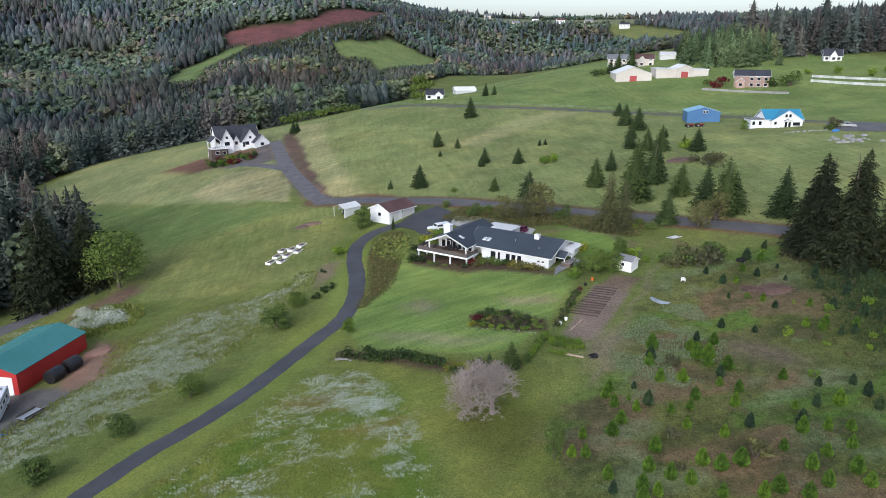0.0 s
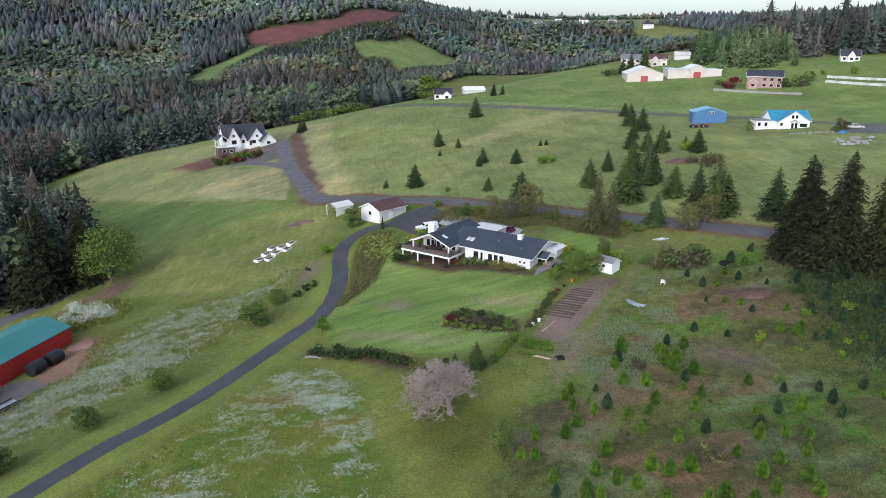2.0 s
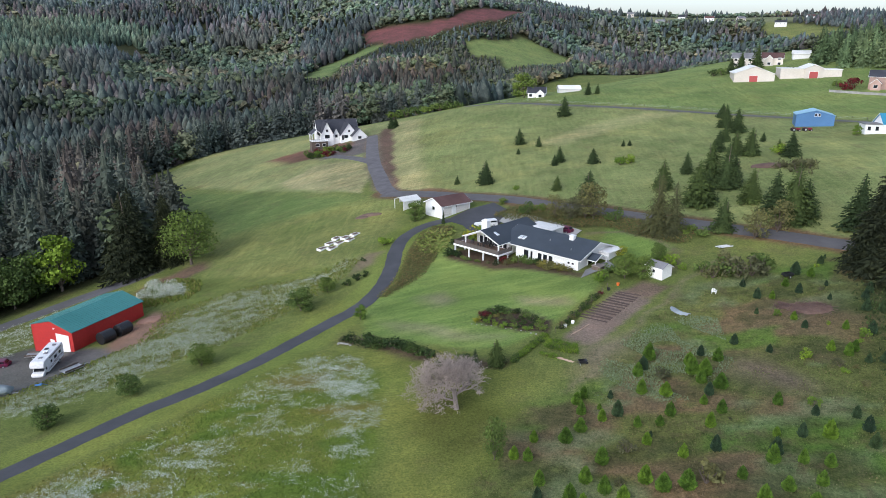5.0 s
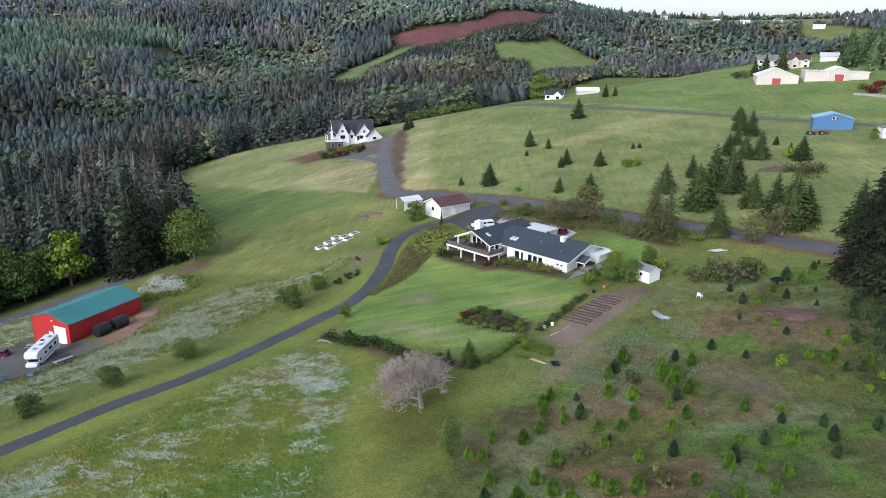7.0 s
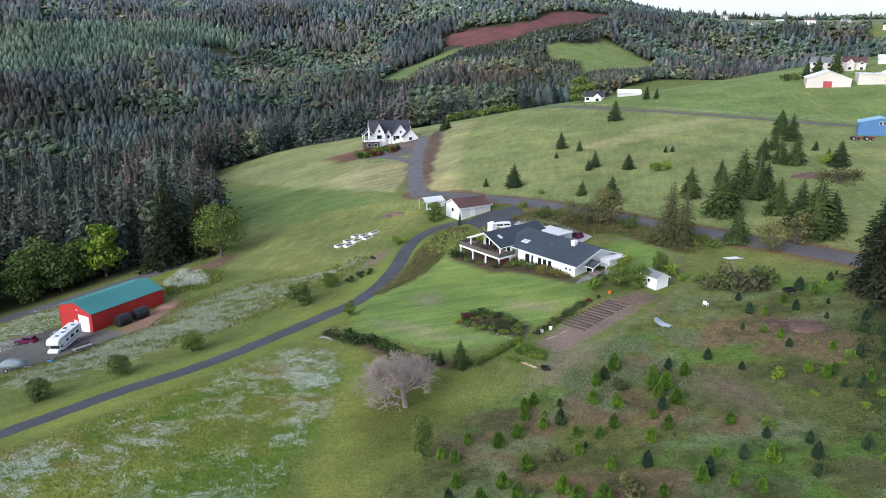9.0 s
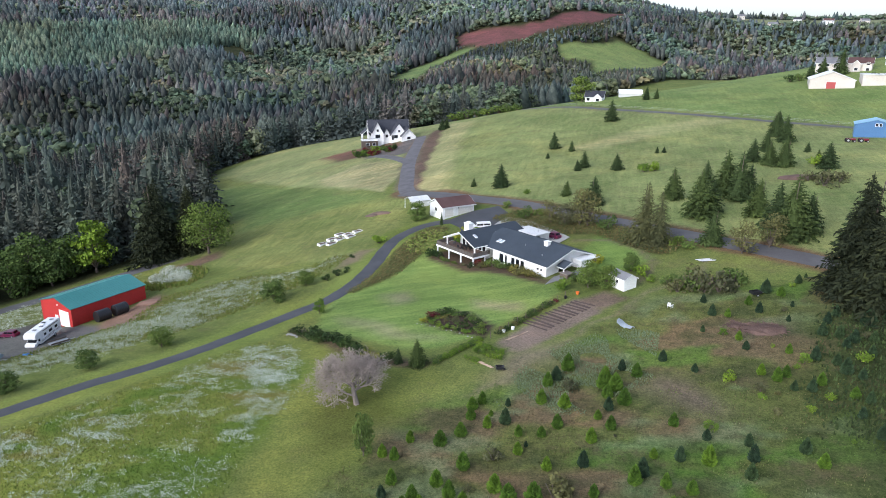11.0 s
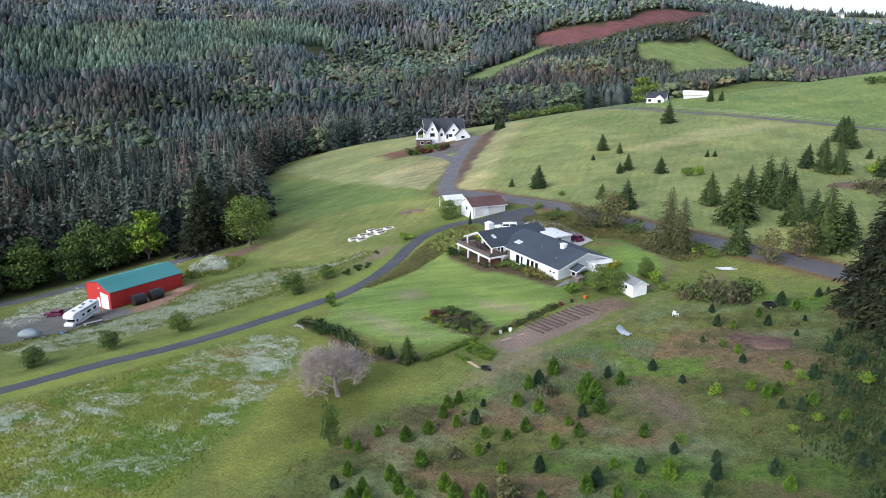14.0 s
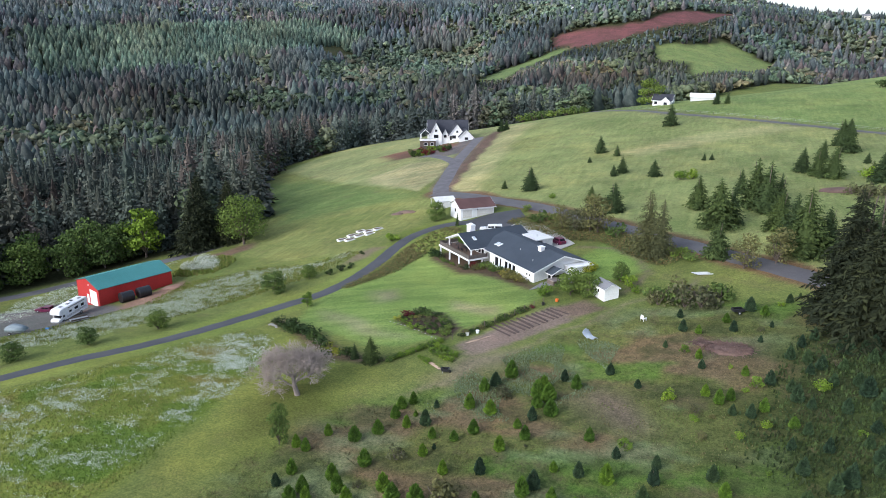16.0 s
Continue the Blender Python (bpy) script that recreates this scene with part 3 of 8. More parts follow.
    me.from_pydata(verts.tolist(), [], faces.tolist())
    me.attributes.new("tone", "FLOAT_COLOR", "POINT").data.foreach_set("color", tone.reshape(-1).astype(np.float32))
    me.attributes.new("mow", "FLOAT", "POINT").data.foreach_set("value", mow.reshape(-1).astype(np.float32))
    me.attributes.new("swath", "FLOAT", "POINT").data.foreach_set("value", swath.reshape(-1).astype(np.float32))
    me.attributes.new("weed", "FLOAT", "POINT").data.foreach_set("value", weed.reshape(-1).astype(np.float32))
    me.polygons.foreach_set("use_smooth", np.ones(len(me.polygons), bool))
    return tagged(new("ground", me), "rolling green hillside of lawns, hayfields and weedy meadow", "ground", kind="structure")


def ground_material():
    m, nt, b = nodes_of("grass_and_soil")
    attr = {}
    for name in ("tone", "mow", "weed", "swath"):
        attr[name] = nt.nodes.new("ShaderNodeAttribute")
        attr[name].attribute_name = name
    col = attr["tone"].outputs["Color"]
    patch = noise_node(nt, 0.045, 5.0)
    col = blend(nt, col, ramp(nt, patch.outputs[0], ((0.3, (0.74, 0.84, 0.74)), (0.5, (1.0, 1.0, 1.0)), (0.72, (1.42, 1.24, 1.15)))).outputs[0], 0.8, "MULTIPLY")
    tuft = noise_node(nt, 0.7, 8.0, rough=0.75)
    dark = ramp(nt, tuft.outputs[0], ((0.32, (0.42, 0.50, 0.42)), (0.52, (1.0, 1.0, 1.0)), (0.72, (1.4, 1.35, 1.25)))).outputs[0]
    col = blend(nt, col, blend(nt, col, dark, 1.0, "MULTIPLY"), attr["weed"].outputs["Fac"])
    # brown bare patches and dead stalks among the weeds
    bare = noise_node(nt, 0.16, 6.0, rough=0.7)
    k = nt.nodes.new("ShaderNodeMath")
    k.operation = "MULTIPLY"
    nt.links.new(ramp(nt, bare.outputs[0], ((0.54, (0, 0, 0)), (0.66, (1, 1, 1)))).outputs[0], k.inputs[0])
    nt.links.new(attr["weed"].outputs["Fac"], k.inputs[1])
    k2 = nt.nodes.new("ShaderNodeMath")
    k2.operation = "MULTIPLY"
    k2.inputs[1].default_value = 0.6
    nt.links.new(k.outputs[0], k2.inputs[0])
    col = blend(nt, col, (0.125, 0.096, 0.062), k2.outputs[0])
    # mowing lines
    tc = nt.nodes.new("ShaderNodeTexCoord")
    mp = nt.nodes.new("ShaderNodeMapping")
    mp.vector_type = "TEXTURE"
    mp.inputs["Rotation"].default_value = (0, 0, radians(24))
    mp.inputs["Scale"].default_value = (16.0, 1.1, 1.0)
    nt.links.new(tc.outputs["Object"], mp.inputs[0])
    st = nt.nodes.new("ShaderNodeTexNoise")
    st.inputs["Scale"].default_value, st.inputs["Detail"].default_value = 0.55, 3.0
    nt.links.new(mp.outputs[0], st.inputs["Vector"])
    lines = ramp(nt, st.outputs[0], ((0.35, (0.72, 0.78, 0.7)), (0.5, (1.0, 1.0, 1.0)), (0.65, (1.38, 1.28, 1.25)))).outputs[0]
    col = blend(nt, col, blend(nt, col, lines, 1.0, "MULTIPLY"), attr["mow"].outputs["Fac"])
    # swaths of the hayfields
    mq = nt.nodes.new("ShaderNodeMapping")
    mq.vector_type = "TEXTURE"
    mq.inputs["Rotation"].default_value = (0, 0, radians(96))
    mq.inputs["Scale"].default_value = (13.0, 1.2, 1.0)
    nt.links.new(tc.outputs["Object"], mq.inputs[0])
    sw = nt.nodes.new("ShaderNodeTexNoise")
    sw.inputs["Scale"].default_value, sw.inputs["Detail"].default_value = 1.0, 5.0
    nt.links.new(mq.outputs[0], sw.inputs["Vector"])
    swaths = ramp(nt, sw.outputs[0], ((0.32, (0.74, 0.80, 0.70)), (0.5, (1.0, 1.0, 1.0)), (0.68, (1.42, 1.28, 1.3)))).outputs[0]
    col = blend(nt, col, blend(nt, col, swaths, 1.0, "MULTIPLY"), attr["swath"].outputs["Fac"])
    fine = noise_node(nt, 3.2, 6.0, rough=0.85)
    col = blend(nt, col, ramp(nt, fine.outputs[0], ((0.34, (0.42, 0.48, 0.42)), (0.66, (1.6, 1.52, 1.45)))).outputs[0], 0.9, "MULTIPLY")
    nt.links.new(col, b.inputs["Base Color"])
    b.inputs["Roughness"].default_value = 0.95
    b.inputs["Specular IOR Level"].default_value = 0.1
    add = nt.nodes.new("ShaderNodeMath")
    nt.links.new(tuft.outputs[0], add.inputs[0])
    nt.links.new(fine.outputs[0], add.inputs[1])
    bump(nt, b, add.outputs[0], 0.6, 0.25)
    return m


ground = build_ground()
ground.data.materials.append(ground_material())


def smooth_line(points, step=1.5):
    """A round curve through the points, cut into even steps."""
    p = [Vector(q) for q in points]
    p = [p[0] * 2 - p[1]] + p + [p[-1] * 2 - p[-2]]
    out = []
    for a, b, c, d in zip(p, p[1:], p[2:], p[3:]):
        n = max(2, int((c - b).length / step))
        for i in range(n):
            t = i / n
            out.append(0.5 * ((2 * b) + (c - a) * t + (2 * a - 5 * b + 4 * c - d) * t * t + (3 * b - a - 3 * c + d) * t ** 3))
    return out + [p[-2]]


def ribbon(name, points, width, lift, material, label, category="road", ragged=0.12):
    line = smooth_line(points)
    bm = bmesh.new()
    rows, n = [], 6
    for i, p in enumerate(line):
        d = (line[min(i + 1, len(line) - 1)] - line[max(i - 1, 0)]).normalized()
        side = Vector((d.y, -d.x))
        row = []
        for k in range(n + 1):
            u = (k / n - 0.5) * width
            if k in (0, n):
                u += ragged * math.sin(i * 1.9 + k) * random.uniform(0.3, 1)
            q = p + side * u
            drop = 0.10 if k in (0, n) else 0.0
            row.append(bm.verts.new((q.x, q.y, gz(q.x, q.y) + lift * (1.0 if drop == 0 else 0.2) + 0.03 * (1 - (2 * k / n - 1) ** 2))))
        rows.append(row)
    for a, b in zip(rows, rows[1:]):
        for k in range(n):
            bm.faces.new((a[k], b[k], b[k + 1], a[k + 1]))
    bmesh.ops.recalc_face_normals(bm, faces=bm.faces)
    ob = part(name, bm, material, smooth=True)
    if ob.data.polygons[0].normal.z < 0:
        ob.data.flip_normals()
    return tagged(ob, label, category, kind="structure")


M_ASPHALT = surface("dark_asphalt", (0.042, 0.044, 0.050), (0.060, 0.062, 0.070), 1.2, 0.85, relief=0.4)
M_OLDROAD = surface("worn_grey_asphalt", (0.095, 0.090, 0.095), (0.13, 0.125, 0.13), 1.2, 0.9, relief=0.4)
M_GRAVEL = surface("grey_gravel", (0.088, 0.082, 0.088), (0.125, 0.118, 0.124), 2.0, 0.95, relief=0.6)
ribbon("driveway", DRIVE, 3.7, 0.07, M_ASPHALT, "dark asphalt driveway winding up to the house")
ribbon("road", ROAD, 5.6, 0.07, M_OLDROAD, "worn grey two-lane country road")
ribbon("gravel_drive", HILL_DRIVE, 5.2, 0.08, M_GRAVEL, "grey gravel drive climbing to the hilltop house")
ribbon("gravel_spur", HILL_SPUR, 4.0, 0.10, M_GRAVEL, "grey gravel spur below the hilltop house")
ribbon("lane", LANE, 3.2, 0.08, M_GRAVEL, "narrow gravel lane along the pasture")
ribbon("wood_track", WOOD_TRACK, 6.4, 0.07, M_OLDROAD, "grey track along the edge of the wood")


# ---- plants ----
def rng_of(seed):
    return np.random.RandomState(seed)


def raw_mesh(name, verts, faces, materials, tint=None, smooth=False, slots=None):
    me = bpy.data.meshes.new(name)
    me.from_pydata(verts if isinstance(verts, list) else verts.tolist(), [], faces if isinstance(faces, list) else faces.tolist())
    for one in materials:
        me.materials.append(one)
    if tint is not None:
        me.attributes.new("tint", "FLOAT_COLOR", "POINT").data.foreach_set("color", tint.reshape(-1).astype(np.float32))
    if slots is not None:
        me.polygons.foreach_set("material_index", np.asarray(slots, np.int32))
    if smooth:
        me.polygons.foreach_set("use_smooth", np.ones(len(me.polygons), bool))
    return me


def spray_fir(seed, radius, tiers, boughs, sprays, droop=0.4, power=0.7, low=0.03, ragged=0.4, slim=0.26, reach=0.38, core=0.34, inner=0.18):
    """A fir of height 1: boughs hung with small drooping sprays of needles, round a slim core."""
    rng = rng_of(seed)
    verts, faces = [(0.0, 0.0, 0.93)], []
    for k in range(7):
        verts.append((radius * core * math.cos(k * 0.8976), radius * core * math.sin(k * 0.8976), low + 0.02))
    faces += [(0, 1 + k, 1 + (k + 1) % 7) for k in range(7)]
    skew = rng.uniform(0, 6.28)
    for i in range(tiers):
        f = i / (tiers - 1)
        n = max(4, int(round(boughs * (1 - 0.45 * f))))
        turn = rng.uniform(0, 6.28)
        for k in range(n):
            a = turn + 6.2832 * (k + rng.uniform(-0.35, 0.35)) / n
            rr = (radius * (1 - f) ** power * (1 + 0.15 * math.cos(a - skew)) + 0.012) * rng.uniform(1 - ragged, 1 + 0.5 * ragged)
            z = low + (0.95 - low) * f + rng.uniform(-0.5, 0.5) / tiers
            out, side = np.array((math.cos(a), math.sin(a), 0.0)), np.array((-math.sin(a), math.cos(a), 0.0))
            fall = droop * rng.uniform(0.4, 1.4)
            count = max(3, int(sprays * (1 - 0.5 * f)))
            for j in range(count):
                g = inner + (1 - inner) * (j + rng.uniform(0.2, 0.9)) / count
                p = out * rr * g + np.array((0, 0, z + rr * (0.12 - fall * g * g)))
                d = side * ((-1) ** j) * rng.uniform(0.4, 0.9) + out * rng.uniform(0.35, 0.9) + np.array((0, 0, -rng.uniform(0.15, 0.8)))
                d = d + rng.normal(size=3) * 0.28
                d /= np.linalg.norm(d)
                long = rr * reach * (1 - 0.55 * g) * rng.uniform(0.7, 1.3) + 0.010
                w = np.cross(d, rng.normal(size=3) * 0.7 + np.array((0, 0, 0.6)))
                w *= long * slim / (np.linalg.norm(w) + 1e-9)
                v = len(verts)
                verts += [p.tolist(), (p + d * long * 0.5 + w).tolist(), (p + d * long).tolist(), (p + d * long * 0.5 - w).tolist()]
                faces += [(v, v + 1, v + 2), (v, v + 2, v + 3)]
    v = len(verts)
    verts += [(-0.008, 0.0, 0.92), (0.008, 0.004, 0.92), (0.0, -0.008, 0.92), (0.0, 0.0, 1.0)]
    faces += [(v, v + 1, v + 3), (v + 1, v + 2, v + 3), (v + 2, v, v + 3)]
    return verts, faces


def young_crown(seed, radius=0.36, tiers=13, sprigs=15):
    """A young plantation fir of height 1: a dense bell of upturned sprigs in whorls round a dim core."""
    rng = rng_of(seed)
    verts, faces = [], []
    c = len(verts)
    verts.append((0.0, 0.0, 0.86))
    for z, r in ((0.5, 0.42), (0.04, 0.62)):
        for k in range(9):
            rr = radius * r * rng.uniform(0.85, 1.1)
            verts.append((rr * math.cos(k * 0.698), rr * math.sin(k * 0.698), z))
    faces += [(c, c + 1 + k, c + 1 + (k + 1) % 9) for k in range(9)]
    for k in range(9):
        faces.append((c + 1 + k, c + 10 + k, c + 10 + (k + 1) % 9, c + 1 + (k + 1) % 9))
    for i in range(tiers):
        f = i / (tiers - 1)
        z = 0.05 + 0.83 * f
        r = radius * min(1.0, 0.84 + 0.9 * f) * (1 - f ** 1.35) ** 0.72 + 0.025
        n = max(5, int(sprigs * (1 - 0.62 * f)))
        turn = rng.uniform(0, 6.28)
        for k in range(n):
            a = turn + 6.2832 * (k + rng.uniform(-0.3, 0.3)) / n
            out, side = np.array((math.cos(a), math.sin(a), 0.0)), np.array((-math.sin(a), math.cos(a), 0.0))
            rr = r * rng.uniform(0.82, 1.12)
            w = (0.55 * r * 6.2832 / n + 0.012) * rng.uniform(0.8, 1.3)
            zz = z + rng.uniform(-0.025, 0.025)
            base, tip = out * rr * 0.35 + (0, 0, zz + 0.01), out * rr + (0, 0, zz + 0.05 + 0.10 * f)
            mid = out * rr * 0.8 + np.array((0, 0, zz - 0.005))
            v = len(verts)
            verts += [base.tolist(), (mid - side * w - (0, 0, 0.02)).tolist(), tip.tolist(), (mid + side * w - (0, 0, 0.02)).tolist()]
            faces += [(v, v + 1, v + 2), (v, v + 2, v + 3)]
    v = len(verts)
    verts += [(-0.02, 0.0, 0.84), (0.015, 0.02, 0.84), (0.01, -0.02, 0.84), (0.0, 0.0, 1.0)]
    faces += [(v, v + 1, v + 3), (v + 1, v + 2, v + 3), (v + 2, v, v + 3)]
    return verts, faces


def trunk_mesh(name, r, h, material, lean=0.02, n=7):
    bm = bmesh.new()
    p = Vector((0, 0, -0.03))
    for i in range(4):
        q = Vector((lean * (i + 1), lean * 0.5 * math.sin(i * 2.0), h * (i + 1) / 4))
        tube(bm, p, q, r * (1 - i / 4.6), r * (1 - (i + 1) / 4.6), n)
        p = q
    return mesh_of(name, bm, material)


def leaf_cloud(rng, centres, count, size, flat=0.7):
    """Small leaf clumps scattered over and in round sprays about the centres (x, y, z, r)."""
    verts, faces = [], []
    weights = np.array([c[3] ** 2 for c in centres])
    pick = rng.choice(len(centres), count, p=weights / weights.sum())
    for j in pick:
        cx, cy, cz, r = centres[j]
        v = rng.normal(size=3)
        v /= np.linalg.norm(v) + 1e-9
        p = np.array((cx, cy, cz)) + v * np.array((1, 1, flat)) * r * rng.uniform(0.6, 1.08)
        a = rng.normal(size=3) * 0.6 + np.cross(v, rng.normal(size=3))
        a /= np.linalg.norm(a) + 1e-9
        b = np.cross(v + rng.normal(size=3) * 0.45, a)
        b /= np.linalg.norm(b) + 1e-9
        s = size * rng.uniform(0.55, 1.35)
        n = len(verts)
        verts += [(p + a * s).tolist(), (p + b * s * 0.8 + v * s * 0.3).tolist(), (p - a * s * 0.9).tolist(), (p - b * s * 0.7 + v * s * 0.2).tolist()]
        faces += [(n, n + 1, n + 2), (n, n + 2, n + 3)]
    return verts, faces


def broad_parts(seed, wide=0.42, low=0.28, clusters=14, count=900, size=0.035, trunk=0.03):
    """Trunk with limbs, and the leafy crown, of a broad-leaved tree of height 1."""
    rng = rng_of(seed)
    bm = bmesh.new()
    fork = Vector((rng.uniform(-0.02, 0.02), rng.uniform(-0.02, 0.02), low))
    tube(bm, (0, 0, -0.03), fork, trunk, trunk * 0.75, 8)
    centres = []
    for i in range(clusters):
        a = 6.2832 * i / clusters * 2.4 + rng.uniform(-0.3, 0.3)
        f = (i + 0.5) / clusters
        z = low + 0.08 + (0.86 - low) * f
        reach = wide * math.sqrt(max(0.05, 1 - ((f - 0.35) / 0.75) ** 2)) * rng.uniform(0.45, 0.8)
        c = Vector((math.cos(a) * reach, math.sin(a) * reach, z))
        tube(bm, fork, fork.lerp(c, 0.55) + Vector((0, 0, 0.03)), trunk * 0.5, trunk * 0.28, 5)
        tube(bm, fork.lerp(c, 0.55) + Vector((0, 0, 0.03)), c, trunk * 0.28, trunk * 0.08, 4)
        centres.append((c.x, c.y, c.z, wide * rng.uniform(0.36, 0.56)))
    verts, faces = leaf_cloud(rng, centres, count, size)
    return bm, verts, faces


def bush_cloud(seed, wide=0.55, clusters=7, count=260, size=0.075):
    rng = rng_of(seed)
    centres = []
    for i in range(clusters):
        a, d = rng.uniform(0, 6.28), wide * math.sqrt(rng.uniform(0, 0.5))
        r = wide * rng.uniform(0.35, 0.55)
        centres.append((math.cos(a) * d, math.sin(a) * d, max(r * 0.35, rng.uniform(0.12, 0.70) * (1 - 0.4 * d / wide)), r))
    return leaf_cloud(rng, centres, count, size, 0.75)


CROWNS = {}


def crown(kind, variant):
    """The shared trunk and crown meshes of a kind of plant, of height 1."""
    key = (kind, variant)
    if key not in CROWNS:
        seed = sum(map(ord, kind)) * 10 + variant
        stem = None
        if kind == "fir":
            v, f = spray_fir(seed, (0.31, 0.27, 0.35, 0.29)[variant % 4], 22, 12, 14, 0.12, 0.74, 0.01, 0.35, 0.26, 0.36, 0.55)
            stem, mat = trunk_mesh("trunk", 0.022, 0.9, M_BARK), M_FIR_ROAD
        elif kind == "old_fir":
            v, f = spray_fir(seed, (0.24, 0.28)[variant % 2], 42, 13, 34, 0.42, 0.66, 0.03, 0.55, 0.15, 0.30)
            stem, mat = trunk_mesh("trunk", 0.02, 0.93, M_BARK), M_FIR_OLD
        elif kind == "olive_fir":
            v, f = spray_fir(seed, 0.24, 30, 12, 18, 0.4, 0.6, 0.04, 0.55, 0.16, 0.30)
            stem, mat = trunk_mesh("trunk", 0.022, 0.93, M_BARK), M_FIR_OLIVE
        elif kind in ("young_fir", "blue_spruce"):
            v, f = young_crown(seed, (0.35, 0.31, 0.39, 0.33)[variant % 4], (13, 12, 14, 12)[variant % 4])
            stem, mat = trunk_mesh("trunk", 0.03, 0.8, M_BARK), M_FIR_YOUNG if kind == "young_fir" else M_SPRUCE
        elif kind in ("oak", "lime_tree", "tan_tree", "leafy_tree"):
            wide, low, n, c, s = {"oak": (0.50, 0.16, 26, 4200, 0.021), "lime_tree": (0.36, 0.1, 18, 1500, 0.034), "tan_tree": (0.44, 0.08, 16, 1100, 0.032), "leafy_tree": (0.46, 0.08, 20, 2000, 0.034)}[kind]
            bm, v, f = broad_parts(seed, wide, low, n, c, s)
            stem = mesh_of("trunk", bm, M_BARK)
            mat = {"oak": M_LEAF, "lime_tree": M_LEAF_LIME, "tan_tree": M_LEAF_OLIVE, "leafy_tree": M_LEAF}[kind]
        else:
            wide = {"dark_bush": 0.62, "lime_bush": 0.5, "olive_bush": 0.6, "bronze_bush": 0.6, "red_bush": 0.6, "yellow_bush": 0.7, "green_bush": 0.62, "ball_bush": 0.52, "lime_ball": 0.5}[kind]
            v, f = bush_cloud(seed, wide, 9, 560 if "ball" in kind else 300, 0.05 if "ball" in kind else 0.068)
            mat = {"dark_bush": M_LEAF_DARK, "lime_bush": M_LEAF_LIME, "olive_bush": M_LEAF_OLIVE, "bronze_bush": M_LEAF_BRONZE, "red_bush": M_LEAF_RED, "yellow_bush": M_LEAF_YELLOW, "green_bush": M_LEAF, "ball_bush": M_LEAF_DARK, "lime_ball": M_LEAF_LIME}[kind]
            bm = bmesh.new()
            for i in range(5):
                a = i * 1.256
                tube(bm, (0, 0, -0.04), (0.28 * math.cos(a), 0.28 * math.sin(a), 0.5), 0.03, 0.012, 4)
            stem = mesh_of("stem", bm, M_BARK)
        CROWNS[key] = (stem, raw_mesh("crown", v, f, [mat]))
    return CROWNS[key]


NAMES = {"fir": ("fir_tree", "tree"), "old_fir": ("fir_tree", "tree"), "olive_fir": ("conifer_tree", "tree"), "young_fir": ("young_fir", "tree"), "blue_spruce": ("young_spruce", "tree"),
         "oak": ("oak_tree", "tree"), "lime_tree": ("leafy_tree", "tree"), "tan_tree": ("bronze_leaved_tree", "tree"), "leafy_tree": ("leafy_tree", "tree")}


def plant(kind, x, y, h, label, group="", variant=None, wide=1.0):
    v = int(abs(x * 7 + y * 3)) % 4 if variant is None else variant
    stem, leaves = crown(kind, v)
    name, category = NAMES.get(kind, ("shrub", "shrub"))
    ob = new(name)
    ob.matrix_basis = Matrix.LocRotScale((x, y, gz(x, y) - 0.02), Euler((0, 0, (x * 13.7 + y * 5.1) % 6.28)), (h * wide, h * wide, h))
    tagged(ob, label, category, group)
    for part_name, me in (("trunk" if category == "tree" else "stem", stem), ("crown", leaves)):
        child = new(part_name, me)
        child.parent = ob
    return ob


# the plantation of young trees
YOUNG_FIRS_A = [(18.4, 79, 2), (22.3, 79.4, 2.5), (24.1, 82, 2.3), (24.1, 86.1, 2.3), (23.5, 88.6, 2.2), (24.4, 90.3, 2.2), (26.8, 84.6, 2.1), (26.5, 87.4, 1.1),
                (31.2, 83.6, 1.9), (34, 84.2, 1.7), (35.5, 86.6, 2.4), (32.2, 92, 2.7), (32.1, 79.8, 2), (36.1, 77.5, 2.2), (26.7, 75.3, 2.7), (16.3, 75.2, 2.1), (18,
                75, 2.1), (19.7, 70.4, 2.4), (23.2, 68.2, 2.5), (24.8, 71.5, 2.5), (26.9, 69.8, 2.7), (31.4, 72.2, 2.7), (33.3, 71.1, 2.6), (35.9, 71.8, 2.8), (42,
                74.1, 1.9), (22.8, 66.4, 2.2), (24.6, 67, 2.2), (28.9, 68.7, 2.3), (32, 97, 2.6), (33.9, 102.1, 3.3)]
YOUNG_FIRS_B = [(35.4, 91.7, 2.5), (40.1, 84.3, 2.5), (42, 87.7, 2.4), (40.1, 89.8, 1.6), (40.5, 95.5, 2.3), (39.6, 98, 3.3), (41.3, 97.7, 3.1), (39.5, 100.6, 2.4),
                (42.9, 94.2, 2.8), (43.7, 102, 2.6), (49.3, 90.2, 2.2), (45.9, 77.4, 2.9), (47.5, 82.8, 1.6), (49.2, 77.6, 2.2), (53.5, 83, 2.9), (55.9, 124.1, 1.8),
                (57.4, 115.8, 1.9), (59.2, 129.3, 1.9), (64.4, 133.3, 2.1), (64, 112.4, 1.9), (60, 105.5, 2), (61.9, 104, 2.5), (63.1, 105.3, 2.2), (67.2, 103.8,
                2.3), (70.7, 101.1, 1.9), (65.3, 85.1, 2.2), (43.5, 70.2, 2.6), (46.4, 72.5, 2.1), (51.9, 77.2, 2), (50.1, 73.7, 2.2)]
YOUNG_FIRS_C = [(48.1, 69.1, 2.8), (43.8, 67.1, 2.5), (38.1, 66.6, 2.7), (36, 65.8, 2.5), (40.7, 65.1, 2.6), (48.3, 66.7, 2.2), (31.6, 66.2, 2.1)]
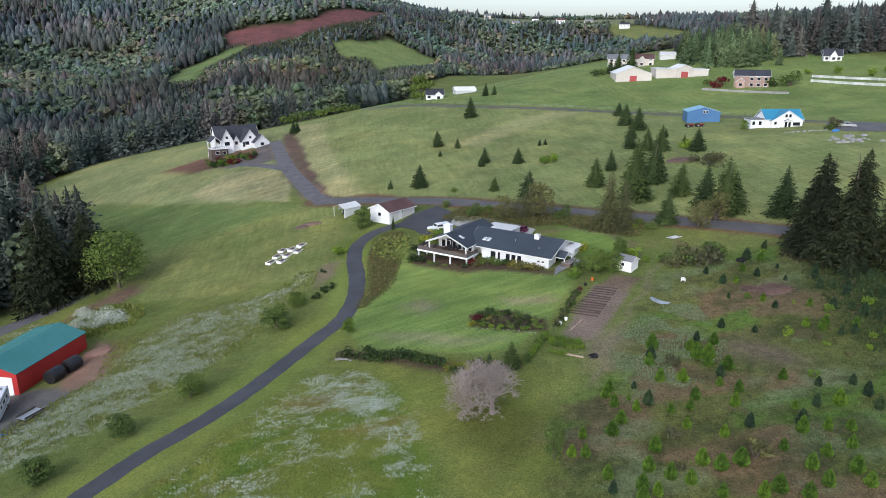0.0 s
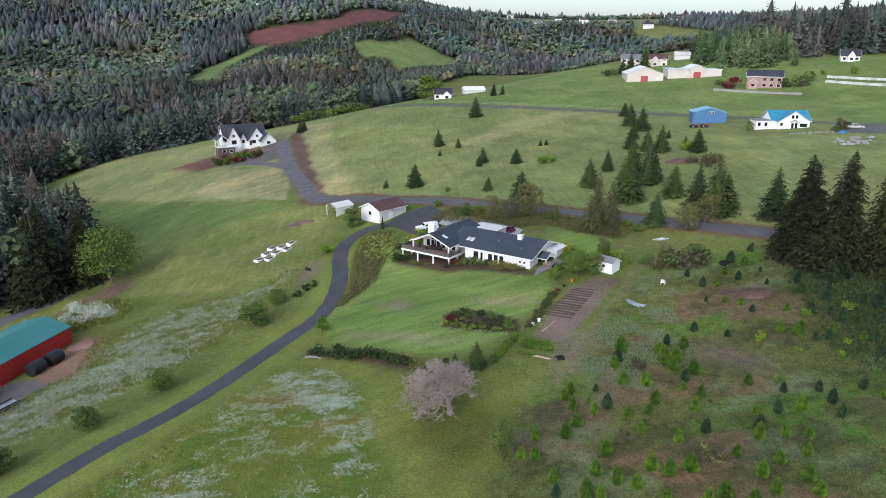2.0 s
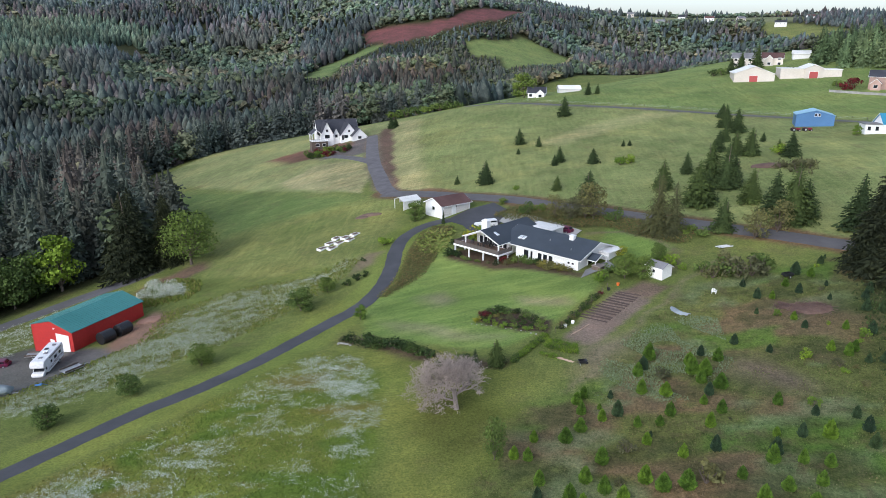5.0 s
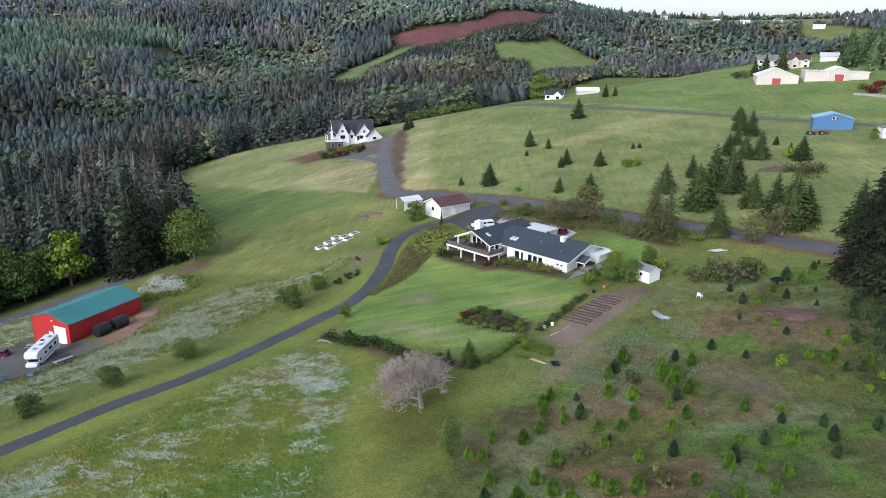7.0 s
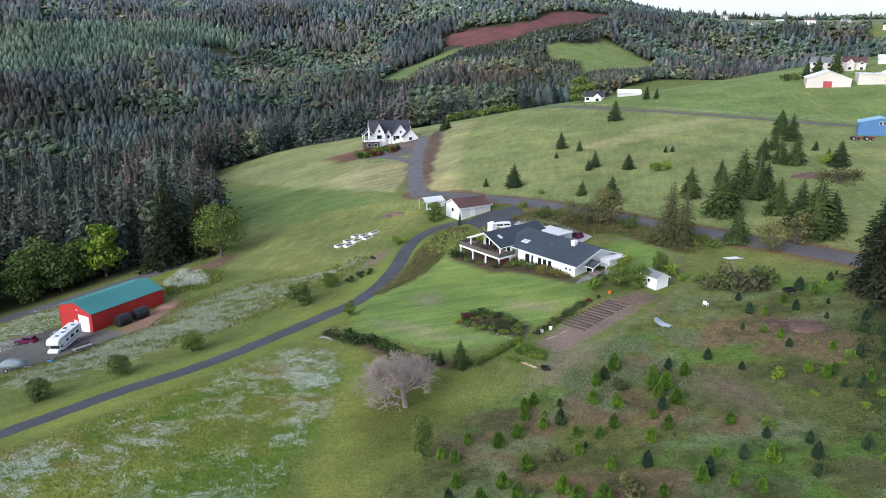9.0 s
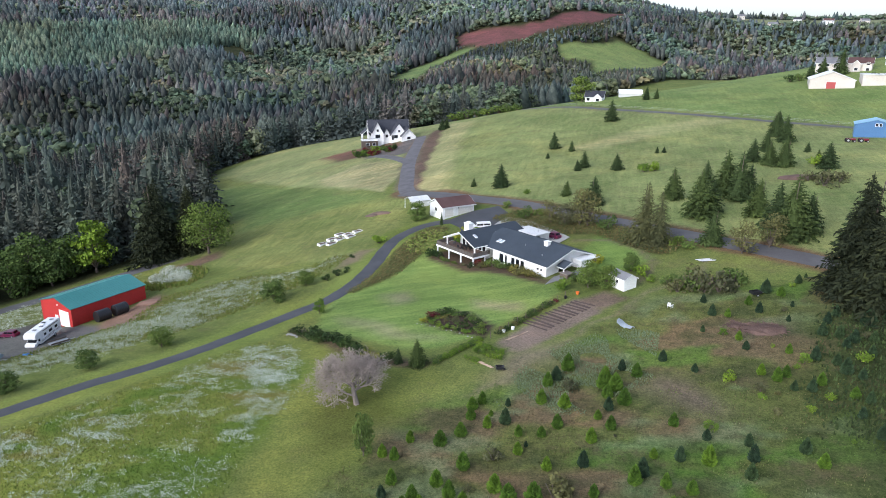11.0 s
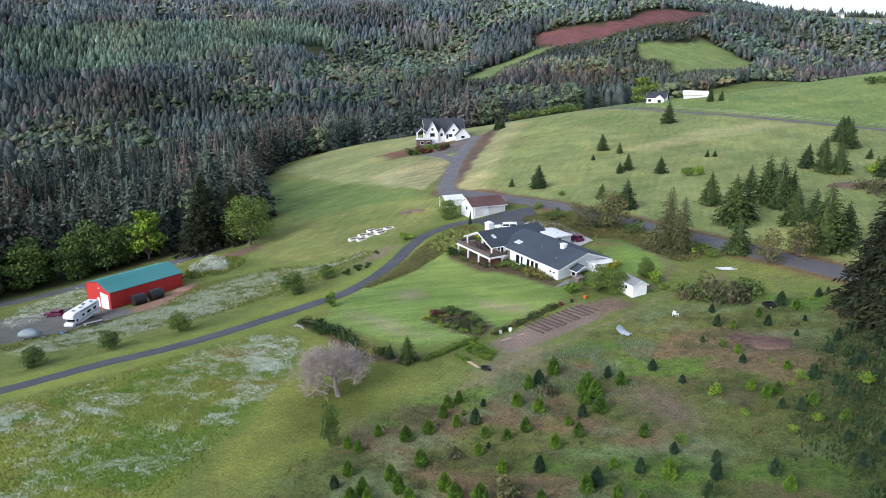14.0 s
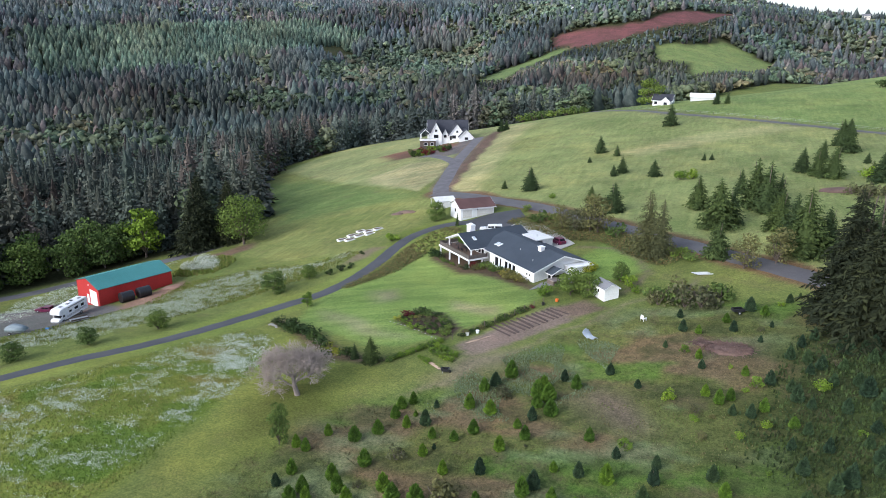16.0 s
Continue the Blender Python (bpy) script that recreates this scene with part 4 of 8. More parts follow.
SPRUCES_A = [(28.8, 86, 2.8), (28, 90.4, 1.5), (32.7, 81.5, 1), (40, 79.2, 2.6), (19.7, 67.7, 2.1), (32.8, 99, 2.6), (41.1, 92.3, 2.3), (41.5, 103.5, 2.2), (46.9,
                107.4, 2.1), (51.4, 104.8, 1.6), (53.2, 87.9, 1.8), (46.6, 79, 2.9), (50.4, 82.9, 2.4), (57.8, 87.6, 2.1), (58.2, 84.6, 2.7), (57.8, 81.2, 2.4),
                (53.5, 124.3, 2.5), (52.1, 129.4, 1.9), (52.2, 118, 1.4), (58.3, 112.9, 1.7), (60.7, 126.2, 2.3), (62.1, 134.6, 3), (67.6, 139.1, 2), (69, 141.6,
                1.1), (64.8, 123.3, 1.4), (65.8, 129, 1.3), (67.2, 110.9, 2.6), (69, 119, 2.5), (70.2, 123.2, 2.4), (71.2, 118.4, 2.5)]
SPRUCES_B = [(71.7, 115.2, 2.1), (69.8, 109.9, 2), (70.6, 107.5, 2.9), (63.8, 101.8, 1.8), (65.9, 101.9, 2.3), (70.7, 96.2, 2), (72.2, 100, 2.2), (76.1, 106.5,
                2.5), (79.2, 108, 2), (74.4, 97.2, 2.2), (72.1, 91.9, 2.6), (63.7, 87.5, 2.4), (75.2, 89.8, 2.8), (76.8, 93.9, 1.7), (72.3, 106.1, 2), (71.7, 125.9,
                2.4), (73.8, 128.4, 2.5), (77.4, 127.4, 2.3), (79, 120.7, 2.6), (77.3, 113.8, 2.3), (74.5, 112.9, 2.2), (78.3, 99.5, 1.9), (79.3, 94.4, 2.2)]
LIME_SHRUBS = [(56, 102.9, 2.7), (59.8, 98.7, 1.9), (53.6, 90.1, 2.3), (55.1, 117, 2.2), (66.5, 137.4, 1.5), (65.7, 109.5, 2.8), (73.3, 111, 3.3), (64.6, 107.9,
                1.6), (67.8, 99.9, 2.1), (65.4, 96.6, 1.9), (69, 90.5, 1.1), (77.7, 101.7, 1.4), (62, 114, 1.1)]
GREY_SHRUBS = [(29.7, 77.7, 3.2), (28.7, 71.2, 1.8), (38, 72.7, 4.9), (35.1, 96.4, 3.7), (59.7, 100.6, 2.3), (42.7, 86, 0.8), (64.4, 127, 1.6), (74.7, 118.6, 2.1),
                (75.4, 123.2, 2.6), (61.5, 95.2, 2), (61.8, 100.2, 1.2)]
for x, y, h in YOUNG_FIRS_A + YOUNG_FIRS_B + YOUNG_FIRS_C:
    plant("young_fir", x, y, h * 0.86, "small bright green fir in the rough tree field", "young trees of the plantation", wide=1.12)
for x, y, h in SPRUCES_A + SPRUCES_B:
    plant("blue_spruce", x, y, h * 0.85, "small blue-green spruce in the rough tree field", "young trees of the plantation", wide=1.05)
rng_s = rng_of(733)
for i in range(150):
    x, y = rng_s.uniform(69, 100), rng_s.uniform(58, 128)
    if rng_s.uniform() < min(1.0, (x - 66) / 14) and min(math.hypot(x - a, y - b) for a, b, c in SPRUCES_A + SPRUCES_B + LIME_SHRUBS) > 1.8:
        plant("blue_spruce", x, y, rng_s.uniform(1.4, 3.0), "dark blue-green young spruce in the dense thicket below the firs", "dense young spruces below the firs", wide=1.2)
for x, y, h in LIME_SHRUBS:
    plant("lime_bush", x, y, h * 0.72, "lime green leafy shrub among the young trees", "shrubs of the plantation")
for x, y, h in GREY_SHRUBS:
    plant("olive_bush", x, y, h * 0.72, "grey-green straggly shrub among the young trees", "shrubs of the plantation")
plant("leafy_tree", 14.0, 74.6, 5.6, "slender fresh green sapling at the edge of the tree field", wide=0.5)

HOUSE_TREE_A, HOUSE_TREE_B = (31.6, 134.4, 5.0), (35.0, 134.6, 4.6)

# firs of the upper field and along the road
FIELD_FIRS = [(-2, 262.3, 7.1), (5.6, 256.9, 4.6), (12.8, 227.5, 4.1), (14.2, 232.2, 6.1), (-0.8, 246.7, 2.4), (25, 227.7, 5.9), (35.3, 251.5, 2.8), (37.4, 252.3,
                2.4), (-6.8, 208.7, 8.1), (15.3, 197.9, 4.9), (24.1, 188.5, 8.7), (43.4, 193.4, 9.4), (50.2, 178.3, 12.7), (52.8, 181.3, 9.1), (55.8, 196.6, 13),
                (58.9, 191.2, 13.6), (61.3, 193.6, 9.7), (64, 236, 7.9), (67.9, 229.8, 8.5), (71.8, 227, 9.8), (73.1, 279.6, 9.8), (75.3, 268.5, 10.3), (82.3, 223.6,
                8.3), (80.1, 249.2, 3.6), (65.9, 169.3, 11.6), (68.2, 162.5, 14.9), (71.8, 166.7, 9.5), (53.2, 158.6, 8.9), (12.3, 309.9, 10), (-69.4, 325.7, 6.7)]
FIELD_FIRS += [(-68.6, 329.6, 5.7), (-15.9, 210.3, 3.2), (75.5, 300.8, 6.6), (80.8, 231.9, 4.5), (79.3, 156.7, 13.2), (62.6, 177.9, 9.9), (68.6, 251.8, 7.4), (51.2,
                209.1, 7.2)]
for x, y, h in FIELD_FIRS:
    plant("fir", x, y, h * 0.92, "dark green fir standing in the mown field", "firs of the upper field", wide=1.15)
for x, y, h in [(33.4, 224.2, 4.3), (36.5, 225.5, 3.6), (3.3, 200, 2.3), (80, 227.7, 4.8)]:
    plant("lime_bush", x, y, h, "fresh green bushy sapling in the mown field", "saplings of the upper field")
for x, y, h, w in ((75.0, 133.5, 23.0, 1.3), (79.0, 127.0, 25.0, 1.25), (86.5, 125.5, 25.0, 1.1), (77.0, 139.6, 16.6, 1.2), (82.5, 134.0, 20.4, 1.0), (88.0, 118.0, 22.0, 1.0), (92.0, 132.0, 24.0, 1.0), (97.0, 122.0, 23.0, 1.0)):
    plant("old_fir", x, y, h * 0.93, "tall shaggy dark fir beside the road", "firs beside the road", wide=w * 0.8)
for x, y, h in ((39.6, 158.8, 14.2), (42.6, 156.8, 12.6)):
    plant("olive_fir", x, y, h, "tall olive-brown conifer behind the back lawn", "conifers by the road")
for x, y, h in [(25.5, 170.8, 8.8), (23.3, 171.6, 7.2), (16.2, 172.7, 6.1), (19.9, 171.5, 5.7), (63.9, 157, 6.7), (58.8, 153.6, 6.3)]:
    plant("tan_tree", x, y, h, "bronze-leaved tree on the bank below the road", "trees on the road bank")
for x, y, h in ((30.4, 168.8, 4.2), (8.5, 177.2, 4.0), (1.0, 187.2, 2.5), (28.6, 137.8, 2.6), (44.6, 157.9, 3.2), (48.6, 156.4, 3.0), (12.0, 178.5, 3.0), (46.5, 159.5, 2.6)):
    plant("green_bush", x, y, h, "dense green shrub on the bank by the road", "shrubs on the road bank")
for x, y, h in ((-21.2, 177.2, 5.4), HOUSE_TREE_A, HOUSE_TREE_B, (38.5, 143.0, 3.6)):
    plant("leafy_tree", x, y, h, "leafy green tree near the house", "garden trees")
for x, y, h in ((52.0, 133.8, 5.6), (54.5, 134.2, 5.2), (47.6, 133.6, 3.8), (51.0, 137.5, 5.0)):
    plant("olive_bush", x, y, h, "tall brownish thicket of shrubs above the tree field", "thicket by the tree field")
for x, y, h in ((49.6, 135.4, 4.6), (57.0, 138.2, 4.4), (46.0, 136.5, 3.0)):
    plant("green_bush", x, y, h, "green bushy sapling in the thicket by the tree field", "thicket by the tree field")
for x, y, h in ((41.0, 140.4, 3.1), (38.5, 143.1, 2.7), (42.5, 138.0, 2.2)):
    plant("lime_bush", x, y, h, "light green shrub beside the shed", "shrubs beside the shed")

# trees at the wood's edge, along the drive and in the garden
plant("oak", -81.4, 164.8, 14.5, "broad round-crowned green tree at the field's edge", wide=1.0)
plant("lime_tree", -117.0, 157.0, 15.5, "yellow-green young tree before the dark wood", "light trees before the wood")
EDGE_TREES = [(-122.5, 146.0, 11.0), (-128.0, 137.0, 12.0), (-133.5, 128.0, 13.0), (-124.0, 153.0, 13.0), (-137.0, 117.0, 11.0), (-131.0, 145.0, 15.0), (-143.0, 108.0, 12.0), (-140.0, 131.0, 14.0)]
for i, (x, y, h) in enumerate(EDGE_TREES):
    plant("leafy_tree", x, y, h, "olive-green leafy tree before the dark wood", "light trees before the wood")
for x, y, h in ((-97.5, 163.0, 25.5), (-91.0, 168.5, 21.0), (-104.0, 168.0, 23.0)):
    plant("old_fir", x, y, h, "tall broad fir with a bare lower trunk at the wood's edge", "firs at the wood's edge")
for x, y, h in ((-40.4, 100.1, 3.8), (-47.0, 89.7, 3.4), (-54.0, 79.5, 3.6), (-32.0, 124.0, 4.8), (-29.8, 133.5, 3.2)):
    plant("leafy_tree", x, y, h, "small round orchard tree beside the driveway", "orchard trees along the drive", wide=1.25)
for x, y, h in ((-26.3, 136.2, 1.9), (-24.9, 138.9, 2.1), (-23.6, 141.0, 1.6), (-27.3, 150.5, 1.3)):
    plant("ball_bush", x, y, h, "dark rounded shrub beside the driveway", "clipped shrubs along the drive", wide=1.1)
plant("lime_bush", -25.0, 160.5, 3.4, "bright yellow-green shrub above the raised beds", wide=1.1)
plant("lime_tree", -17.2, 117.6, 3.0, "small round sapling on the lawn's corner")
plant("fir", 11.0, 99.2, 4.8, "conical dark fir at the lawn's lower edge")
plant("fir", 7.6, 99.6, 2.8, "small dark fir at the lawn's lower edge")
for x, y, h, k in ((-15.6, 108.3, 1.6, "dark_bush"), (-13.4, 107.6, 2.0, "dark_bush"), (-11.4, 106.8, 2.1, "dark_bush"), (-9.2, 105.7, 2.1, "dark_bush"), (-7.0, 105.0, 2.2, "dark_bush"), (-4.8, 103.9, 2.1, "dark_bush"),
                   (-2.6, 102.6, 2.0, "dark_bush"), (-0.4, 101.6, 1.8, "dark_bush"), (1.8, 100.6, 1.5, "yellow_bush"), (3.8, 100.4, 1.3, "yellow_bush"), (5.6, 99.8, 1.6, "dark_bush"), (2.6, 98.6, 1.4, "dark_bush"), (-17.3, 108.6, 1.0, "olive_bush")):
    plant(k, x, y, h * 1.3, {"dark_bush": "dark green rounded shrub in the border below the lawn", "yellow_bush": "yellow-flowering shrub in the border below the lawn", "olive_bush": "grey dry shrub in the border below the lawn"}[k], "border shrubs below the lawn", wide=1.25)
for i in range(26):
    f = i / 25
    x, y = 13.4 + 4.6 * f + 0.25 * math.sin(i * 2.7), 100.4 + 9.6 * f
    plant(("lime_bush", "green_bush", "lime_bush")[i % 3], x, y, 0.95 + 0.25 * math.sin(i * 1.7), "lush green leafy perennial along the lawn", "perennials along the lawn", wide=1.35)
for i in range(20):
    f = i / 19
    x, y = 20.2 + 6.6 * f + 0.2 * math.sin(i * 3.1), 112.6 + 14.4 * f
    plant(("dark_bush", "olive_bush", "dark_bush", "red_bush" if i > 15 else "green_bush")[i % 4], x, y, 1.05 + 0.3 * math.sin(i * 1.3), "low dark hedge plant along the garden fence", "hedge between lawn and garden", wide=1.3)
for i in range(26):
    f, a = math.sqrt((i + 0.5) / 26), i * 2.4
    x, y = 11.8 + 5.6 * f * math.cos(a), 116.0 + 3.2 * f * math.sin(a) - 0.25 * 5.6 * f * math.cos(a)
    plant(("dark_bush", "olive_bush", "green_bush", "dark_bush", "bronze_bush")[i % 5], x, y, 0.6 + 0.45 * ((i * 3) % 4) / 3, "leafy perennial clump in the dark flower bed", "clumps of the flower bed", wide=1.1)
plant("lime_ball", 27.0, 133.4, 3.4, "bright green clipped ball shrub by the house corner", wide=1.0)
for x, y, h, k in ((6.3, 117.6, 1.1, "red_bush"), (5.6, 115.8, 0.7, "yellow_bush"), (7.4, 115.0, 0.7, "lime_bush"), (8.8, 114.2, 0.6, "lime_bush"), (10.4, 113.4, 0.7, "lime_bush"), (12.2, 113.0, 0.7, "green_bush"), (8.2, 119.6, 1.4, "dark_bush"),
                   (10.2, 119.2, 0.9, "green_bush"), (12.0, 119.0, 0.8, "dark_bush"), (13.8, 117.8, 0.9, "green_bush"), (15.2, 116.2, 0.8, "dark_bush"), (16.6, 114.6, 0.8, "green_bush"), (16.8, 112.4, 0.9, "green_bush"), (14.6, 112.0, 0.8, "lime_bush"), (11.6, 116.2, 0.5, "olive_bush"), (9.6, 116.8, 0.5, "olive_bush")):
    plant(k, x, y, h * 1.6, {"red_bush": "dark red maple shrub in the flower bed", "yellow_bush": "yellow shrub in the flower bed", "lime_bush": "fresh green perennial in the flower bed", "green_bush": "green perennial clump in the flower bed",
                       "dark_bush": "dark shrub in the flower bed", "olive_bush": "dry brown perennial in the flower bed"}[k], "plants of the flower bed", wide=1.4)

# trees and hedges round the far houses
plant("leafy_tree", -11.0, 375.0, 12.5, "large dark round tree beside the farmhouse", wide=1.15)
for x, y, h in ((22.0, 361.0, 7.0), (26.5, 362.5, 5.5), (98.0, 418.0, 9.0), (104.0, 424.0, 11.0), (113.0, 428.0, 14.0), (150.0, 452.0, 12.0)):
    plant("fir", x, y, h, "dark fir near the far farm buildings", "firs near the far farm")
for x, y, h in ((-88.0, 396.0, 7.0), (-80.0, 394.0, 8.0), (-73.0, 391.0, 7.5), (-66.0, 389.0, 7.0), (-59.0, 387.0, 6.5), (-53.0, 386.0, 5.5), (-48.0, 385.0, 4.5)):
    plant("green_bush", x, y, h, "tall green hedge on the hill's crest", "hedge on the crest", wide=1.2)
for x, y, h, k in ((140.0, 359.5, 7.5, "red_bush"), (164.0, 352.0, 6.5, "dark_bush"), (171.0, 350.0, 9.0, "green_bush"), (136.5, 367.0, 4.5, "green_bush"), (124.0, 399.0, 5.5, "dark_bush"), (88.0, 411.0, 5.0, "dark_bush"), (92.5, 413.0, 5.5, "green_bush")):
    plant(k, x, y, h, {"red_bush": "round dark purple tree beside the brick house", "dark_bush": "dark shrub beside the far houses", "green_bush": "large green shrub beside the far houses"}[k], "shrubs round the far houses")
plant("olive_bush", 136.0, 244.0, 5.5, "dark reddish tree beside the white house")
plant("green_bush", 133.0, 240.0, 3.0, "green shrub beside the white house")
plant("lime_tree", 109.0, 252.0, 3.6, "small round tree in the field before the white house")
for x, y, h in ((79.0, 203.0, 6.0), (83.0, 207.0, 4.0), (76.0, 209.0, 3.5)):
    plant("olive_bush", x, y, h, "flowering grey-green bush in the upper field", "bushes of the upper field")
for x, y, h in ((190.0, 372.0, 4.0), (202.0, 366.0, 5.0), (212.0, 352.0, 5.0), (222.0, 356.0, 5.0)):
    plant("lime_bush", x, y, h, "small light green orchard tree", "far orchard trees")
for i in range(30):
    a = i * 2.4
    x, y = -88.0 + 9.5 * math.cos(a) * (0.55 + 0.45 * (i % 3) / 2), 296.0 + 5.0 * math.sin(a) - 7.5
    plant(("dark_bush", "green_bush", "red_bush", "lime_bush")[i % 4], x, y, 2.0 + 1.9 * ((i * 7) % 5) / 4, "young shrub in the bark-mulched garden of the hilltop house", "shrubs of the hilltop garden")


# ---- the bare tree ----
def bare_tree():
    rng = rng_of(91)
    trunk, limbs = bmesh.new(), bmesh.new()
    twigs_v, twigs_f = [], []

    def grow(bm, p, d, length, r, level):
        q = p
        for s in range(2):
            d = (d + Vector(rng.normal(size=3) * 0.16)).normalized()
            nxt = q + d * length / 2
            if level < 3:
                tube(bm, q, nxt, r * (1 - 0.2 * s), r * (0.8 - 0.2 * s), 6 if level < 2 else 4)
            else:
                n = len(twigs_v)
                side = d.cross(Vector((rng.normal(), rng.normal(), rng.normal()))).normalized() * max(r, 0.026)
                up = d.cross(side).normalized() * max(r, 0.026)
                twigs_v.extend([tuple(q + side), tuple(q - side), tuple(q + up), tuple(nxt)])
                twigs_f.extend([(n, n + 1, n + 3), (n + 1, n + 2, n + 3), (n + 2, n, n + 3)])
            q = nxt
        if level < 6:
            for k in range((7, 5, 4, 4, 3, 3)[level]):
                side = Vector(rng.normal(size=3)).cross(d).normalized()
                nd = (d * rng.uniform(0.5, 0.9) + side * rng.uniform(0.5, 0.95) + Vector((0, 0, 0.10))).normalized()
                start = p.lerp(q, rng.uniform(0.35, 1.0))
                grow(limbs, start, nd, length * rng.uniform(0.62, 0.82), r * (0.42 if level == 0 else 0.55), level + 1)

    grow(trunk, Vector((0, 0, -0.1)), Vector((0.05, 0, 1)), 2.7, 0.25, 0)
    tree = thing("bare_tree", 7.2, 86.1, gz(7.2, 86.1), 0, "bare grey-pink tree with a wide dome of fine twigs", "tree")
    tree.scale = (1.72, 1.72, 1.35)
    part("trunk", trunk, M_PALEBARK, tree)
    part("limb", limbs, M_PALEBARK, tree)
    ob = new("twig", raw_mesh("twig", twigs_v, twigs_f, [M_TWIG]))
    ob.parent = tree
    return len(twigs_f)


M_TWIG = surface("pinkish_grey_twigs", (0.29, 0.235, 0.205), (0.42, 0.35, 0.31), 1.0, 0.95, relief=0)
bare_tree()


# ---- the woods: thousands of trees, one mesh a belt ----
def wood_fir(rings, segs, radius, seed):
    """A forest fir of height 1 seen from afar: a lumpy spire whose boughs stand out and hang in rings."""
    rng = rng_of(seed)
    verts, faces, tint = [], [], []
    skew = rng.uniform(0, 6.28)
    for i in range(rings):
        f = i / rings
        z, wide = (0.30 + 0.70 * (i - 1) / (rings - 1), (1 - (i - 1) / (rings - 1)) ** 0.72) if i else (0.0, 0.55)
        for k in range(segs):
            a = 6.2832 * (k + 0.5 * (i % 2) + rng.uniform(-0.25, 0.25)) / segs
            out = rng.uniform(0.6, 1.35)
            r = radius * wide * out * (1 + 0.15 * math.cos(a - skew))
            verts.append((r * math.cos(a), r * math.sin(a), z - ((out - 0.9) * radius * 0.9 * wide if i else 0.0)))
            # tint is lighter on boughs that stand out, darker on those set in
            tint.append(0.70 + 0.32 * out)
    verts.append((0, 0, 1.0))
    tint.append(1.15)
    for i in range(rings - 1):
        for k in range(segs):
            p, q, u, v = i * segs + k, i * segs + (k + 1) % segs, (i + 1) * segs + k, (i + 1) * segs + (k + 1) % segs
            faces += [(p, q, u), (q, v, u)] if i % 2 == 0 else [(p, q, v), (p, v, u)]
    top = (rings - 1) * segs
    faces += [(top + k, top + (k + 1) % segs, len(verts) - 1) for k in range(segs)]
    return np.array(verts), np.array(faces), np.array(tint)


def near_fir(seed, radius, rings, segs, tiers, boughs, sprays):
    """A forest fir near the fields: a full lumpy body, hung all over with sprays."""
    v, f, t = wood_fir(rings, segs, radius * 0.40, seed)
    sv, sf = spray_fir(seed, radius * 1.15, tiers, boughs, sprays, 0.34, 0.60, 0.05, 0.35, 0.36, 0.50, 0.2, 0.24)
    # the inner body is tinted darker, the tips of the sprays lighter
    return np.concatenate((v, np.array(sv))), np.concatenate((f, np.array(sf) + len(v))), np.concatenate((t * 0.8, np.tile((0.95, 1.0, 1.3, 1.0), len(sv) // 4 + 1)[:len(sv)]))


def low_broad(count, size, seed, core=1.0, lumps=6):
    """A round-headed tree of height 1: lumpy boughs within a cloud of leaf clumps."""
    rng = rng_of(seed)
    centres = [(0.22 * math.cos(i * 1.9) * (1 - 0.1 * i), 0.22 * math.sin(i * 1.9) * (1 - 0.1 * i), 0.30 + 0.10 * i, rng.uniform(0.18, 0.27)) for i in range(lumps)]
    v, f = leaf_cloud(rng, centres, count, size)
    for x, y, z, r in centres:
        n = len(v)
        k = [r * core * rng.uniform(0.75, 1.0) for i in range(6)]
        v += [(x + k[0], y, z), (x, y + k[1], z), (x - k[2], y, z), (x, y - k[3], z), (x, y, z + k[4]), (x, y, z - k[5])]
        for i in range(4):
            f += [(n + i, n + (i + 1) % 4, n + 4), (n + (i + 1) % 4, n + i, n + 5)]
    tint = np.repeat(rng.uniform(0.7, 1.3, len(v) // 2 + 1), 2)[:len(v)]
    return np.array(v), np.array(f), tint


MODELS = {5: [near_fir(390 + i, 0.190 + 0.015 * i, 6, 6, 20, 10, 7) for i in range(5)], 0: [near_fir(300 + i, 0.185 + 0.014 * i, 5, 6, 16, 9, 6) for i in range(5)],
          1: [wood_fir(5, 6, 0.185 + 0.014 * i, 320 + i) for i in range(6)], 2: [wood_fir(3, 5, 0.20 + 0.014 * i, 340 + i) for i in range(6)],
          6: [low_broad(190, 0.055, 370 + i, 0.6) for i in range(4)], 3: [low_broad(36, 0.11, 360 + i, 0.8) for i in range(4)], 4: [low_broad(12, 0.17, 380 + i, 1.1, 3) for i in range(4)]}
PLANTATION = [(-700.0, 480.0), (-900.0, 600.0), (-860.0, 830.0), (-840.0, 1130.0), (-700.0, 1130.0), (-640.0, 960.0), (-620.0, 700.0), (-640.0, 560.0)]
BROAD_VALLEY = [(-641.0, 1040.0), (-593.0, 1106.0), (-460.0, 1101.0), (-345.0, 948.0), (-335.0, 830.0), (-305.0, 740.0), (-271.0, 690.0), (-362.0, 660.0), (-440.0, 650.0), (-560.0, 800.0)]
LIGHT_STAND = [(138.0, 410.0), (160.0, 400.0), (188.0, 394.0), (200.0, 425.0), (190.0, 470.0), (145.0, 470.0)]
CUT_OVER = [(-690.0, 930.0), (-680.0, 1000.0), (-610.0, 960.0), (-612.0, 890.0)]
GLADES = (PLOUGHED, VALLEY_MEADOW, HILL_CLEARING, RIDGE_FIELD, CUT_OVER, SCRUB_CLEARING)


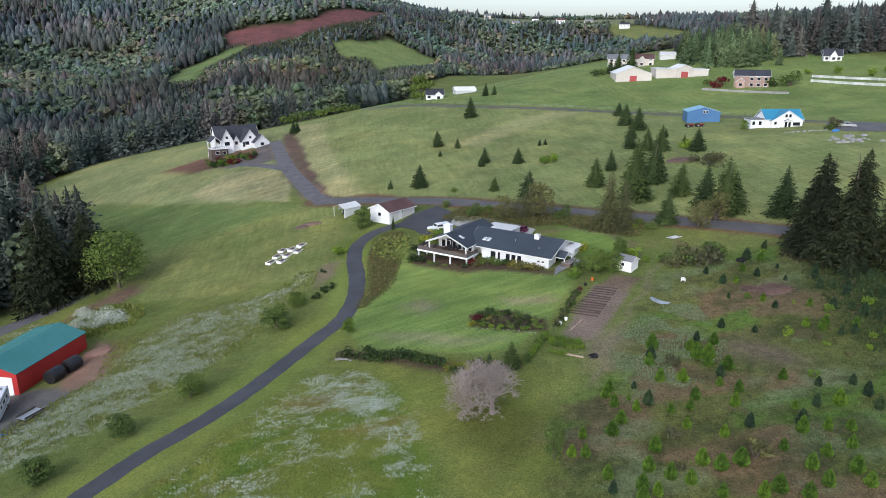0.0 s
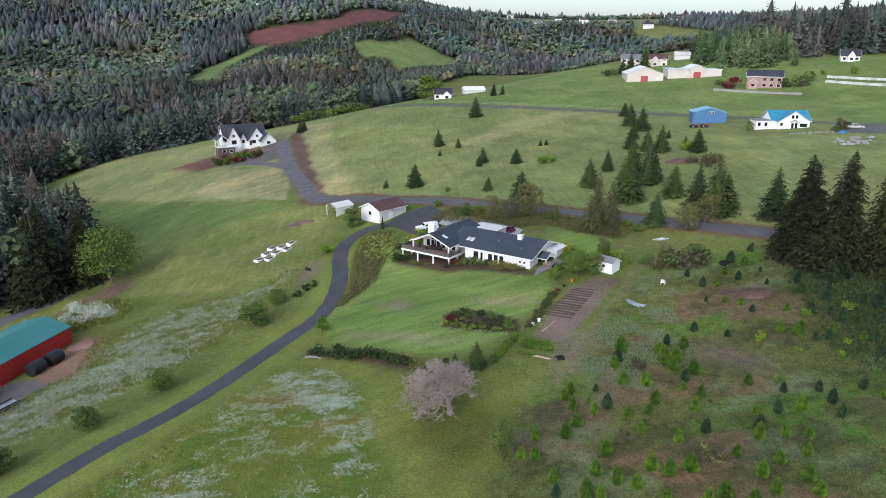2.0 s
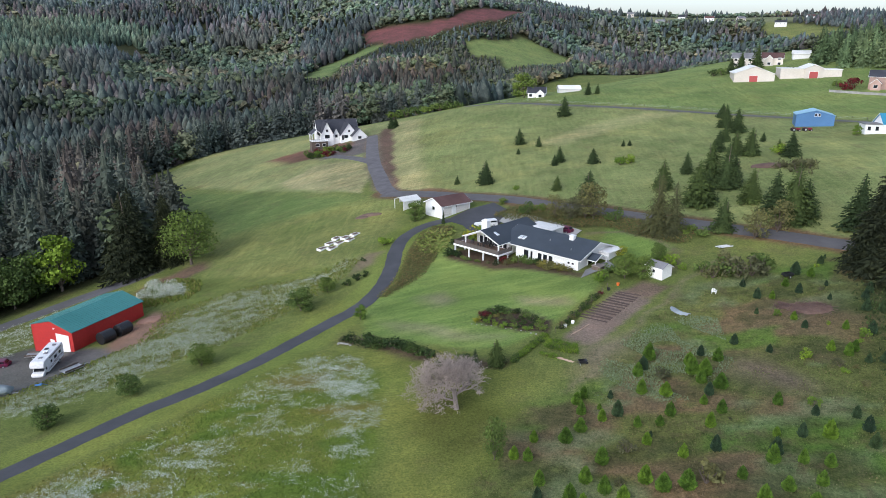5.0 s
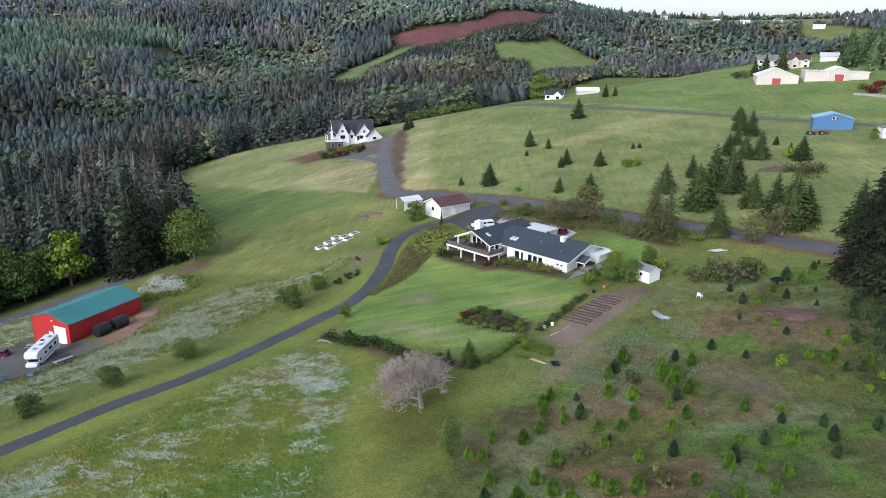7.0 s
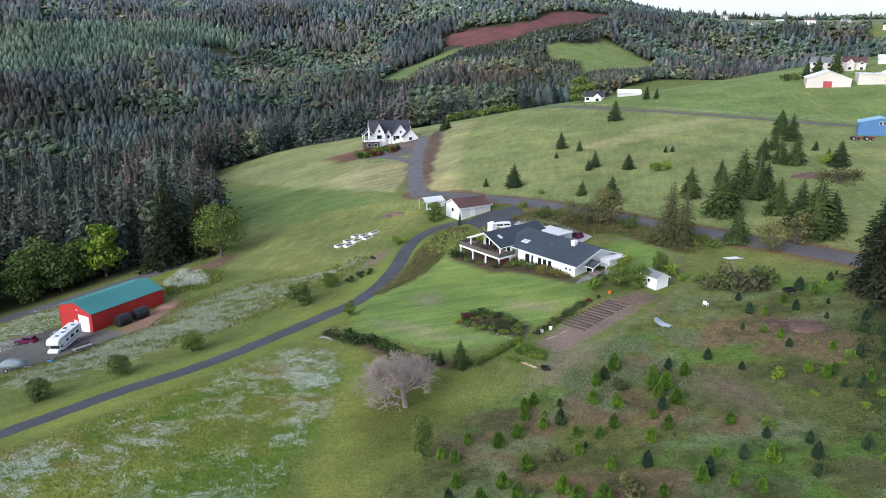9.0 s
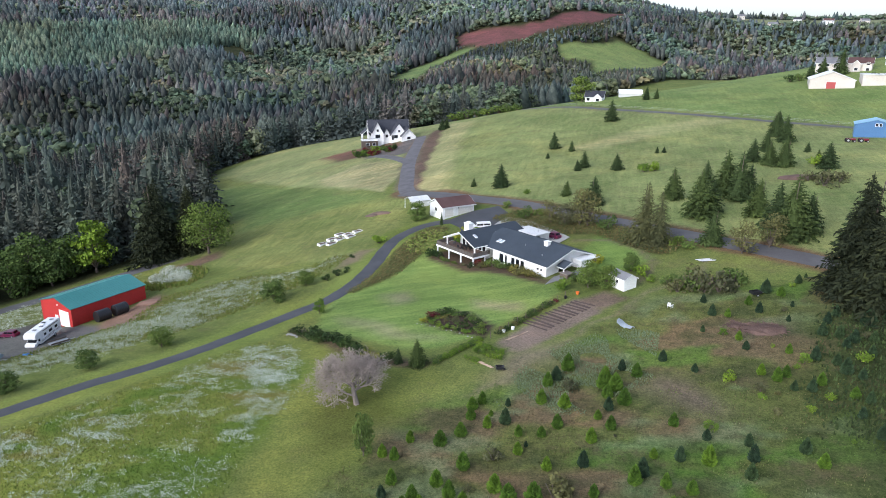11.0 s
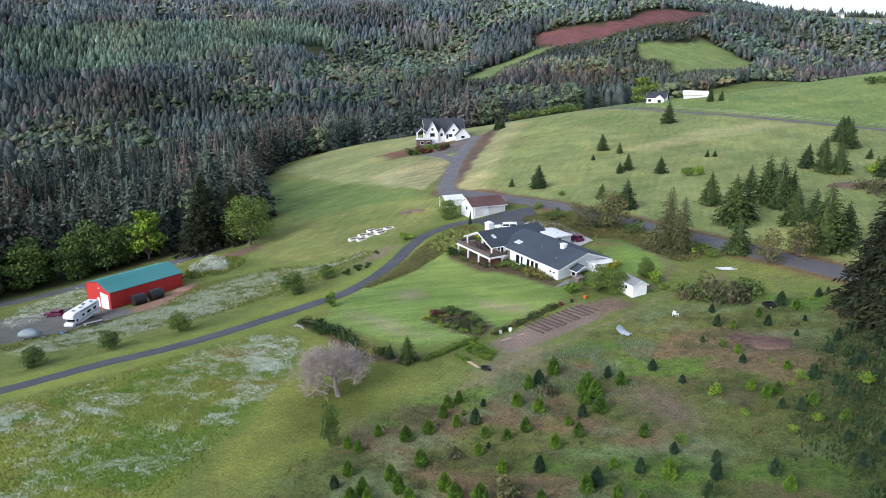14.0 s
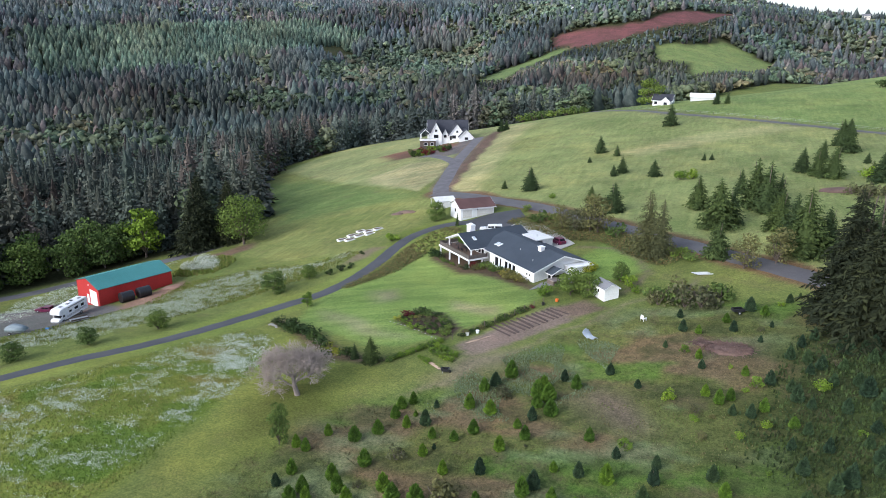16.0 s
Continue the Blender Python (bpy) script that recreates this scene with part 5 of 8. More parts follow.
def woods():
    rng = rng_of(77)
    cx, cy = 36.0, 8.0
    xs, ys = [], []
    r = 120.0
    while r < 2200:
        s = 7.9 if r < 430 else 7.2 + (r - 430) * 0.0030 + max(0.0, r - 900) * 0.0035
        n = int(math.radians(102) * r / s)
        th = math.radians(-65) + math.radians(102) * (np.arange(n) + rng.uniform(-0.42, 0.42, n)) / n
        rr = r + rng.uniform(-0.45, 0.45, n) * s
        xs.append(cx + rr * np.sin(th))
        ys.append(cy + rr * np.cos(th))
        r += s * 0.9
    x, y = np.concatenate(xs), np.concatenate(ys)
    keep = edge_distance(WOOD_EDGE, x, y) > rng.uniform(-1.0, 3.0, len(x))
    for g in GLADES:
        keep &= edge_distance(g, x, y) < -3
    for ex, ey, eh in EDGE_TREES + [(-117.0, 157.0, 12.0)]:
        keep &= np.hypot(x - ex, y - ey) > 7.5
    keep &= (np.abs(x + 60) > 60) | (y < 330) | (y > 402)
    x, y = x[keep], y[keep]
    z = ground_z(x, y)
    d = np.hypot(x - cx, y - cy)
    far = np.hypot(x, y)
    z = z + np.clip((far - 1500) / 900, 0, 1) * 18 * wobble(x, y, 420.0)
    flat = np.clip((far - 2400) / 700, 0, 1)
    z = z * (1 - flat) + 70 * flat
    n = len(x)
    stand = wobble(x, y, 90.0) + 0.5 * wobble(y, x, 37.0)
    h = np.where(d < 430, 24 + 4 * wobble(x, y, 160.0) + rng.normal(0, 4.0, n), 18 + 4 * wobble(x, y, 120.0) + rng.normal(0, 2.4, n))
    broad = (edge_distance(BROAD_VALLEY, x, y) > 0) & (rng.uniform(size=n) < 0.92)
    plot = patches(x, y, 120.0, 91)
    broad |= (x > -320) & (y > 780) & (x < 400) & (rng.uniform(size=n) < 0.3)
    broad |= (plot > 0.25) & (rng.uniform(size=n) < 0.6) & (d > 430)
    broad |= (stand > 0.5) & (rng.uniform(size=n) < 0.75) & (d > 480)
    broad |= (rng.uniform(size=n) < 0.10) & (d > 260)
    broad |= (edge_distance(WOOD_EDGE, x, y) < 9) & (rng.uniform(size=n) < 0.25)
    young = edge_distance(PLANTATION, x, y) > 0
    broad &= ~young & ~((x > 130) & (y < 620))
    light = edge_distance(LIGHT_STAND, x, y) > 0
    slope = (x > -190) & (x < 40) & (y > 560) & (y < 960)
    h = np.where(slope, 15 + rng.normal(0, 3, n), h)
    h = np.where(young, 17 + rng.normal(0, 1.5, n), h)
    h = np.where(light, 16 + rng.normal(0, 2, n), h)
    h = np.where(broad, 15 + rng.normal(0, 3.2, n), h)
    h = np.where((x > 150) & (y < 560) & ~light, 21 + rng.normal(0, 4, n), h)
    h = np.where((x > 20) & (y > 470) & (y < 1000) & (x < 300), 9 + rng.normal(0, 2, n), h)
    # young growth below the open fields of the far hills, and low trees along the far ridge
    for glade in GLADES[:3]:
        for off in range(15, 255, 15):
            ux, uy = (x - cx) / d, (y - cy) / d
            below = edge_distance(glade, x + off * ux, y + off * uy) > 0
            h = np.where(below, np.minimum(h, 3.0 + 0.07 * off + rng.normal(0, 1.0, n)), h)
    h = np.where((d > 1300) & (x > -250), np.minimum(h, 13 + rng.normal(0, 4, n)), h)
    h = np.clip(h, 2.5, 40)
    kind = np.where(d < 250, 5, np.where((d < 430) | ((x > 130) & (x < 340) & (y < 560)), 0, np.where(d < 900, 1, 2)))
    kind = np.where(broad, np.where(d < 520, 6, np.where(d < 720, 3, 4)), kind)
    base = np.ones((n, 3)) * rng.uniform(0.76, 1.26, (n, 1))
    base *= np.where(stand > 0.3, 1.0, 0.86)[:, None]
    base[:, 0] *= rng.uniform(0.95, 1.16, n)
    brown = (patches(x, y, 70.0, 95) > 0.2) & (rng.uniform(size=n) < 0.6) & ~young
    base *= np.where(plot < -0.25, 0.72, np.where(plot > 0.25, 1.15, 1.0))[:, None]
    base[d > 430] *= rng.uniform(0.75, 1.3, ((d > 430).sum(), 1))
    # far trees turn lighter and bluer: distance haze put into their tint
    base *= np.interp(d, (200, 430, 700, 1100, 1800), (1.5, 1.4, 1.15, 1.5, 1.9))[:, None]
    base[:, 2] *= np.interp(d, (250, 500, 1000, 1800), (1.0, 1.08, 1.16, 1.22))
    base[brown] *= np.array((1.40, 1.08, 1.12))
    base *= (1 + 0.22 * wobble(x + 40, y, 70.0))[:, None] * np.stack((1 + 0.12 * wobble(y, x, 110.0), np.ones(n), 1 - 0.1 * wobble(y, x, 110.0)), -1)
    base[young] *= np.array((1.2, 1.35, 1.0))
    base[light] *= np.array((1.5, 1.9, 1.1))
    base[slope] *= np.array((1.25, 1.15, 1.0))
    belts = (("near_wood", d < 430), ("valley_wood", (d >= 430) & (d < 900)), ("far_wood", d >= 900))
    labels = {"near_wood": "dense dark green fir wood covering the slope beside the fields", "valley_wood": "mixed fir and leafy woodland in the valley",
              "far_wood": "dark mixed fir woods over the far hills"}
    for name, inside in belts:
        vs, fs, ts, off = [], [], [], 0
        slots = []
        for k, models in MODELS.items():
            for m, (mv, mf, mt) in enumerate(models):
                pick = np.where(inside & (kind == k) & (np.arange(n) % len(models) == m))[0]
                if not len(pick):
                    continue
                a = rng.uniform(0, 6.28, len(pick))
                ca, sa = np.cos(a)[:, None], np.sin(a)[:, None]
                w = (h[pick] * rng.uniform(0.8, 1.3, len(pick)) * (1.2 if k in (3, 4, 6) else 1.0))[:, None]
                px = (mv[None, :, 0] * ca - mv[None, :, 1] * sa) * w + x[pick][:, None]
                py = (mv[None, :, 0] * sa + mv[None, :, 1] * ca) * w + y[pick][:, None]
                pz = mv[None, :, 2] * h[pick][:, None] + z[pick][:, None] - 0.3
                vs.append(np.stack((px, py, pz), -1).reshape(-1, 3))
                fs.append((mf[None] + (np.arange(len(pick)) * len(mv))[:, None, None] + off).reshape(-1, 3))
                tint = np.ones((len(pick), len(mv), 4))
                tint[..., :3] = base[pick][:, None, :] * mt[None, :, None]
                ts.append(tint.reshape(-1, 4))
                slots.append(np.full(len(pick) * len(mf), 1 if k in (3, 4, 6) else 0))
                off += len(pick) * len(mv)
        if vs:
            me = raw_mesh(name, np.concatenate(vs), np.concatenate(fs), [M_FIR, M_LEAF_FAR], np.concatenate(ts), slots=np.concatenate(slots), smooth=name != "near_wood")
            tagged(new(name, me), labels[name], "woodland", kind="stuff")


woods()


# ---- shrubs against the house ----
def by_house(x, y):
    a = radians(-32)
    return 22.5 + x * math.cos(a) - y * math.sin(a), 138.8 + x * math.sin(a) + y * math.cos(a)


HOUSE_SHRUBS = [(-0.9, -1.2, 0.9, "olive_bush"), (-2.3, -1.5, 1.5, "bronze_bush"), (-3.6, -1.4, 1.7, "bronze_bush"), (-4.9, -1.6, 1.6, "olive_bush"), (-6.2, -1.7, 1.8, "bronze_bush"), (-7.6, -1.6, 1.7, "bronze_bush"),
                (-9.0, -1.3, 1.4, "dark_bush"), (-10.4, -1.5, 1.3, "green_bush"), (-11.8, -1.8, 1.7, "green_bush"), (-13.4, -2.2, 2.0, "green_bush"), (-15.0, -2.6, 1.9, "bronze_bush"), (-16.4, -3.4, 1.6, "red_bush"),
                (-15.4, -4.4, 1.2, "olive_bush"), (-17.6, -5.2, 1.2, "dark_bush"), (-19.4, -5.6, 0.8, "olive_bush"), (-22.0, -6.0, 0.8, "green_bush"), (-24.4, -6.2, 1.0, "green_bush"), (-26.0, -6.0, 0.9, "green_bush"), (-28.6, -5.6, 1.7, "dark_bush"),
                (-30.6, -5.2, 2.0, "dark_bush"), (-32.2, -1.2, 2.2, "dark_bush"), (-33.0, 2.6, 2.2, "lime_bush"), (-33.6, 5.6, 2.8, "yellow_bush"), (-32.4, 8.4, 2.6, "lime_bush"), (2.6, 11.2, 2.0, "yellow_bush")]
for x, y, h, k in HOUSE_SHRUBS:
    px, py = by_house(x, y)
    plant(k, px, py, h * 1.35, {"olive_bush": "grey-green shrub against the white house wall", "bronze_bush": "bronze-green shrub against the white house wall", "dark_bush": "dark shrub beside the white house", "red_bush": "reddish shrub against the white house wall",
                         "green_bush": "green shrub against the white house wall", "lime_bush": "lime green shrub beside the house", "yellow_bush": "yellow shrub beside the house"}[k], "shrubs round the house", wide=1.15)
plant("fir", -12.6, 173.0, 4.0, "narrow dark columnar conifer before the garage", wide=0.35)


# ---- weeds, flowers and brambles ----
def scatter(outline, count, seed):
    rng = rng_of(seed)
    p = np.array(outline)
    lo, hi = p.min(0), p.max(0)
    q = rng.uniform(lo, hi, (count * 3, 2))
    q = q[edge_distance(outline, q[:, 0], q[:, 1]) > rng.uniform(-1.5, 1.0, len(q))]
    return q[:count], rng


def blades(name, label, q, rng, tall, wide, tones, material, lean=0.35, crossed=True, kind=""):
    """Tufts of a few blades each: crossed ragged triangles."""
    n = len(q)
    z = ground_z(q[:, 0], q[:, 1])
    h = tall * rng.uniform(0.5, 1.4, n)
    verts, tints, faces = [], [], []
    tone = np.array(tones)[rng.randint(len(tones), size=n)] * rng.uniform(0.8, 1.2, (n, 1))
    if kind:
        tone = mottled(tone, q[:, 0], q[:, 1], kind) * rng.uniform(0.8, 1.25, (n, 1))
    for k in range(3 if crossed else 1):
        a = rng.uniform(0, 6.28, n)
        dx, dy = np.cos(a) * wide * rng.uniform(0.5, 1.3, n), np.sin(a) * wide * rng.uniform(0.5, 1.3, n)
        lx, ly = rng.uniform(-lean, lean, n) * h, rng.uniform(-lean, lean, n) * h
        tri = np.stack((np.stack((q[:, 0] - dx, q[:, 1] - dy, z - 0.05), -1), np.stack((q[:, 0] + dx, q[:, 1] + dy, z - 0.05), -1), np.stack((q[:, 0] + lx, q[:, 1] + ly, z + h), -1)), 1)
        verts.append(tri.reshape(-1, 3))
        tints.append(np.repeat(np.concatenate((tone, np.ones((n, 1))), 1), 3, 0))
    v = np.concatenate(verts)
    f = np.arange(len(v)).reshape(-1, 3)
    tagged(new(name, raw_mesh(name, v, f, [material], np.concatenate(tints))), label, "weeds", kind="stuff")


def heads(name, label, q, rng, height, size, material, tones):
    """Flat, tilted flower heads and leaf clumps on unseen stalks."""
    n = len(q)
    z = ground_z(q[:, 0], q[:, 1]) + height * rng.uniform(0.4, 1.3, n)
    s = size * rng.uniform(0.5, 1.5, n)
    a = rng.uniform(0, 6.28, n)
    tx, ty = rng.uniform(-0.6, 0.6, n), rng.uniform(-0.6, 0.6, n)
    ring = []
    for k in range(4):
        r = s * rng.uniform(0.65, 1.3, n)
        ox, oy = np.cos(a + k * 1.5708) * r, np.sin(a + k * 1.5708) * r
        ring.append(np.stack((q[:, 0] + ox, q[:, 1] + oy, z + ox * tx + oy * ty), -1))
    v = np.stack(ring, 1).reshape(-1, 3)
    i = np.arange(n)[:, None] * 4
    f = np.concatenate((i + np.array((0, 1, 2)), i + np.array((0, 2, 3))))
    tone = np.array(tones)[rng.randint(len(tones), size=n)] * rng.uniform(0.85, 1.15, (n, 1))
    tint = np.repeat(np.concatenate((tone, np.ones((n, 1))), 1), 4, 0)
    tagged(new(name, raw_mesh(name, v, f, [material], tint)), label, "wildflowers", kind="stuff")


def tint_material(name, rough=0.9):
    m, nt, b = nodes_of(name)
    a = nt.nodes.new("ShaderNodeAttribute")
    a.attribute_name = "tint"
    n = noise_node(nt, 1.2, 3.0)
    nt.links.new(blend(nt, a.outputs["Color"], ramp(nt, n.outputs[0], ((0.3, (0.8, 0.8, 0.8)), (0.7, (1.2, 1.2, 1.2)))).outputs[0], 0.8, "MULTIPLY"), b.inputs["Base Color"])
    b.inputs["Roughness"].default_value = rough
    b.inputs["Specular IOR Level"].default_value = 0.15
    return m


M_WEED = tint_material("weed_stalks")
M_PETAL = tint_material("white_umbels")
GREENS = ((0.185, 0.225, 0.050), (0.205, 0.240, 0.058), (0.235, 0.230, 0.072), (0.160, 0.205, 0.045))
BROWNS = ((0.135, 0.158, 0.050), (0.165, 0.150, 0.066), (0.125, 0.152, 0.044), (0.150, 0.130, 0.062))
q, r = scatter(TREE_FIELD, 42000, 401)
keep = (wobble(q[:, 0], q[:, 1], 3.0) + 0.6 * wobble(q[:, 1], q[:, 0], 9.0) > -0.25) & (edge_distance(SHADE_ZONE, q[:, 0], q[:, 1]) < r.uniform(-6, 8, len(q)))
blades("rough_grass", "rough olive grass and dead stalks between the young trees", q[keep], r, 0.2, 0.075, BROWNS, M_WEED, kind="rough")
q, r = scatter(FLOWER_MEADOW, 30000, 402)
blades("meadow_grass", "rough green grass of the lower meadow", q, r, 0.22, 0.075, GREENS, M_WEED, kind="meadow")
q, r = scatter(FLOWER_BANK, 14000, 403)
blades("bank_grass", "tall green weeds on the bank above the barn", q, r, 0.32, 0.14, GREENS, M_WEED)
PALE_PATCH = [(25.0, 93.0), (31.0, 108.0), (38.0, 115.0), (46.0, 118.0), (46.0, 103.0), (38.0, 92.0), (31.0, 88.0)]
q, r = scatter(PALE_PATCH, 14000, 404)
q = q[wobble(q[:, 0], q[:, 1], 5.0) > -0.15]
blades("pale_grass", "pale blue-green soft grass among the young trees", q, r, 0.2, 0.07, ((0.185, 0.24, 0.135), (0.21, 0.265, 0.165), (0.165, 0.21, 0.095)), M_WEED)
# undergrowth in tones that also hold the shade of the firs
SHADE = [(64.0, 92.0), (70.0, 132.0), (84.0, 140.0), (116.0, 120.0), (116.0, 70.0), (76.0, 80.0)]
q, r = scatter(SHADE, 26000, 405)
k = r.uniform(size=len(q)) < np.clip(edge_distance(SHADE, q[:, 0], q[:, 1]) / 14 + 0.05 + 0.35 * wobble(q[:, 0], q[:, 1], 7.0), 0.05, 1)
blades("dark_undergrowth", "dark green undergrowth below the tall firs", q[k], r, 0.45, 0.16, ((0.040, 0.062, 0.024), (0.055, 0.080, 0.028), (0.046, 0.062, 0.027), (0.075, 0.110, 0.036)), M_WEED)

WHITES = ((0.50, 0.54, 0.45), (0.60, 0.63, 0.54), (0.44, 0.49, 0.38), (0.36, 0.42, 0.29), (0.54, 0.57, 0.49), (0.28, 0.34, 0.19))
CREAMS = ((0.36, 0.40, 0.29), (0.42, 0.45, 0.35), (0.30, 0.35, 0.22), (0.24, 0.29, 0.15), (0.48, 0.51, 0.42))
BANK_BAND = [(-75.0, 82.0), (-60.3, 82.0), (-50.5, 91.0), (-45.0, 101.0), (-40.0, 112.0), (-36.5, 125.8), (-35.0, 133.4), (-40.0, 141.5), (-55.2, 138.8), (-62.3, 126.1), (-62.0, 112.5), (-66.6, 98.5)]


def froth(name, label, outline, count, seed, cover, size, height=0.36, swing=0.5, fade=3.0, tones=WHITES):
    """Umbels thick in drifts and thinning out to the edges."""
    q, r = scatter(outline, count, seed)
    x, y = q[:, 0], q[:, 1]
    drift = 0.8 * patches(x * 0.5 + y * 0.3, y - x * 0.5, 5.0, seed) + 0.9 * patches(x * 0.7, y * 1.2, 1.5, seed + 9)
    p = np.clip(cover + 1.5 * swing * drift, 0, 1) ** 1.4 * np.clip(edge_distance(outline, x, y) / fade + 0.15, 0, 1)
    q = q[r.uniform(size=len(q)) < p]
    q = q[: len(q) // 9]
    spread = np.repeat(r.uniform(0.12, 0.42, len(q)), 9)[:, None]
    q = np.repeat(q, 9, 0) + r.normal(size=(len(q) * 9, 2)) * spread * np.array((1.25, 0.8))
    heads(name, label, q, r, height, size, M_PETAL, tones)


froth("bank_flowers", "white umbel flowers thick on the bank above the barn", BANK_BAND, 180000, 411, 0.60, 0.050, 0.4, 0.55, 4.0, CREAMS)
froth("strip_flowers", "white umbel flowers along the bank", [(-46.0, 138.5), (-38.1, 143.2), (-33.5, 151.3), (-28.5, 152.0), (-31.2, 141.8), (-37.9, 133.3)], 11000, 412, 0.6, 0.05)
froth("barn_flowers", "white umbel flowers behind the red barn", [(-112.0, 112.0), (-114.0, 130.0), (-104.1, 146.2), (-94.0, 152.0), (-90.0, 140.0), (-92.5, 122.3), (-88.0, 96.0), (-98.0, 98.0)], 42000, 413, 0.6, 0.06)
PATCHES = ([(-23.0, 100.0), (-18.3, 104.0), (-12.0, 102.5), (-8.0, 96.5), (-5.0, 90.0), (-8.0, 85.0), (-15.8, 90.2)], [(-14.0, 93.0), (-8.0, 96.0), (-4.0, 88.0), (-1.0, 74.0), (-6.3, 72.0), (-10.5, 82.0)],
           [(-31.5, 63.0), (-29.7, 73.9), (-24.0, 79.5), (-20.5, 72.1), (-23.1, 62.0)], [(-43.0, 60.0), (-39.3, 68.4), (-30.7, 67.1), (-29.0, 55.0), (-39.1, 54.3)], [(-29.0, 86.8), (-21.5, 94.0), (-15.0, 88.3), (-18.0, 78.2)])
for i, (outline, count, cover) in enumerate(zip(PATCHES, (34000, 34000, 15000, 20000, 16000), (0.50, 0.62, 0.5, 0.55, 0.42))):
    froth("meadow_flowers", "white umbel flowers in a dense meadow patch", outline, count, 420 + i, cover, 0.050, 0.22, 0.8, 4.0)
froth("meadow_flowers", "white umbel flowers sprinkled through the meadow", FLOWER_MEADOW, 190000, 430, 0.26, 0.046, 0.22, 0.6, 6.0)
BRONZE = ((0.10, 0.11, 0.035), (0.14, 0.13, 0.045), (0.16, 0.115, 0.05), (0.085, 0.125, 0.04), (0.19, 0.16, 0.06))
q, r = scatter(BRAMBLE_BANK, 13000, 441)
heads("ground_cover", "bronze and green ground cover on the drive's bank", q, r, 0.3, 0.12, M_WEED, BRONZE)
q, r = scatter(SLOPE_BANK, 18000, 442)
heads("ground_cover", "bronze and green ground cover below the road", q, r, 0.4, 0.15, M_WEED, BRONZE)
q, r = scatter([(-17.0, 158.0), (-15.0, 168.0), (-9.0, 168.0), (-7.5, 160.0), (-8.5, 152.0), (-12.0, 152.5)], 900, 443)
heads("ground_cover", "green shrubby ground cover above the drive", q, r, 0.5, 0.26, M_WEED, GREENS)
q, r = scatter([(-84.0, 139.5), (-86.0, 150.0), (-79.0, 154.0), (-70.0, 149.0), (-66.0, 140.0), (-74.0, 136.0)], 1200, 444)
blades("mound_weeds", "weeds round the flowering mound", q, r, 0.7, 0.3, GREENS, M_WEED)


def flowering_thicket(x, y, h, wide):
    ob = thing("flowering_thicket", x, y, gz(x, y) - 0.1, 30 * x, "rounded thicket covered in white blossom", "thicket", "blossoming thickets beside the barn")
    v, f = bush_cloud(int(abs(x * 10)), 0.75, 10, 1500, 0.035)
    v = [(a * h * wide, b * h * wide, c * h) for a, b, c in v]
    rng = rng_of(5)
    pick = np.repeat(np.array(((0.60, 0.62, 0.52), (0.16, 0.22, 0.09), (0.66, 0.68, 0.60)))[rng.randint(3, size=len(v) // 4)], 4, 0)
    child = new("blossom", raw_mesh("blossom", v, f, [M_PETAL], np.concatenate((pick, np.ones((len(pick), 1))), 1)))
    child.parent = ob
    part("stem", boxes((-0.1, 0.1, -0.1, 0.1, -0.2, h * 0.4)), M_BARK, ob)


for x, y, h in ((-80.0, 143.0, 2.6), (-77.0, 146.5, 3.0), (-73.5, 144.0, 2.8), (-76.0, 141.0, 2.4), (-71.0, 142.0, 2.0), (-81.5, 148.0, 2.3), (-84.0, 151.0, 2.2)):
    flowering_thicket(x, y, h * 1.1, 1.35)


# ---- buildings ----
def gable_walls(parent, x0, x1, y0, y1, z0, eave, ridge, along, material, name="wall", label=""):
    bm = bmesh.new()
    if along == "x":
        m = (y0 + y1) / 2
        prism(bm, [(y0, z0), (y1, z0), (y1, eave), (m, ridge - 0.12), (y0, eave)], "x", x0, x1)
    else:
        m = (x0 + x1) / 2
        prism(bm, [(x0, z0), (x1, z0), (x1, eave), (m, ridge - 0.12), (x0, eave)], "y", y0, y1)
    return part(name, bm, material, parent, label)


def gable_roof(parent, x0, x1, y0, y1, eave, ridge, along, material, over=0.45, thick=0.16, name="roof", label="", trim=None):
    """Two sloping slabs that meet at the ridge and stand over the walls, with a barge board on each gable."""
    lo, hi, a, b = (y0, y1, x0, x1) if along == "x" else (x0, x1, y0, y1)
    m = (lo + hi) / 2
    s = (ridge - eave) / (m - lo)
    e = eave - over * s
    bm = bmesh.new()
    prism(bm, [(lo - over, e), (m, ridge), (hi + over, e), (hi + over, e + thick), (m, ridge + thick), (lo - over, e + thick)], along, a - over, b + over)
    ob = part(name, bm, material, parent, label)
    if trim:
        for t in (a - over - 0.05, b + over + 0.002):
            bm = bmesh.new()
            prism(bm, [(lo - over - 0.02, e - 0.12), (m, ridge - 0.13), (hi + over + 0.02, e - 0.12), (hi + over + 0.02, e + thick * 0.8), (m, ridge + thick * 0.8), (lo - over - 0.02, e + thick * 0.8)], along, t, t + 0.048)
            part("barge_board", bm, trim, ob, "white barge board")
        for u in (lo - over - 0.07, hi + over + 0.004):
            dims = (a - over, b + over, u, u + 0.065, e - 0.05, e + 0.10)
            part("gutter", boxes(dims if along == "x" else (dims[2], dims[3], dims[0], dims[1], dims[4], dims[5])), trim, ob, "white gutter")
    return ob


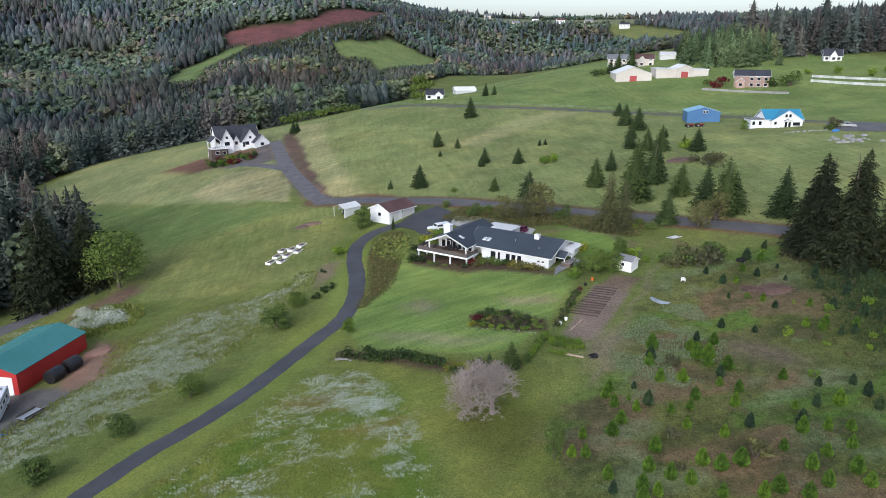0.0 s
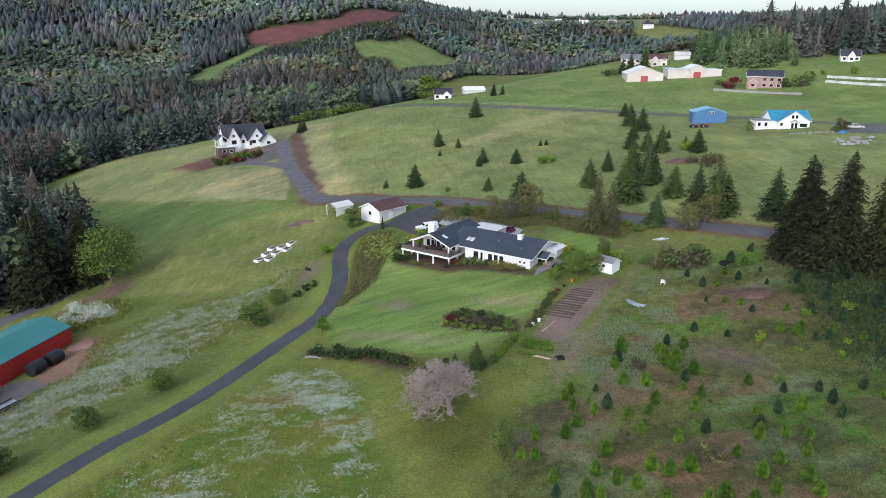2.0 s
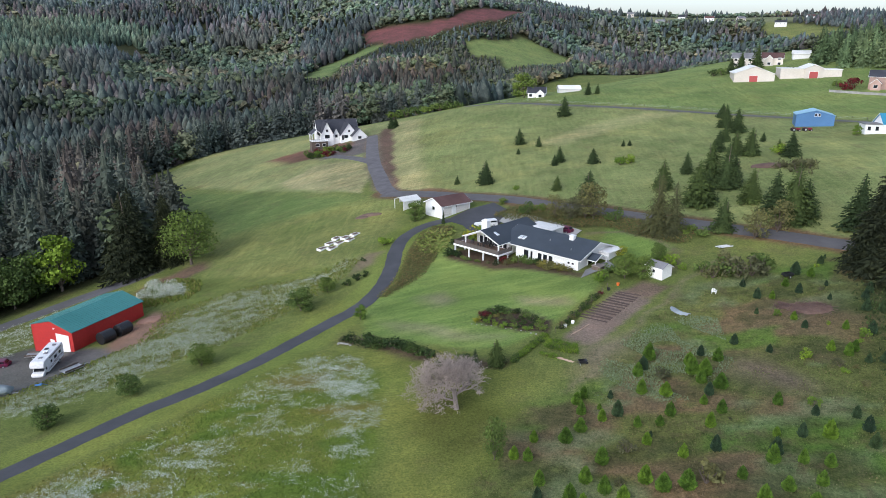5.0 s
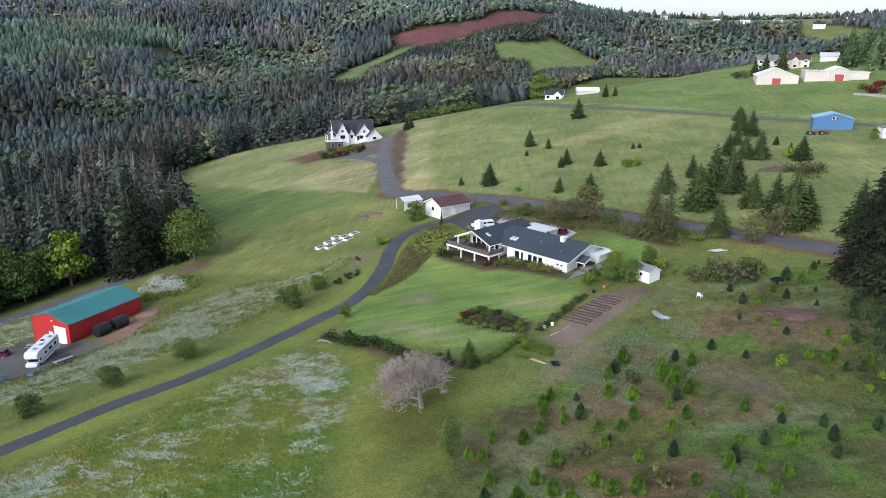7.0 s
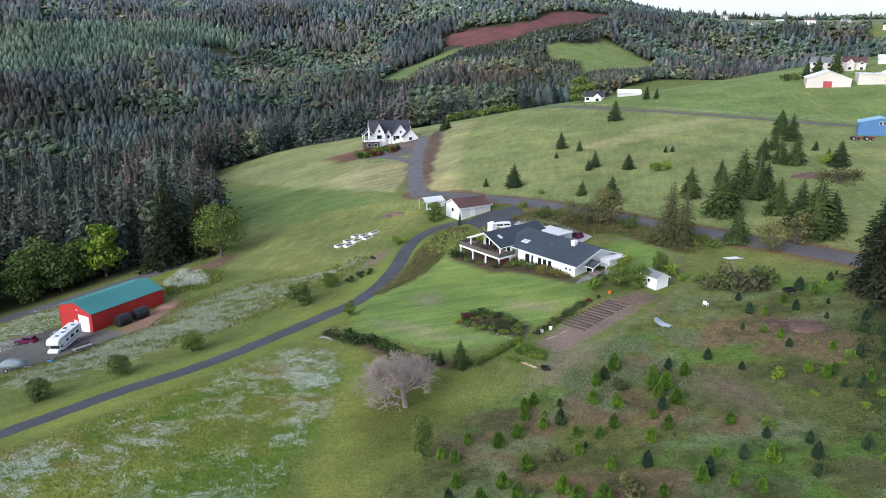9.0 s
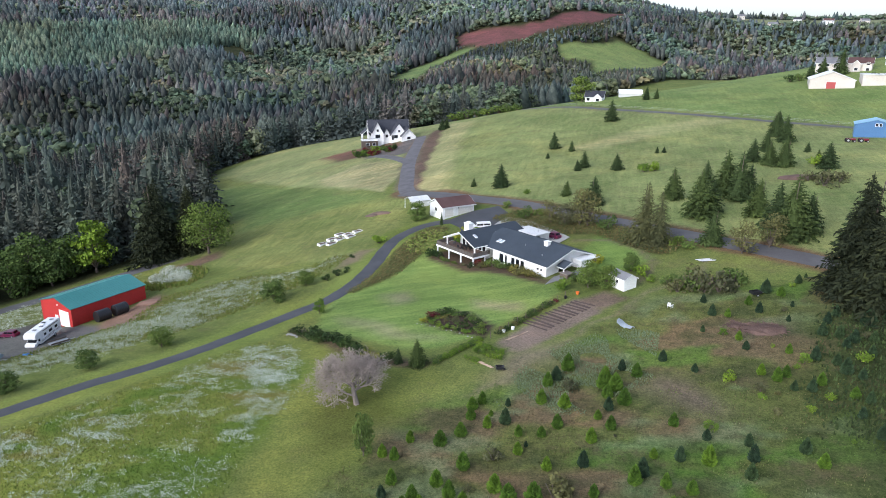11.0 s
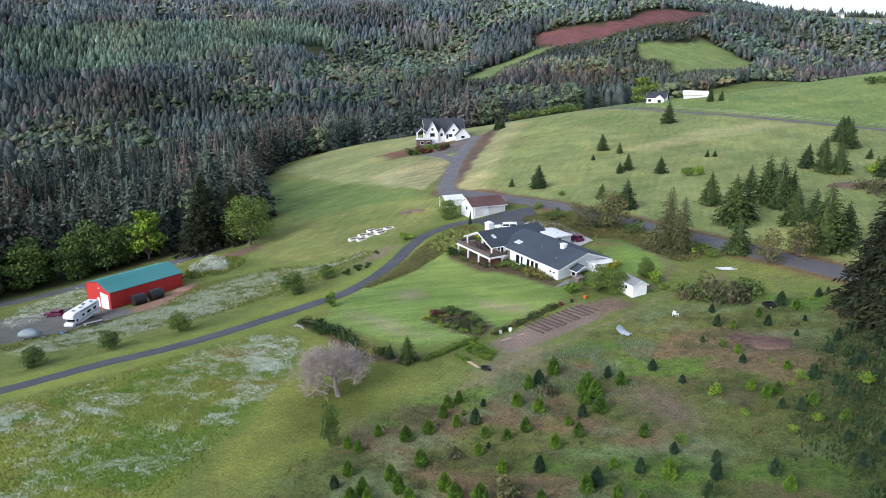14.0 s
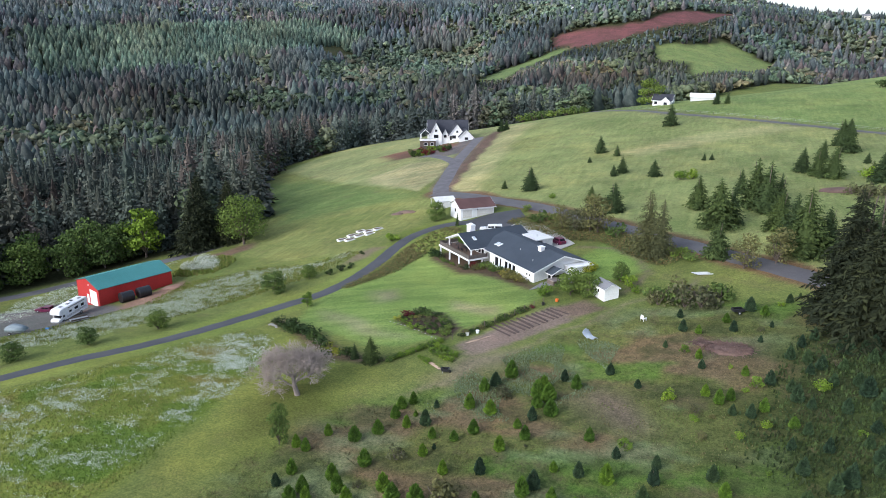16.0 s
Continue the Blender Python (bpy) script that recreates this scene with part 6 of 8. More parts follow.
def window(parent, x, y, z, w, h, turn=0, frame_mat=None, pane_mat=None, name="window"):
    """A window whose middle is at (x, y, z) on a wall that faces -y before the turn."""
    bm = boxes((-w / 2 - 0.09, -w / 2, -0.07, 0.02, -h / 2 - 0.09, h / 2 + 0.09), (w / 2, w / 2 + 0.09, -0.07, 0.02, -h / 2 - 0.09, h / 2 + 0.09),
               (-w / 2, w / 2, -0.07, 0.02, h / 2, h / 2 + 0.09), (-w / 2, w / 2, -0.10, 0.02, -h / 2 - 0.09, -h / 2))
    ob = part(name, bm, frame_mat or M_TRIM, parent)
    ob.matrix_basis = pose(x, y, z, 0, 0, turn)
    pane = part("pane", boxes((-w / 2, w / 2, -0.025, 0.0, -h / 2, h / 2)), pane_mat or M_GLASS, ob, "dark glass pane" if pane_mat is None else "")
    pane.location = (0, -0.008, 0)
    return ob


def door(parent, x, y, z, w, h, turn, material, ribs=0, name="door", label=""):
    dims = [(-w / 2, w / 2, -0.05, 0.02, 0, h), (-w / 2 - 0.1, -w / 2, -0.08, 0.02, 0, h + 0.1), (w / 2, w / 2 + 0.1, -0.08, 0.02, 0, h + 0.1), (-w / 2, w / 2, -0.08, 0.02, h, h + 0.1)]
    ob = part(name, boxes(dims[0]), material, parent, label)
    ob.matrix_basis = pose(x, y, z, 0, 0, turn)
    part("door_frame", boxes(*dims[1:]), M_TRIM, ob)
    for i in range(ribs):
        zz = h * (i + 1) / (ribs + 1)
        part("panel_joint", boxes((-w / 2 + 0.05, w / 2 - 0.05, -0.062, -0.051, zz - 0.02, zz + 0.02)), M_TRIM, ob)
    return ob


def main_house():
    h = thing("house", 22.5, 138.8, 3.4, -32, "long white ranch house with a blue-grey shingle roof and raised deck", "house")
    # long wing
    gable_walls(h, -16.0, 0.0, 0.0, 13.4, -2.6, 2.75, 5.0, "x", M_WHITE)
    r = gable_roof(h, -20.0, 0.3, -0.1, 13.5, 2.8, 5.05, "x", M_SLATE, 0.55, trim=M_TRIM)
    # front wing under its own gable
    gable_walls(h, -27.6, -18.2, 0.3, 12.0, -3.4, 3.0, 5.1, "y", M_WHITE)
    gable_roof(h, -27.9, -18.0, -3.5, 12.4, 3.05, 5.15, "y", M_SLATE, 0.5, trim=M_TRIM)
    part("wall", boxes((-18.2, -16.0, 3.2, 12.0, -3.4, 2.8)), M_WHITE, h)
    part("flat_roof", boxes((-21.4, -14.2, 11.0, 15.8, 3.75, 4.0), (-21.2, -14.4, 12.8, 15.6, -2.0, 3.75)), M_WHITEROOF, h, "white flat roof over the rear entry")
    # entry porch at the end wall
    gable_roof(h, 0.6, 2.4, 2.6, 6.4, 2.35, 3.2, "x", M_SLATE, 0.2, name="porch_roof", trim=M_TRIM)
    part("end_block", boxes((0.05, 2.5, 7.6, 12.4, -2.6, 2.9)), M_WHITE, h)
    part("flat_roof", boxes((-0.5, 2.8, 7.2, 12.8, 2.92, 3.12)), M_WHITEROOF, h, "white flat roof of the end block")
    for y in (2.3, 6.5):
        part("porch_post", boxes((2.5, 2.66, y - 0.08, y + 0.08, -0.3, 2.35)), M_TRIM, h)
    part("porch_floor", boxes((0.02, 3.4, 1.0, 6.98, -0.6, -0.02)), M_DECK, h, "brown decking")
    door(h, 0.02, 4.4, 0.0, 1.8, 2.1, 90, M_GLASS, name="glass_door", label="dark glazed double door")
    # windows along the front
    for x, w in ((-13.2, 1.25), (-11.75, 0.55), (-9.6, 1.0), (-8.2, 1.0), (-6.8, 1.0)):
        window(h, x, -0.01, 1.05, w, 1.9)
    part("bay_sill", boxes((-14.2, -11.2, -0.32, -0.10, -0.25, -0.02)), M_TRIM, h)
    for x in (-2.3, -1.3):
        window(h, x, -0.01, 1.55, 0.55, 0.4)
    for x in (-26.2, -24.9, -23.4, -21.9, -20.6, -19.3):
        window(h, x, 0.29, 1.75, 0.95, 1.6)
    for x in (-20.4, -19.2):
        window(h, x, 0.29, -0.75, 0.7, 0.8)
    for x in (-25.5, -23.5):
        window(h, x, 0.29, -0.9, 1.0, 1.2)
    window(h, -17.1, 3.19, 1.6, 0.9, 1.3)
    window(h, -17.1, 3.19, -0.8, 0.7, 1.4)
    for x, y in ((-4.0, 13.41), (-8.0, 13.41), (-12.0, 13.41)):
        window(h, x, y, 1.4, 1.2, 1.2, 180)
    # covered front of the gable: soffit, beam and posts
    for x0, x1 in ((-27.9, -22.95), (-18.0, -22.95)):
        bm = bmesh.new()
        prism(bm, [(x0, 2.70), (x0, 3.02), (x1, 5.12), (x1, 4.80)], "y", -3.62, -3.50)
        part("rake_board", bm, M_TRIM, h, "white rake board of the open gable")
    # dark glazing added so that the covered deck's interior looks shaded
    part("deck_shade_glazing", boxes((-25.4, -20.4, 0.27, 0.298, 0.92, 3.0)), M_GLASS, h, "dark glazed doors added for the shaded deck interior")
    for x in (-27.8, -18.2):
        part("deck_post", boxes((x - 0.13, x + 0.13, -3.5, -3.24, 0.9, 2.9)), M_TRIM, h, "white post")
    # deck
    deck = part("deck", boxes((-30.2, -17.2, -4.6, 0.28, 0.72, 0.90)), M_DECK, h, "brown raised deck with white edge")
    part("fascia", boxes((-30.3, -17.1, -4.72, -4.603, 0.55, 0.93), (-30.32, -30.203, -4.6, 0.28, 0.55, 0.93), (-17.197, -17.08, -4.6, 0.28, 0.55, 0.93)), M_TRIM, deck, "white deck edge")
    for x in (-30.0, -25.8, -21.6, -17.4):
        part("deck_leg", boxes((x - 0.14, x + 0.14, -4.55, -4.27, -3.5, 0.72)), M_TRIM, deck, "white deck leg")
    for x in (-30.0, -17.4):
        part("deck_leg", boxes((x - 0.12, x + 0.12, -1.2, -0.96, -3.5, 0.72)), M_TRIM, deck, "white deck leg")
    rail = part("railing", boxes((-30.2, -17.2, -4.60, -4.50, 1.78, 1.86), (-30.2, -30.1, -4.5, 0.2, 1.78, 1.86), (-17.3, -17.2, -4.5, 0.2, 1.78, 1.86)), M_DARKWOOD, deck, "dark railing")
    for i in range(14):
        x = -30.15 + 12.9 * i / 13
        part("baluster", boxes((x - 0.04, x + 0.04, -4.59, -4.51, 0.9, 1.78)), M_DARKWOOD, rail)
    for i in range(1, 5):
        for x in (-30.15, -17.25):
            part("baluster", boxes((x - 0.04, x + 0.04, -4.5 + 1.1 * i - 0.04, -4.5 + 1.1 * i + 0.04, 0.9, 1.78)), M_DARKWOOD, rail)
    part("infill", boxes((-30.1, -17.3, -4.56, -4.545, 1.0, 1.70), (-30.16, -30.145, -4.5, 0.2, 1.0, 1.70), (-17.255, -17.24, -4.5, 0.2, 1.0, 1.70)), M_RAILGLASS, rail, "smoked railing infill")
    # roof fittings
    part("chimney", boxes((-26.2, -24.6, 0.2, 1.5, 3.2, 6.0), (-26.3, -24.5, 0.1, 1.6, 6.0, 6.15), (-25.8, -25.0, 0.55, 1.15, 6.15, 6.45)), M_TRIM, h, "white boxed chimney")
    part("cupola", boxes((-5.8, -4.8, 5.1, 6.1, 4.3, 5.6), (-5.9, -4.7, 5.0, 6.2, 5.6, 5.72)), M_TRIM, h, "white boxed roof vent")
    for x, y, z, tilt, turn in ((-20.6, -1.2, 4.36, 23, 90), (-16.5, 2.2, 3.79, 18.3, 0), (-15.5, 2.2, 3.79, 18.3, 0)):
        s = part("skylight", boxes((-0.35, 0.35, -0.6, 0.6, -0.02, 0.10)), M_TRIM, h)
        s.matrix_basis = pose(x, y, z, 0, 0, turn) @ pose(0, 0, 0, tilt, 0, 0)
        part("pane", boxes((-0.29, 0.29, -0.53, 0.53, 0.101, 0.115)), M_PALEGLASS, s, "pale glass pane")
    for x, y in ((-9.5, 3.4), (-3.2, 2.0), (-11.5, 9.0)):
        bm = bmesh.new()
        tube(bm, (x, y, 2.8 + y * 0.33), (x, y, 3.35 + y * 0.33), 0.07, 0.07)
        part("vent_pipe", bm, M_METAL, h)
    return h


M_RAILGLASS = surface("smoked_infill", (0.10, 0.085, 0.08), (0.14, 0.12, 0.115), 1.0, 0.4, relief=0)
M_PALEGLASS = glazing("pale_skylight_glass", (0.42, 0.46, 0.50), 0.15)
main_house()


def garage():
    g = thing("garage", -13.9, 177.2, 3.55, 50, "white detached garage with a brown shingle roof", "garage")
    gable_walls(g, 0, 9.8, 0, 7.2, -1.2, 2.75, 4.35, "x", M_WHITE)
    gable_roof(g, 0, 9.8, 0, 7.2, 2.8, 4.4, "x", M_BROWNROOF, 0.45, trim=M_TRIM)
    door(g, 1.95, -0.01, 0.05, 2.6, 2.15, 0, M_DOOR, 3, "garage_door", "cream single garage door")
    door(g, 4.0, -0.01, 0.05, 0.9, 2.05, 0, M_TRIM, 0, "side_door")
    door(g, 7.1, -0.01, 0.05, 4.6, 2.15, 0, M_DOOR, 3, "garage_door", "cream double garage door")
    window(g, -0.01, 3.6, 1.6, 1.0, 0.9, -90)
    part("lamp", boxes((4.75, 4.95, -0.2, -0.02, 2.0, 2.3)), M_BLACK, g)


garage()


def carport():
    c = thing("carport", -30.6, 190.2, gz(-28.5, 190.0), -41, "white metal carport with closed sides and open front", "carport")
    gable_roof(c, 0, 4.6, 0, 6.0, 2.5, 3.4, "y", M_WHITEROOF, 0.2, 0.07)
    part("side_panel", boxes((4.52, 4.6, 0.0, 6.0, -0.4, 2.5)), M_WHITEROOF, c)
    part("back_panel", boxes((0.0, 4.6, 5.92, 6.0, -0.4, 2.5)), M_WHITEROOF, c)
    part("side_panel", boxes((0.0, 0.06, 1.6, 5.9, 1.3, 2.5)), M_WHITEROOF, c)
    for x, y in ((0.06, 0.06), (4.46, 0.06), (0.06, 3.0)):
        part("post", boxes((x - 0.06, x + 0.06, y - 0.06, y + 0.06, -0.4, 2.5)), M_TRIM, c)
    m = thing("ride_on_mower", *(c.matrix_basis @ Vector((2.1, 2.6, 0.0))), 40, "dark ride-on mower parked under the carport", "mower")
    part("body", boxes((-0.4, 0.4, -0.9, 0.5, 0.3, 0.75), (-0.3, 0.3, 0.5, 1.0, 0.35, 0.95)), M_BLACK, m)
    part("seat", boxes((-0.25, 0.25, -0.5, 0.0, 0.76, 0.9), (-0.25, 0.25, -0.6, -0.5, 0.76, 1.2)), M_RUBBER, m)
    for x in (-0.5, 0.5):
        for y in (-0.6, 0.75):
            bm = bmesh.new()
            tube(bm, (x - 0.1, y, 0.28), (x + 0.1, y, 0.28), 0.28, 0.28, 12)
            part("wheel", bm, M_RUBBER, m)


carport()


def red_barn():
    b = thing("barn", -87.6, 114.4, -12.4, -10.5, "red metal barn with a teal roof and a white door", "barn")
    W, L, E, R = 11.4, 18.6, 4.6, 6.2
    gable_walls(b, 0, W, 0, L, -1.6, E, R, "y", M_RED)
    gable_roof(b, 0, W, 0, L, E + 0.03, R + 0.03, "y", M_TEAL, 0.25, 0.1)
    for i in range(31):
        y = -0.2 + (L + 0.4) * i / 30
        for s in (-1, 1):
            bm = bmesh.new()
            k = (R - E) / (W / 2)
            x0 = W / 2 + s * 0.05
            x1 = W / 2 + s * (W / 2 + 0.24)
            prism(bm, [(x0, R + 0.13), (x1, E + 0.13 - 0.24 * k), (x1, E + 0.16 - 0.24 * k), (x0, R + 0.16)], "y", y - 0.02, y + 0.02)
            part("roof_rib", bm, M_TEAL, b)
    door(b, 8.6, -0.01, -0.1, 3.4, 3.7, 0, M_TRIM, 4, "roller_door", "white roller door")
    door(b, 5.6, -0.01, -0.1, 0.95, 2.1, 0, M_TRIM, 0, "side_door")
    for x in (0, W):
        part("corner_trim", boxes((x - 0.07, x + 0.07, -0.04, 0.1, -1.6, E)), M_RED, b)
    part("lamp", boxes((6.4, 6.7, -0.25, -0.02, 4.6, 4.8)), M_TRIM, b)


red_barn()


def hill_house():
    h = thing("house", -99.5, 303.5, 3.1, 33, "white hilltop house with many steep charcoal gables", "house")
    gable_walls(h, 2.0, 21.0, 4.0, 14.0, -6.0, 2.6, 8.4, "x", M_WHITE)
    gable_roof(h, 2.0, 21.0, 4.0, 14.0, 2.65, 8.45, "x", M_CHAR, 0.5, trim=M_TRIM)
    for x0, x1, y0, e, r in ((2.6, 8.4, 1.0, 2.4, 7.9), (8.6, 11.4, 2.2, 2.2, 4.7), (11.6, 19.4, -0.6, 2.2, 7.3), (16.2, 22.8, -4.6, 1.9, 5.3)):
        gable_walls(h, x0, x1, y0, 9.0, -6.0, e, r, "y", M_WHITE)
        gable_roof(h, x0, x1, y0, 9.0, e + 0.05, r + 0.05, "y", M_CHAR, 0.4, trim=M_TRIM)
    # open porch and balcony on the valley side
    gable_roof(h, -1.8, 2.6, 0.4, 6.0, 2.9, 4.9, "y", M_CHAR, 0.35, name="porch_roof", trim=M_TRIM)
    for x, y in ((-1.7, 0.5), (2.4, 0.5), (-1.7, 5.8)):
        part("porch_post", boxes((x - 0.15, x + 0.15, y - 0.15, y + 0.15, -5.6, 2.95)), M_TRIM, h)
    part("balcony", boxes((-2.4, 5.4, -1.6, 4.0, -0.2, 0.0)), M_WHITE, h)
    # dark block added to stand for the shade beneath the balcony
    part("balcony_wall", boxes((-2.2, 5.2, -1.0, 4.0, -6.0, -0.2)), M_DARKWOOD, h, "dark block in place of the shade below the balcony")
    rail = part("railing", boxes((-2.4, 5.4, -1.6, -1.52, 0.95, 1.02), (-2.4, -2.32, -1.5, 4.0, 0.95, 1.02)), M_BLACK, h, "black railing")
    for i in range(9):
        part("baluster", boxes((-2.4 + 0.96 * i, -2.34 + 0.96 * i, -1.59, -1.53, 0.0, 0.95)), M_BLACK, rail)
    for x, y, z, w, hh in ((5.5, 0.99, 1.6, 2.2, 1.6), (5.5, 0.99, 4.3, 1.0, 1.1), (10.0, 2.19, 1.5, 1.2, 1.4), (14.0, -0.61, 1.5, 1.8, 1.5), (15.5, -0.61, 4.0, 0.9, 1.0), (19.5, -4.61, 1.3, 1.6, 1.2),
                            (0.4, -1.41, -1.8, 1.6, 1.2), (3.4, -1.41, -1.8, 1.4, 1.2)):
        window(h, x, y, z, w, hh)
    door(h, 12.5, -0.61, 0.0, 1.0, 2.1, 0, M_BLACK)
    for y in (-0.6, 4.0, 7.0):
        window(h, 22.81 if y < 5 else 21.01, y if y != 7.0 else 10.5, 1.3, 1.2, 1.1, 90)


hill_house()


def shed():
    s = thing("shed", 38.3, 132.9, 5.0, 48, "small white garden shed with a grey shingle roof", "shed")
    gable_walls(s, 0, 3.0, 0, 3.8, -0.5, 2.15, 2.95, "y", M_WHITE)
    gable_roof(s, 0, 3.0, 0, 3.8, 2.18, 2.98, "y", M_GREYROOF, 0.22, 0.1, trim=M_TRIM)
    window(s, -0.01, 1.9, 1.35, 0.6, 0.6, -90)
    door(s, 1.5, 3.81, -0.1, 0.9, 1.9, 180, M_TRIM)
    part("plinth", boxes((-0.06, 3.06, -0.06, 3.86, -0.6, -0.05)), M_CONCRETE, s)


shed()


def blue_shed():
    b = thing("barn", 96.6, 277.0, 18.6, -8, "blue metal shed with a pale blue roof", "barn")
    gable_walls(b, 0, 12.5, 0, 9.0, -1.0, 4.2, 5.9, "y", M_BLUE)
    gable_roof(b, 0, 12.5, 0, 9.0, 4.24, 5.94, "y", M_BLUEROOF, 0.3, 0.14)
    window(b, 6.3, -0.01, 4.3, 0.7, 0.9)
    window(b, 7.4, -0.01, 4.3, 0.7, 0.9)
    door(b, 12.51, 2.6, 0.2, 1.4, 2.4, 90, M_TRIM)
    door(b, 12.51, 6.0, 0.0, 2.6, 3.0, 90, M_TRIM, 3, "roller_door", "white roller door")


blue_shed()


def blue_roof_house():
    h = thing("house", 117.2, 252.0, 19.7, 2, "white cottage with a bright blue metal roof", "house")
    gable_walls(h, 0, 13.6, 1.6, 9.6, -1.2, 3.0, 6.0, "x", M_WHITE)
    gable_roof(h, 0, 13.6, 1.6, 9.6, 3.05, 6.05, "x", M_CYANROOF, 0.45, trim=M_TRIM)
    gable_walls(h, 1.6, 12.8, 0, 6.0, -1.2, 2.6, 6.1, "y", M_WHITE)
    gable_roof(h, 1.6, 12.8, 0, 6.0, 2.65, 6.15, "y", M_CYANROOF, 0.35, trim=M_TRIM)
    part("side_wing", boxes((-5.2, 0, 2.4, 7.6, -1.2, 2.7)), M_WHITE, h)
    part("flat_roof", boxes((-5.5, 0.1, 2.1, 7.9, 2.7, 3.0)), M_GREYROOF, h, "grey low roof")
    for x, z, w, hh in ((6.5, 4.3, 0.9, 1.1), (7.9, 4.3, 0.9, 1.1), (10.6, 1.4, 2.6, 1.2), (2.8, 1.7, 0.9, 1.0)):
        window(h, x, -0.01, z, w, hh)
    door(h, 6.7, -0.01, 0.0, 0.9, 2.1, 0, M_GLASS)
    door(h, 8.0, -0.01, 0.0, 0.9, 2.1, 0, M_GLASS)
    gable_roof(h, 5.8, 8.8, -1.0, 0.0, 2.5, 3.2, "y", M_GREYROOF, 0.2, name="porch_roof", trim=M_TRIM)
    for x in (-4.0, -1.6):
        window(h, x, 2.39, 1.4, 1.0, 1.3)
    part("terrace", boxes((1.5, 13.0, -3.4, -0.02, -1.2, -0.15)), M_DARKWOOD, h, "dark red timber terrace")
    for i in range(8):
        part("terrace_post", boxes((1.5 + 1.63 * i, 1.6 + 1.63 * i, -3.4, -3.3, -0.15, 0.8)), M_DARKWOOD, h)


blue_roof_house()


def far_barn(x, y, turn, w, l, e, r, label, wing):
    z = gz(x, y)
    b = thing("barn", x, y, z, turn, label, "barn", "far farm buildings")
    gable_walls(b, 0, w, 0, l, -2.5, e, r, "y", M_CREAM)
    gable_roof(b, 0, w, 0, l, e + 0.05, r + 0.05, "y", M_WHITEROOF, 0.4, 0.2)
    if wing:
        part("side_wing", boxes((w, w + 8.5, 1.0, l - 1, -2.5, e - 0.6)), M_CREAM, b)
        part("side_wing", boxes((-11.0, 0, 1.0, l - 1, -2.5, e - 0.4)), M_CREAM, b)
        part("flat_roof", boxes((w, w + 8.8, 0.7, l - 0.7, e - 0.6, e - 0.3)), M_WHITEROOF, b)
        part("flat_roof", boxes((-11.2, 0, 0.7, l - 0.7, e - 0.4, e - 0.1)), M_WHITEROOF, b)
    door(b, w * 0.48, -0.01, -0.5, 3.9, 3.9, 0, M_BARNDOOR, 0, "barn_door", "dull red sliding door")
    door(b, w - 0.0 + 0.01, 2.2, -0.5, 1.2, 2.4, 90, M_BARNDOOR)


far_barn(94.0, 386.5, -4, 19.0, 20.0, 4.4, 8.0, "long cream barn with a red sliding door and white roof", False)
far_barn(127.5, 388.5, -4, 8.5, 16.0, 5.0, 6.8, "cream barn with low side wings and a red door", True)


def plain_house(x, y, turn, w, l, e, r, wall, roof, label, rows, lift=0.0, group="far houses", cols=3, wing=None):
    h = thing("house", x, y, gz(x, y) + lift, turn, label, "house", group)
    gable_walls(h, 0, w, 0, l, -4, e, r, "x", wall)
    gable_roof(h, 0, w, 0, l, e + 0.05, r + 0.05, "x", roof, 0.5, trim=M_TRIM)
    if wing:
        a, b, f, e2, r2 = wing
        gable_walls(h, a, b, -f, l / 2, -4, e2, r2, "y", wall)
        gable_roof(h, a, b, -f, l / 2, e2 + 0.05, r2 + 0.05, "y", roof, 0.4, trim=M_TRIM)
        window(h, (a + b) / 2, -f - 0.01, 1.5, 1.6, 1.3)
    for k in range(rows):
        for i in range(cols):
            xx = w * (i + 0.5) / cols
            if wing and wing[0] - 0.8 < xx < wing[1] + 0.8:
                continue
            window(h, xx, -0.01, 1.5 + 2.8 * k, 1.5, 1.3)
    window(h, w + 0.01, l / 2, 1.5, 1.2, 1.2, 90)
    window(h, -0.01, l / 2, 1.5, 1.2, 1.2, -90)
    return h


plain_house(146.5, 357.5, -22, 16.0, 9.0, 5.8, 8.4, M_BRICK, M_CHAR, "two-storey pinkish brick house with a dark roof", 2, cols=5, wing=(1.0, 5.0, 2.0, 3.0, 4.8))
plain_house(-8.6, 368.6, 2, 9.0, 8.0, 2.8, 5.4, M_WHITE, M_CHAR, "small white farmhouse with a dark grey roof", 1, wing=(4.4, 8.4, 2.6, 2.6, 4.4))
plain_house(7.0, 381.0, 12, 11.0, 7.0, 2.2, 3.7, M_WHITEROOF, M_WHITEROOF, "long white outbuilding beside the farmhouse", 0, cols=2)
plain_house(103.0, 446.0, -10, 15.0, 10.0, 5.2, 8.0, M_CREAM, M_GREYROOF, "large pale house with dark red roofs on the hilltop", 2, cols=4)
plain_house(117.0, 437.0, -14, 11.0, 8.0, 4.6, 7.2, M_CREAM, M_BROWNROOF, "pale house with a dull red roof on the hilltop", 2, cols=3, wing=(2.0, 6.0, 2.0, 4.0, 6.0))
plain_house(211.0, 398.0, -20, 9.0, 7.5, 3.0, 6.4, M_WHITE, M_CHAR, "white cottage with a dark roof before tall firs", 1, wing=(3.0, 6.5, 1.5, 2.8, 5.6))
plain_house(137.0, 452.0, -10, 9.0, 8.0, 3.4, 5.0, M_WHITEROOF, M_WHITEROOF, "white shed on the hilltop", 0, cols=2)
plain_house(154.0, 376.0, -12, 8.0, 5.0, 2.6, 3.6, M_WHITEROOF, M_WHITEROOF, "white shed behind the brick house", 0, cols=1)


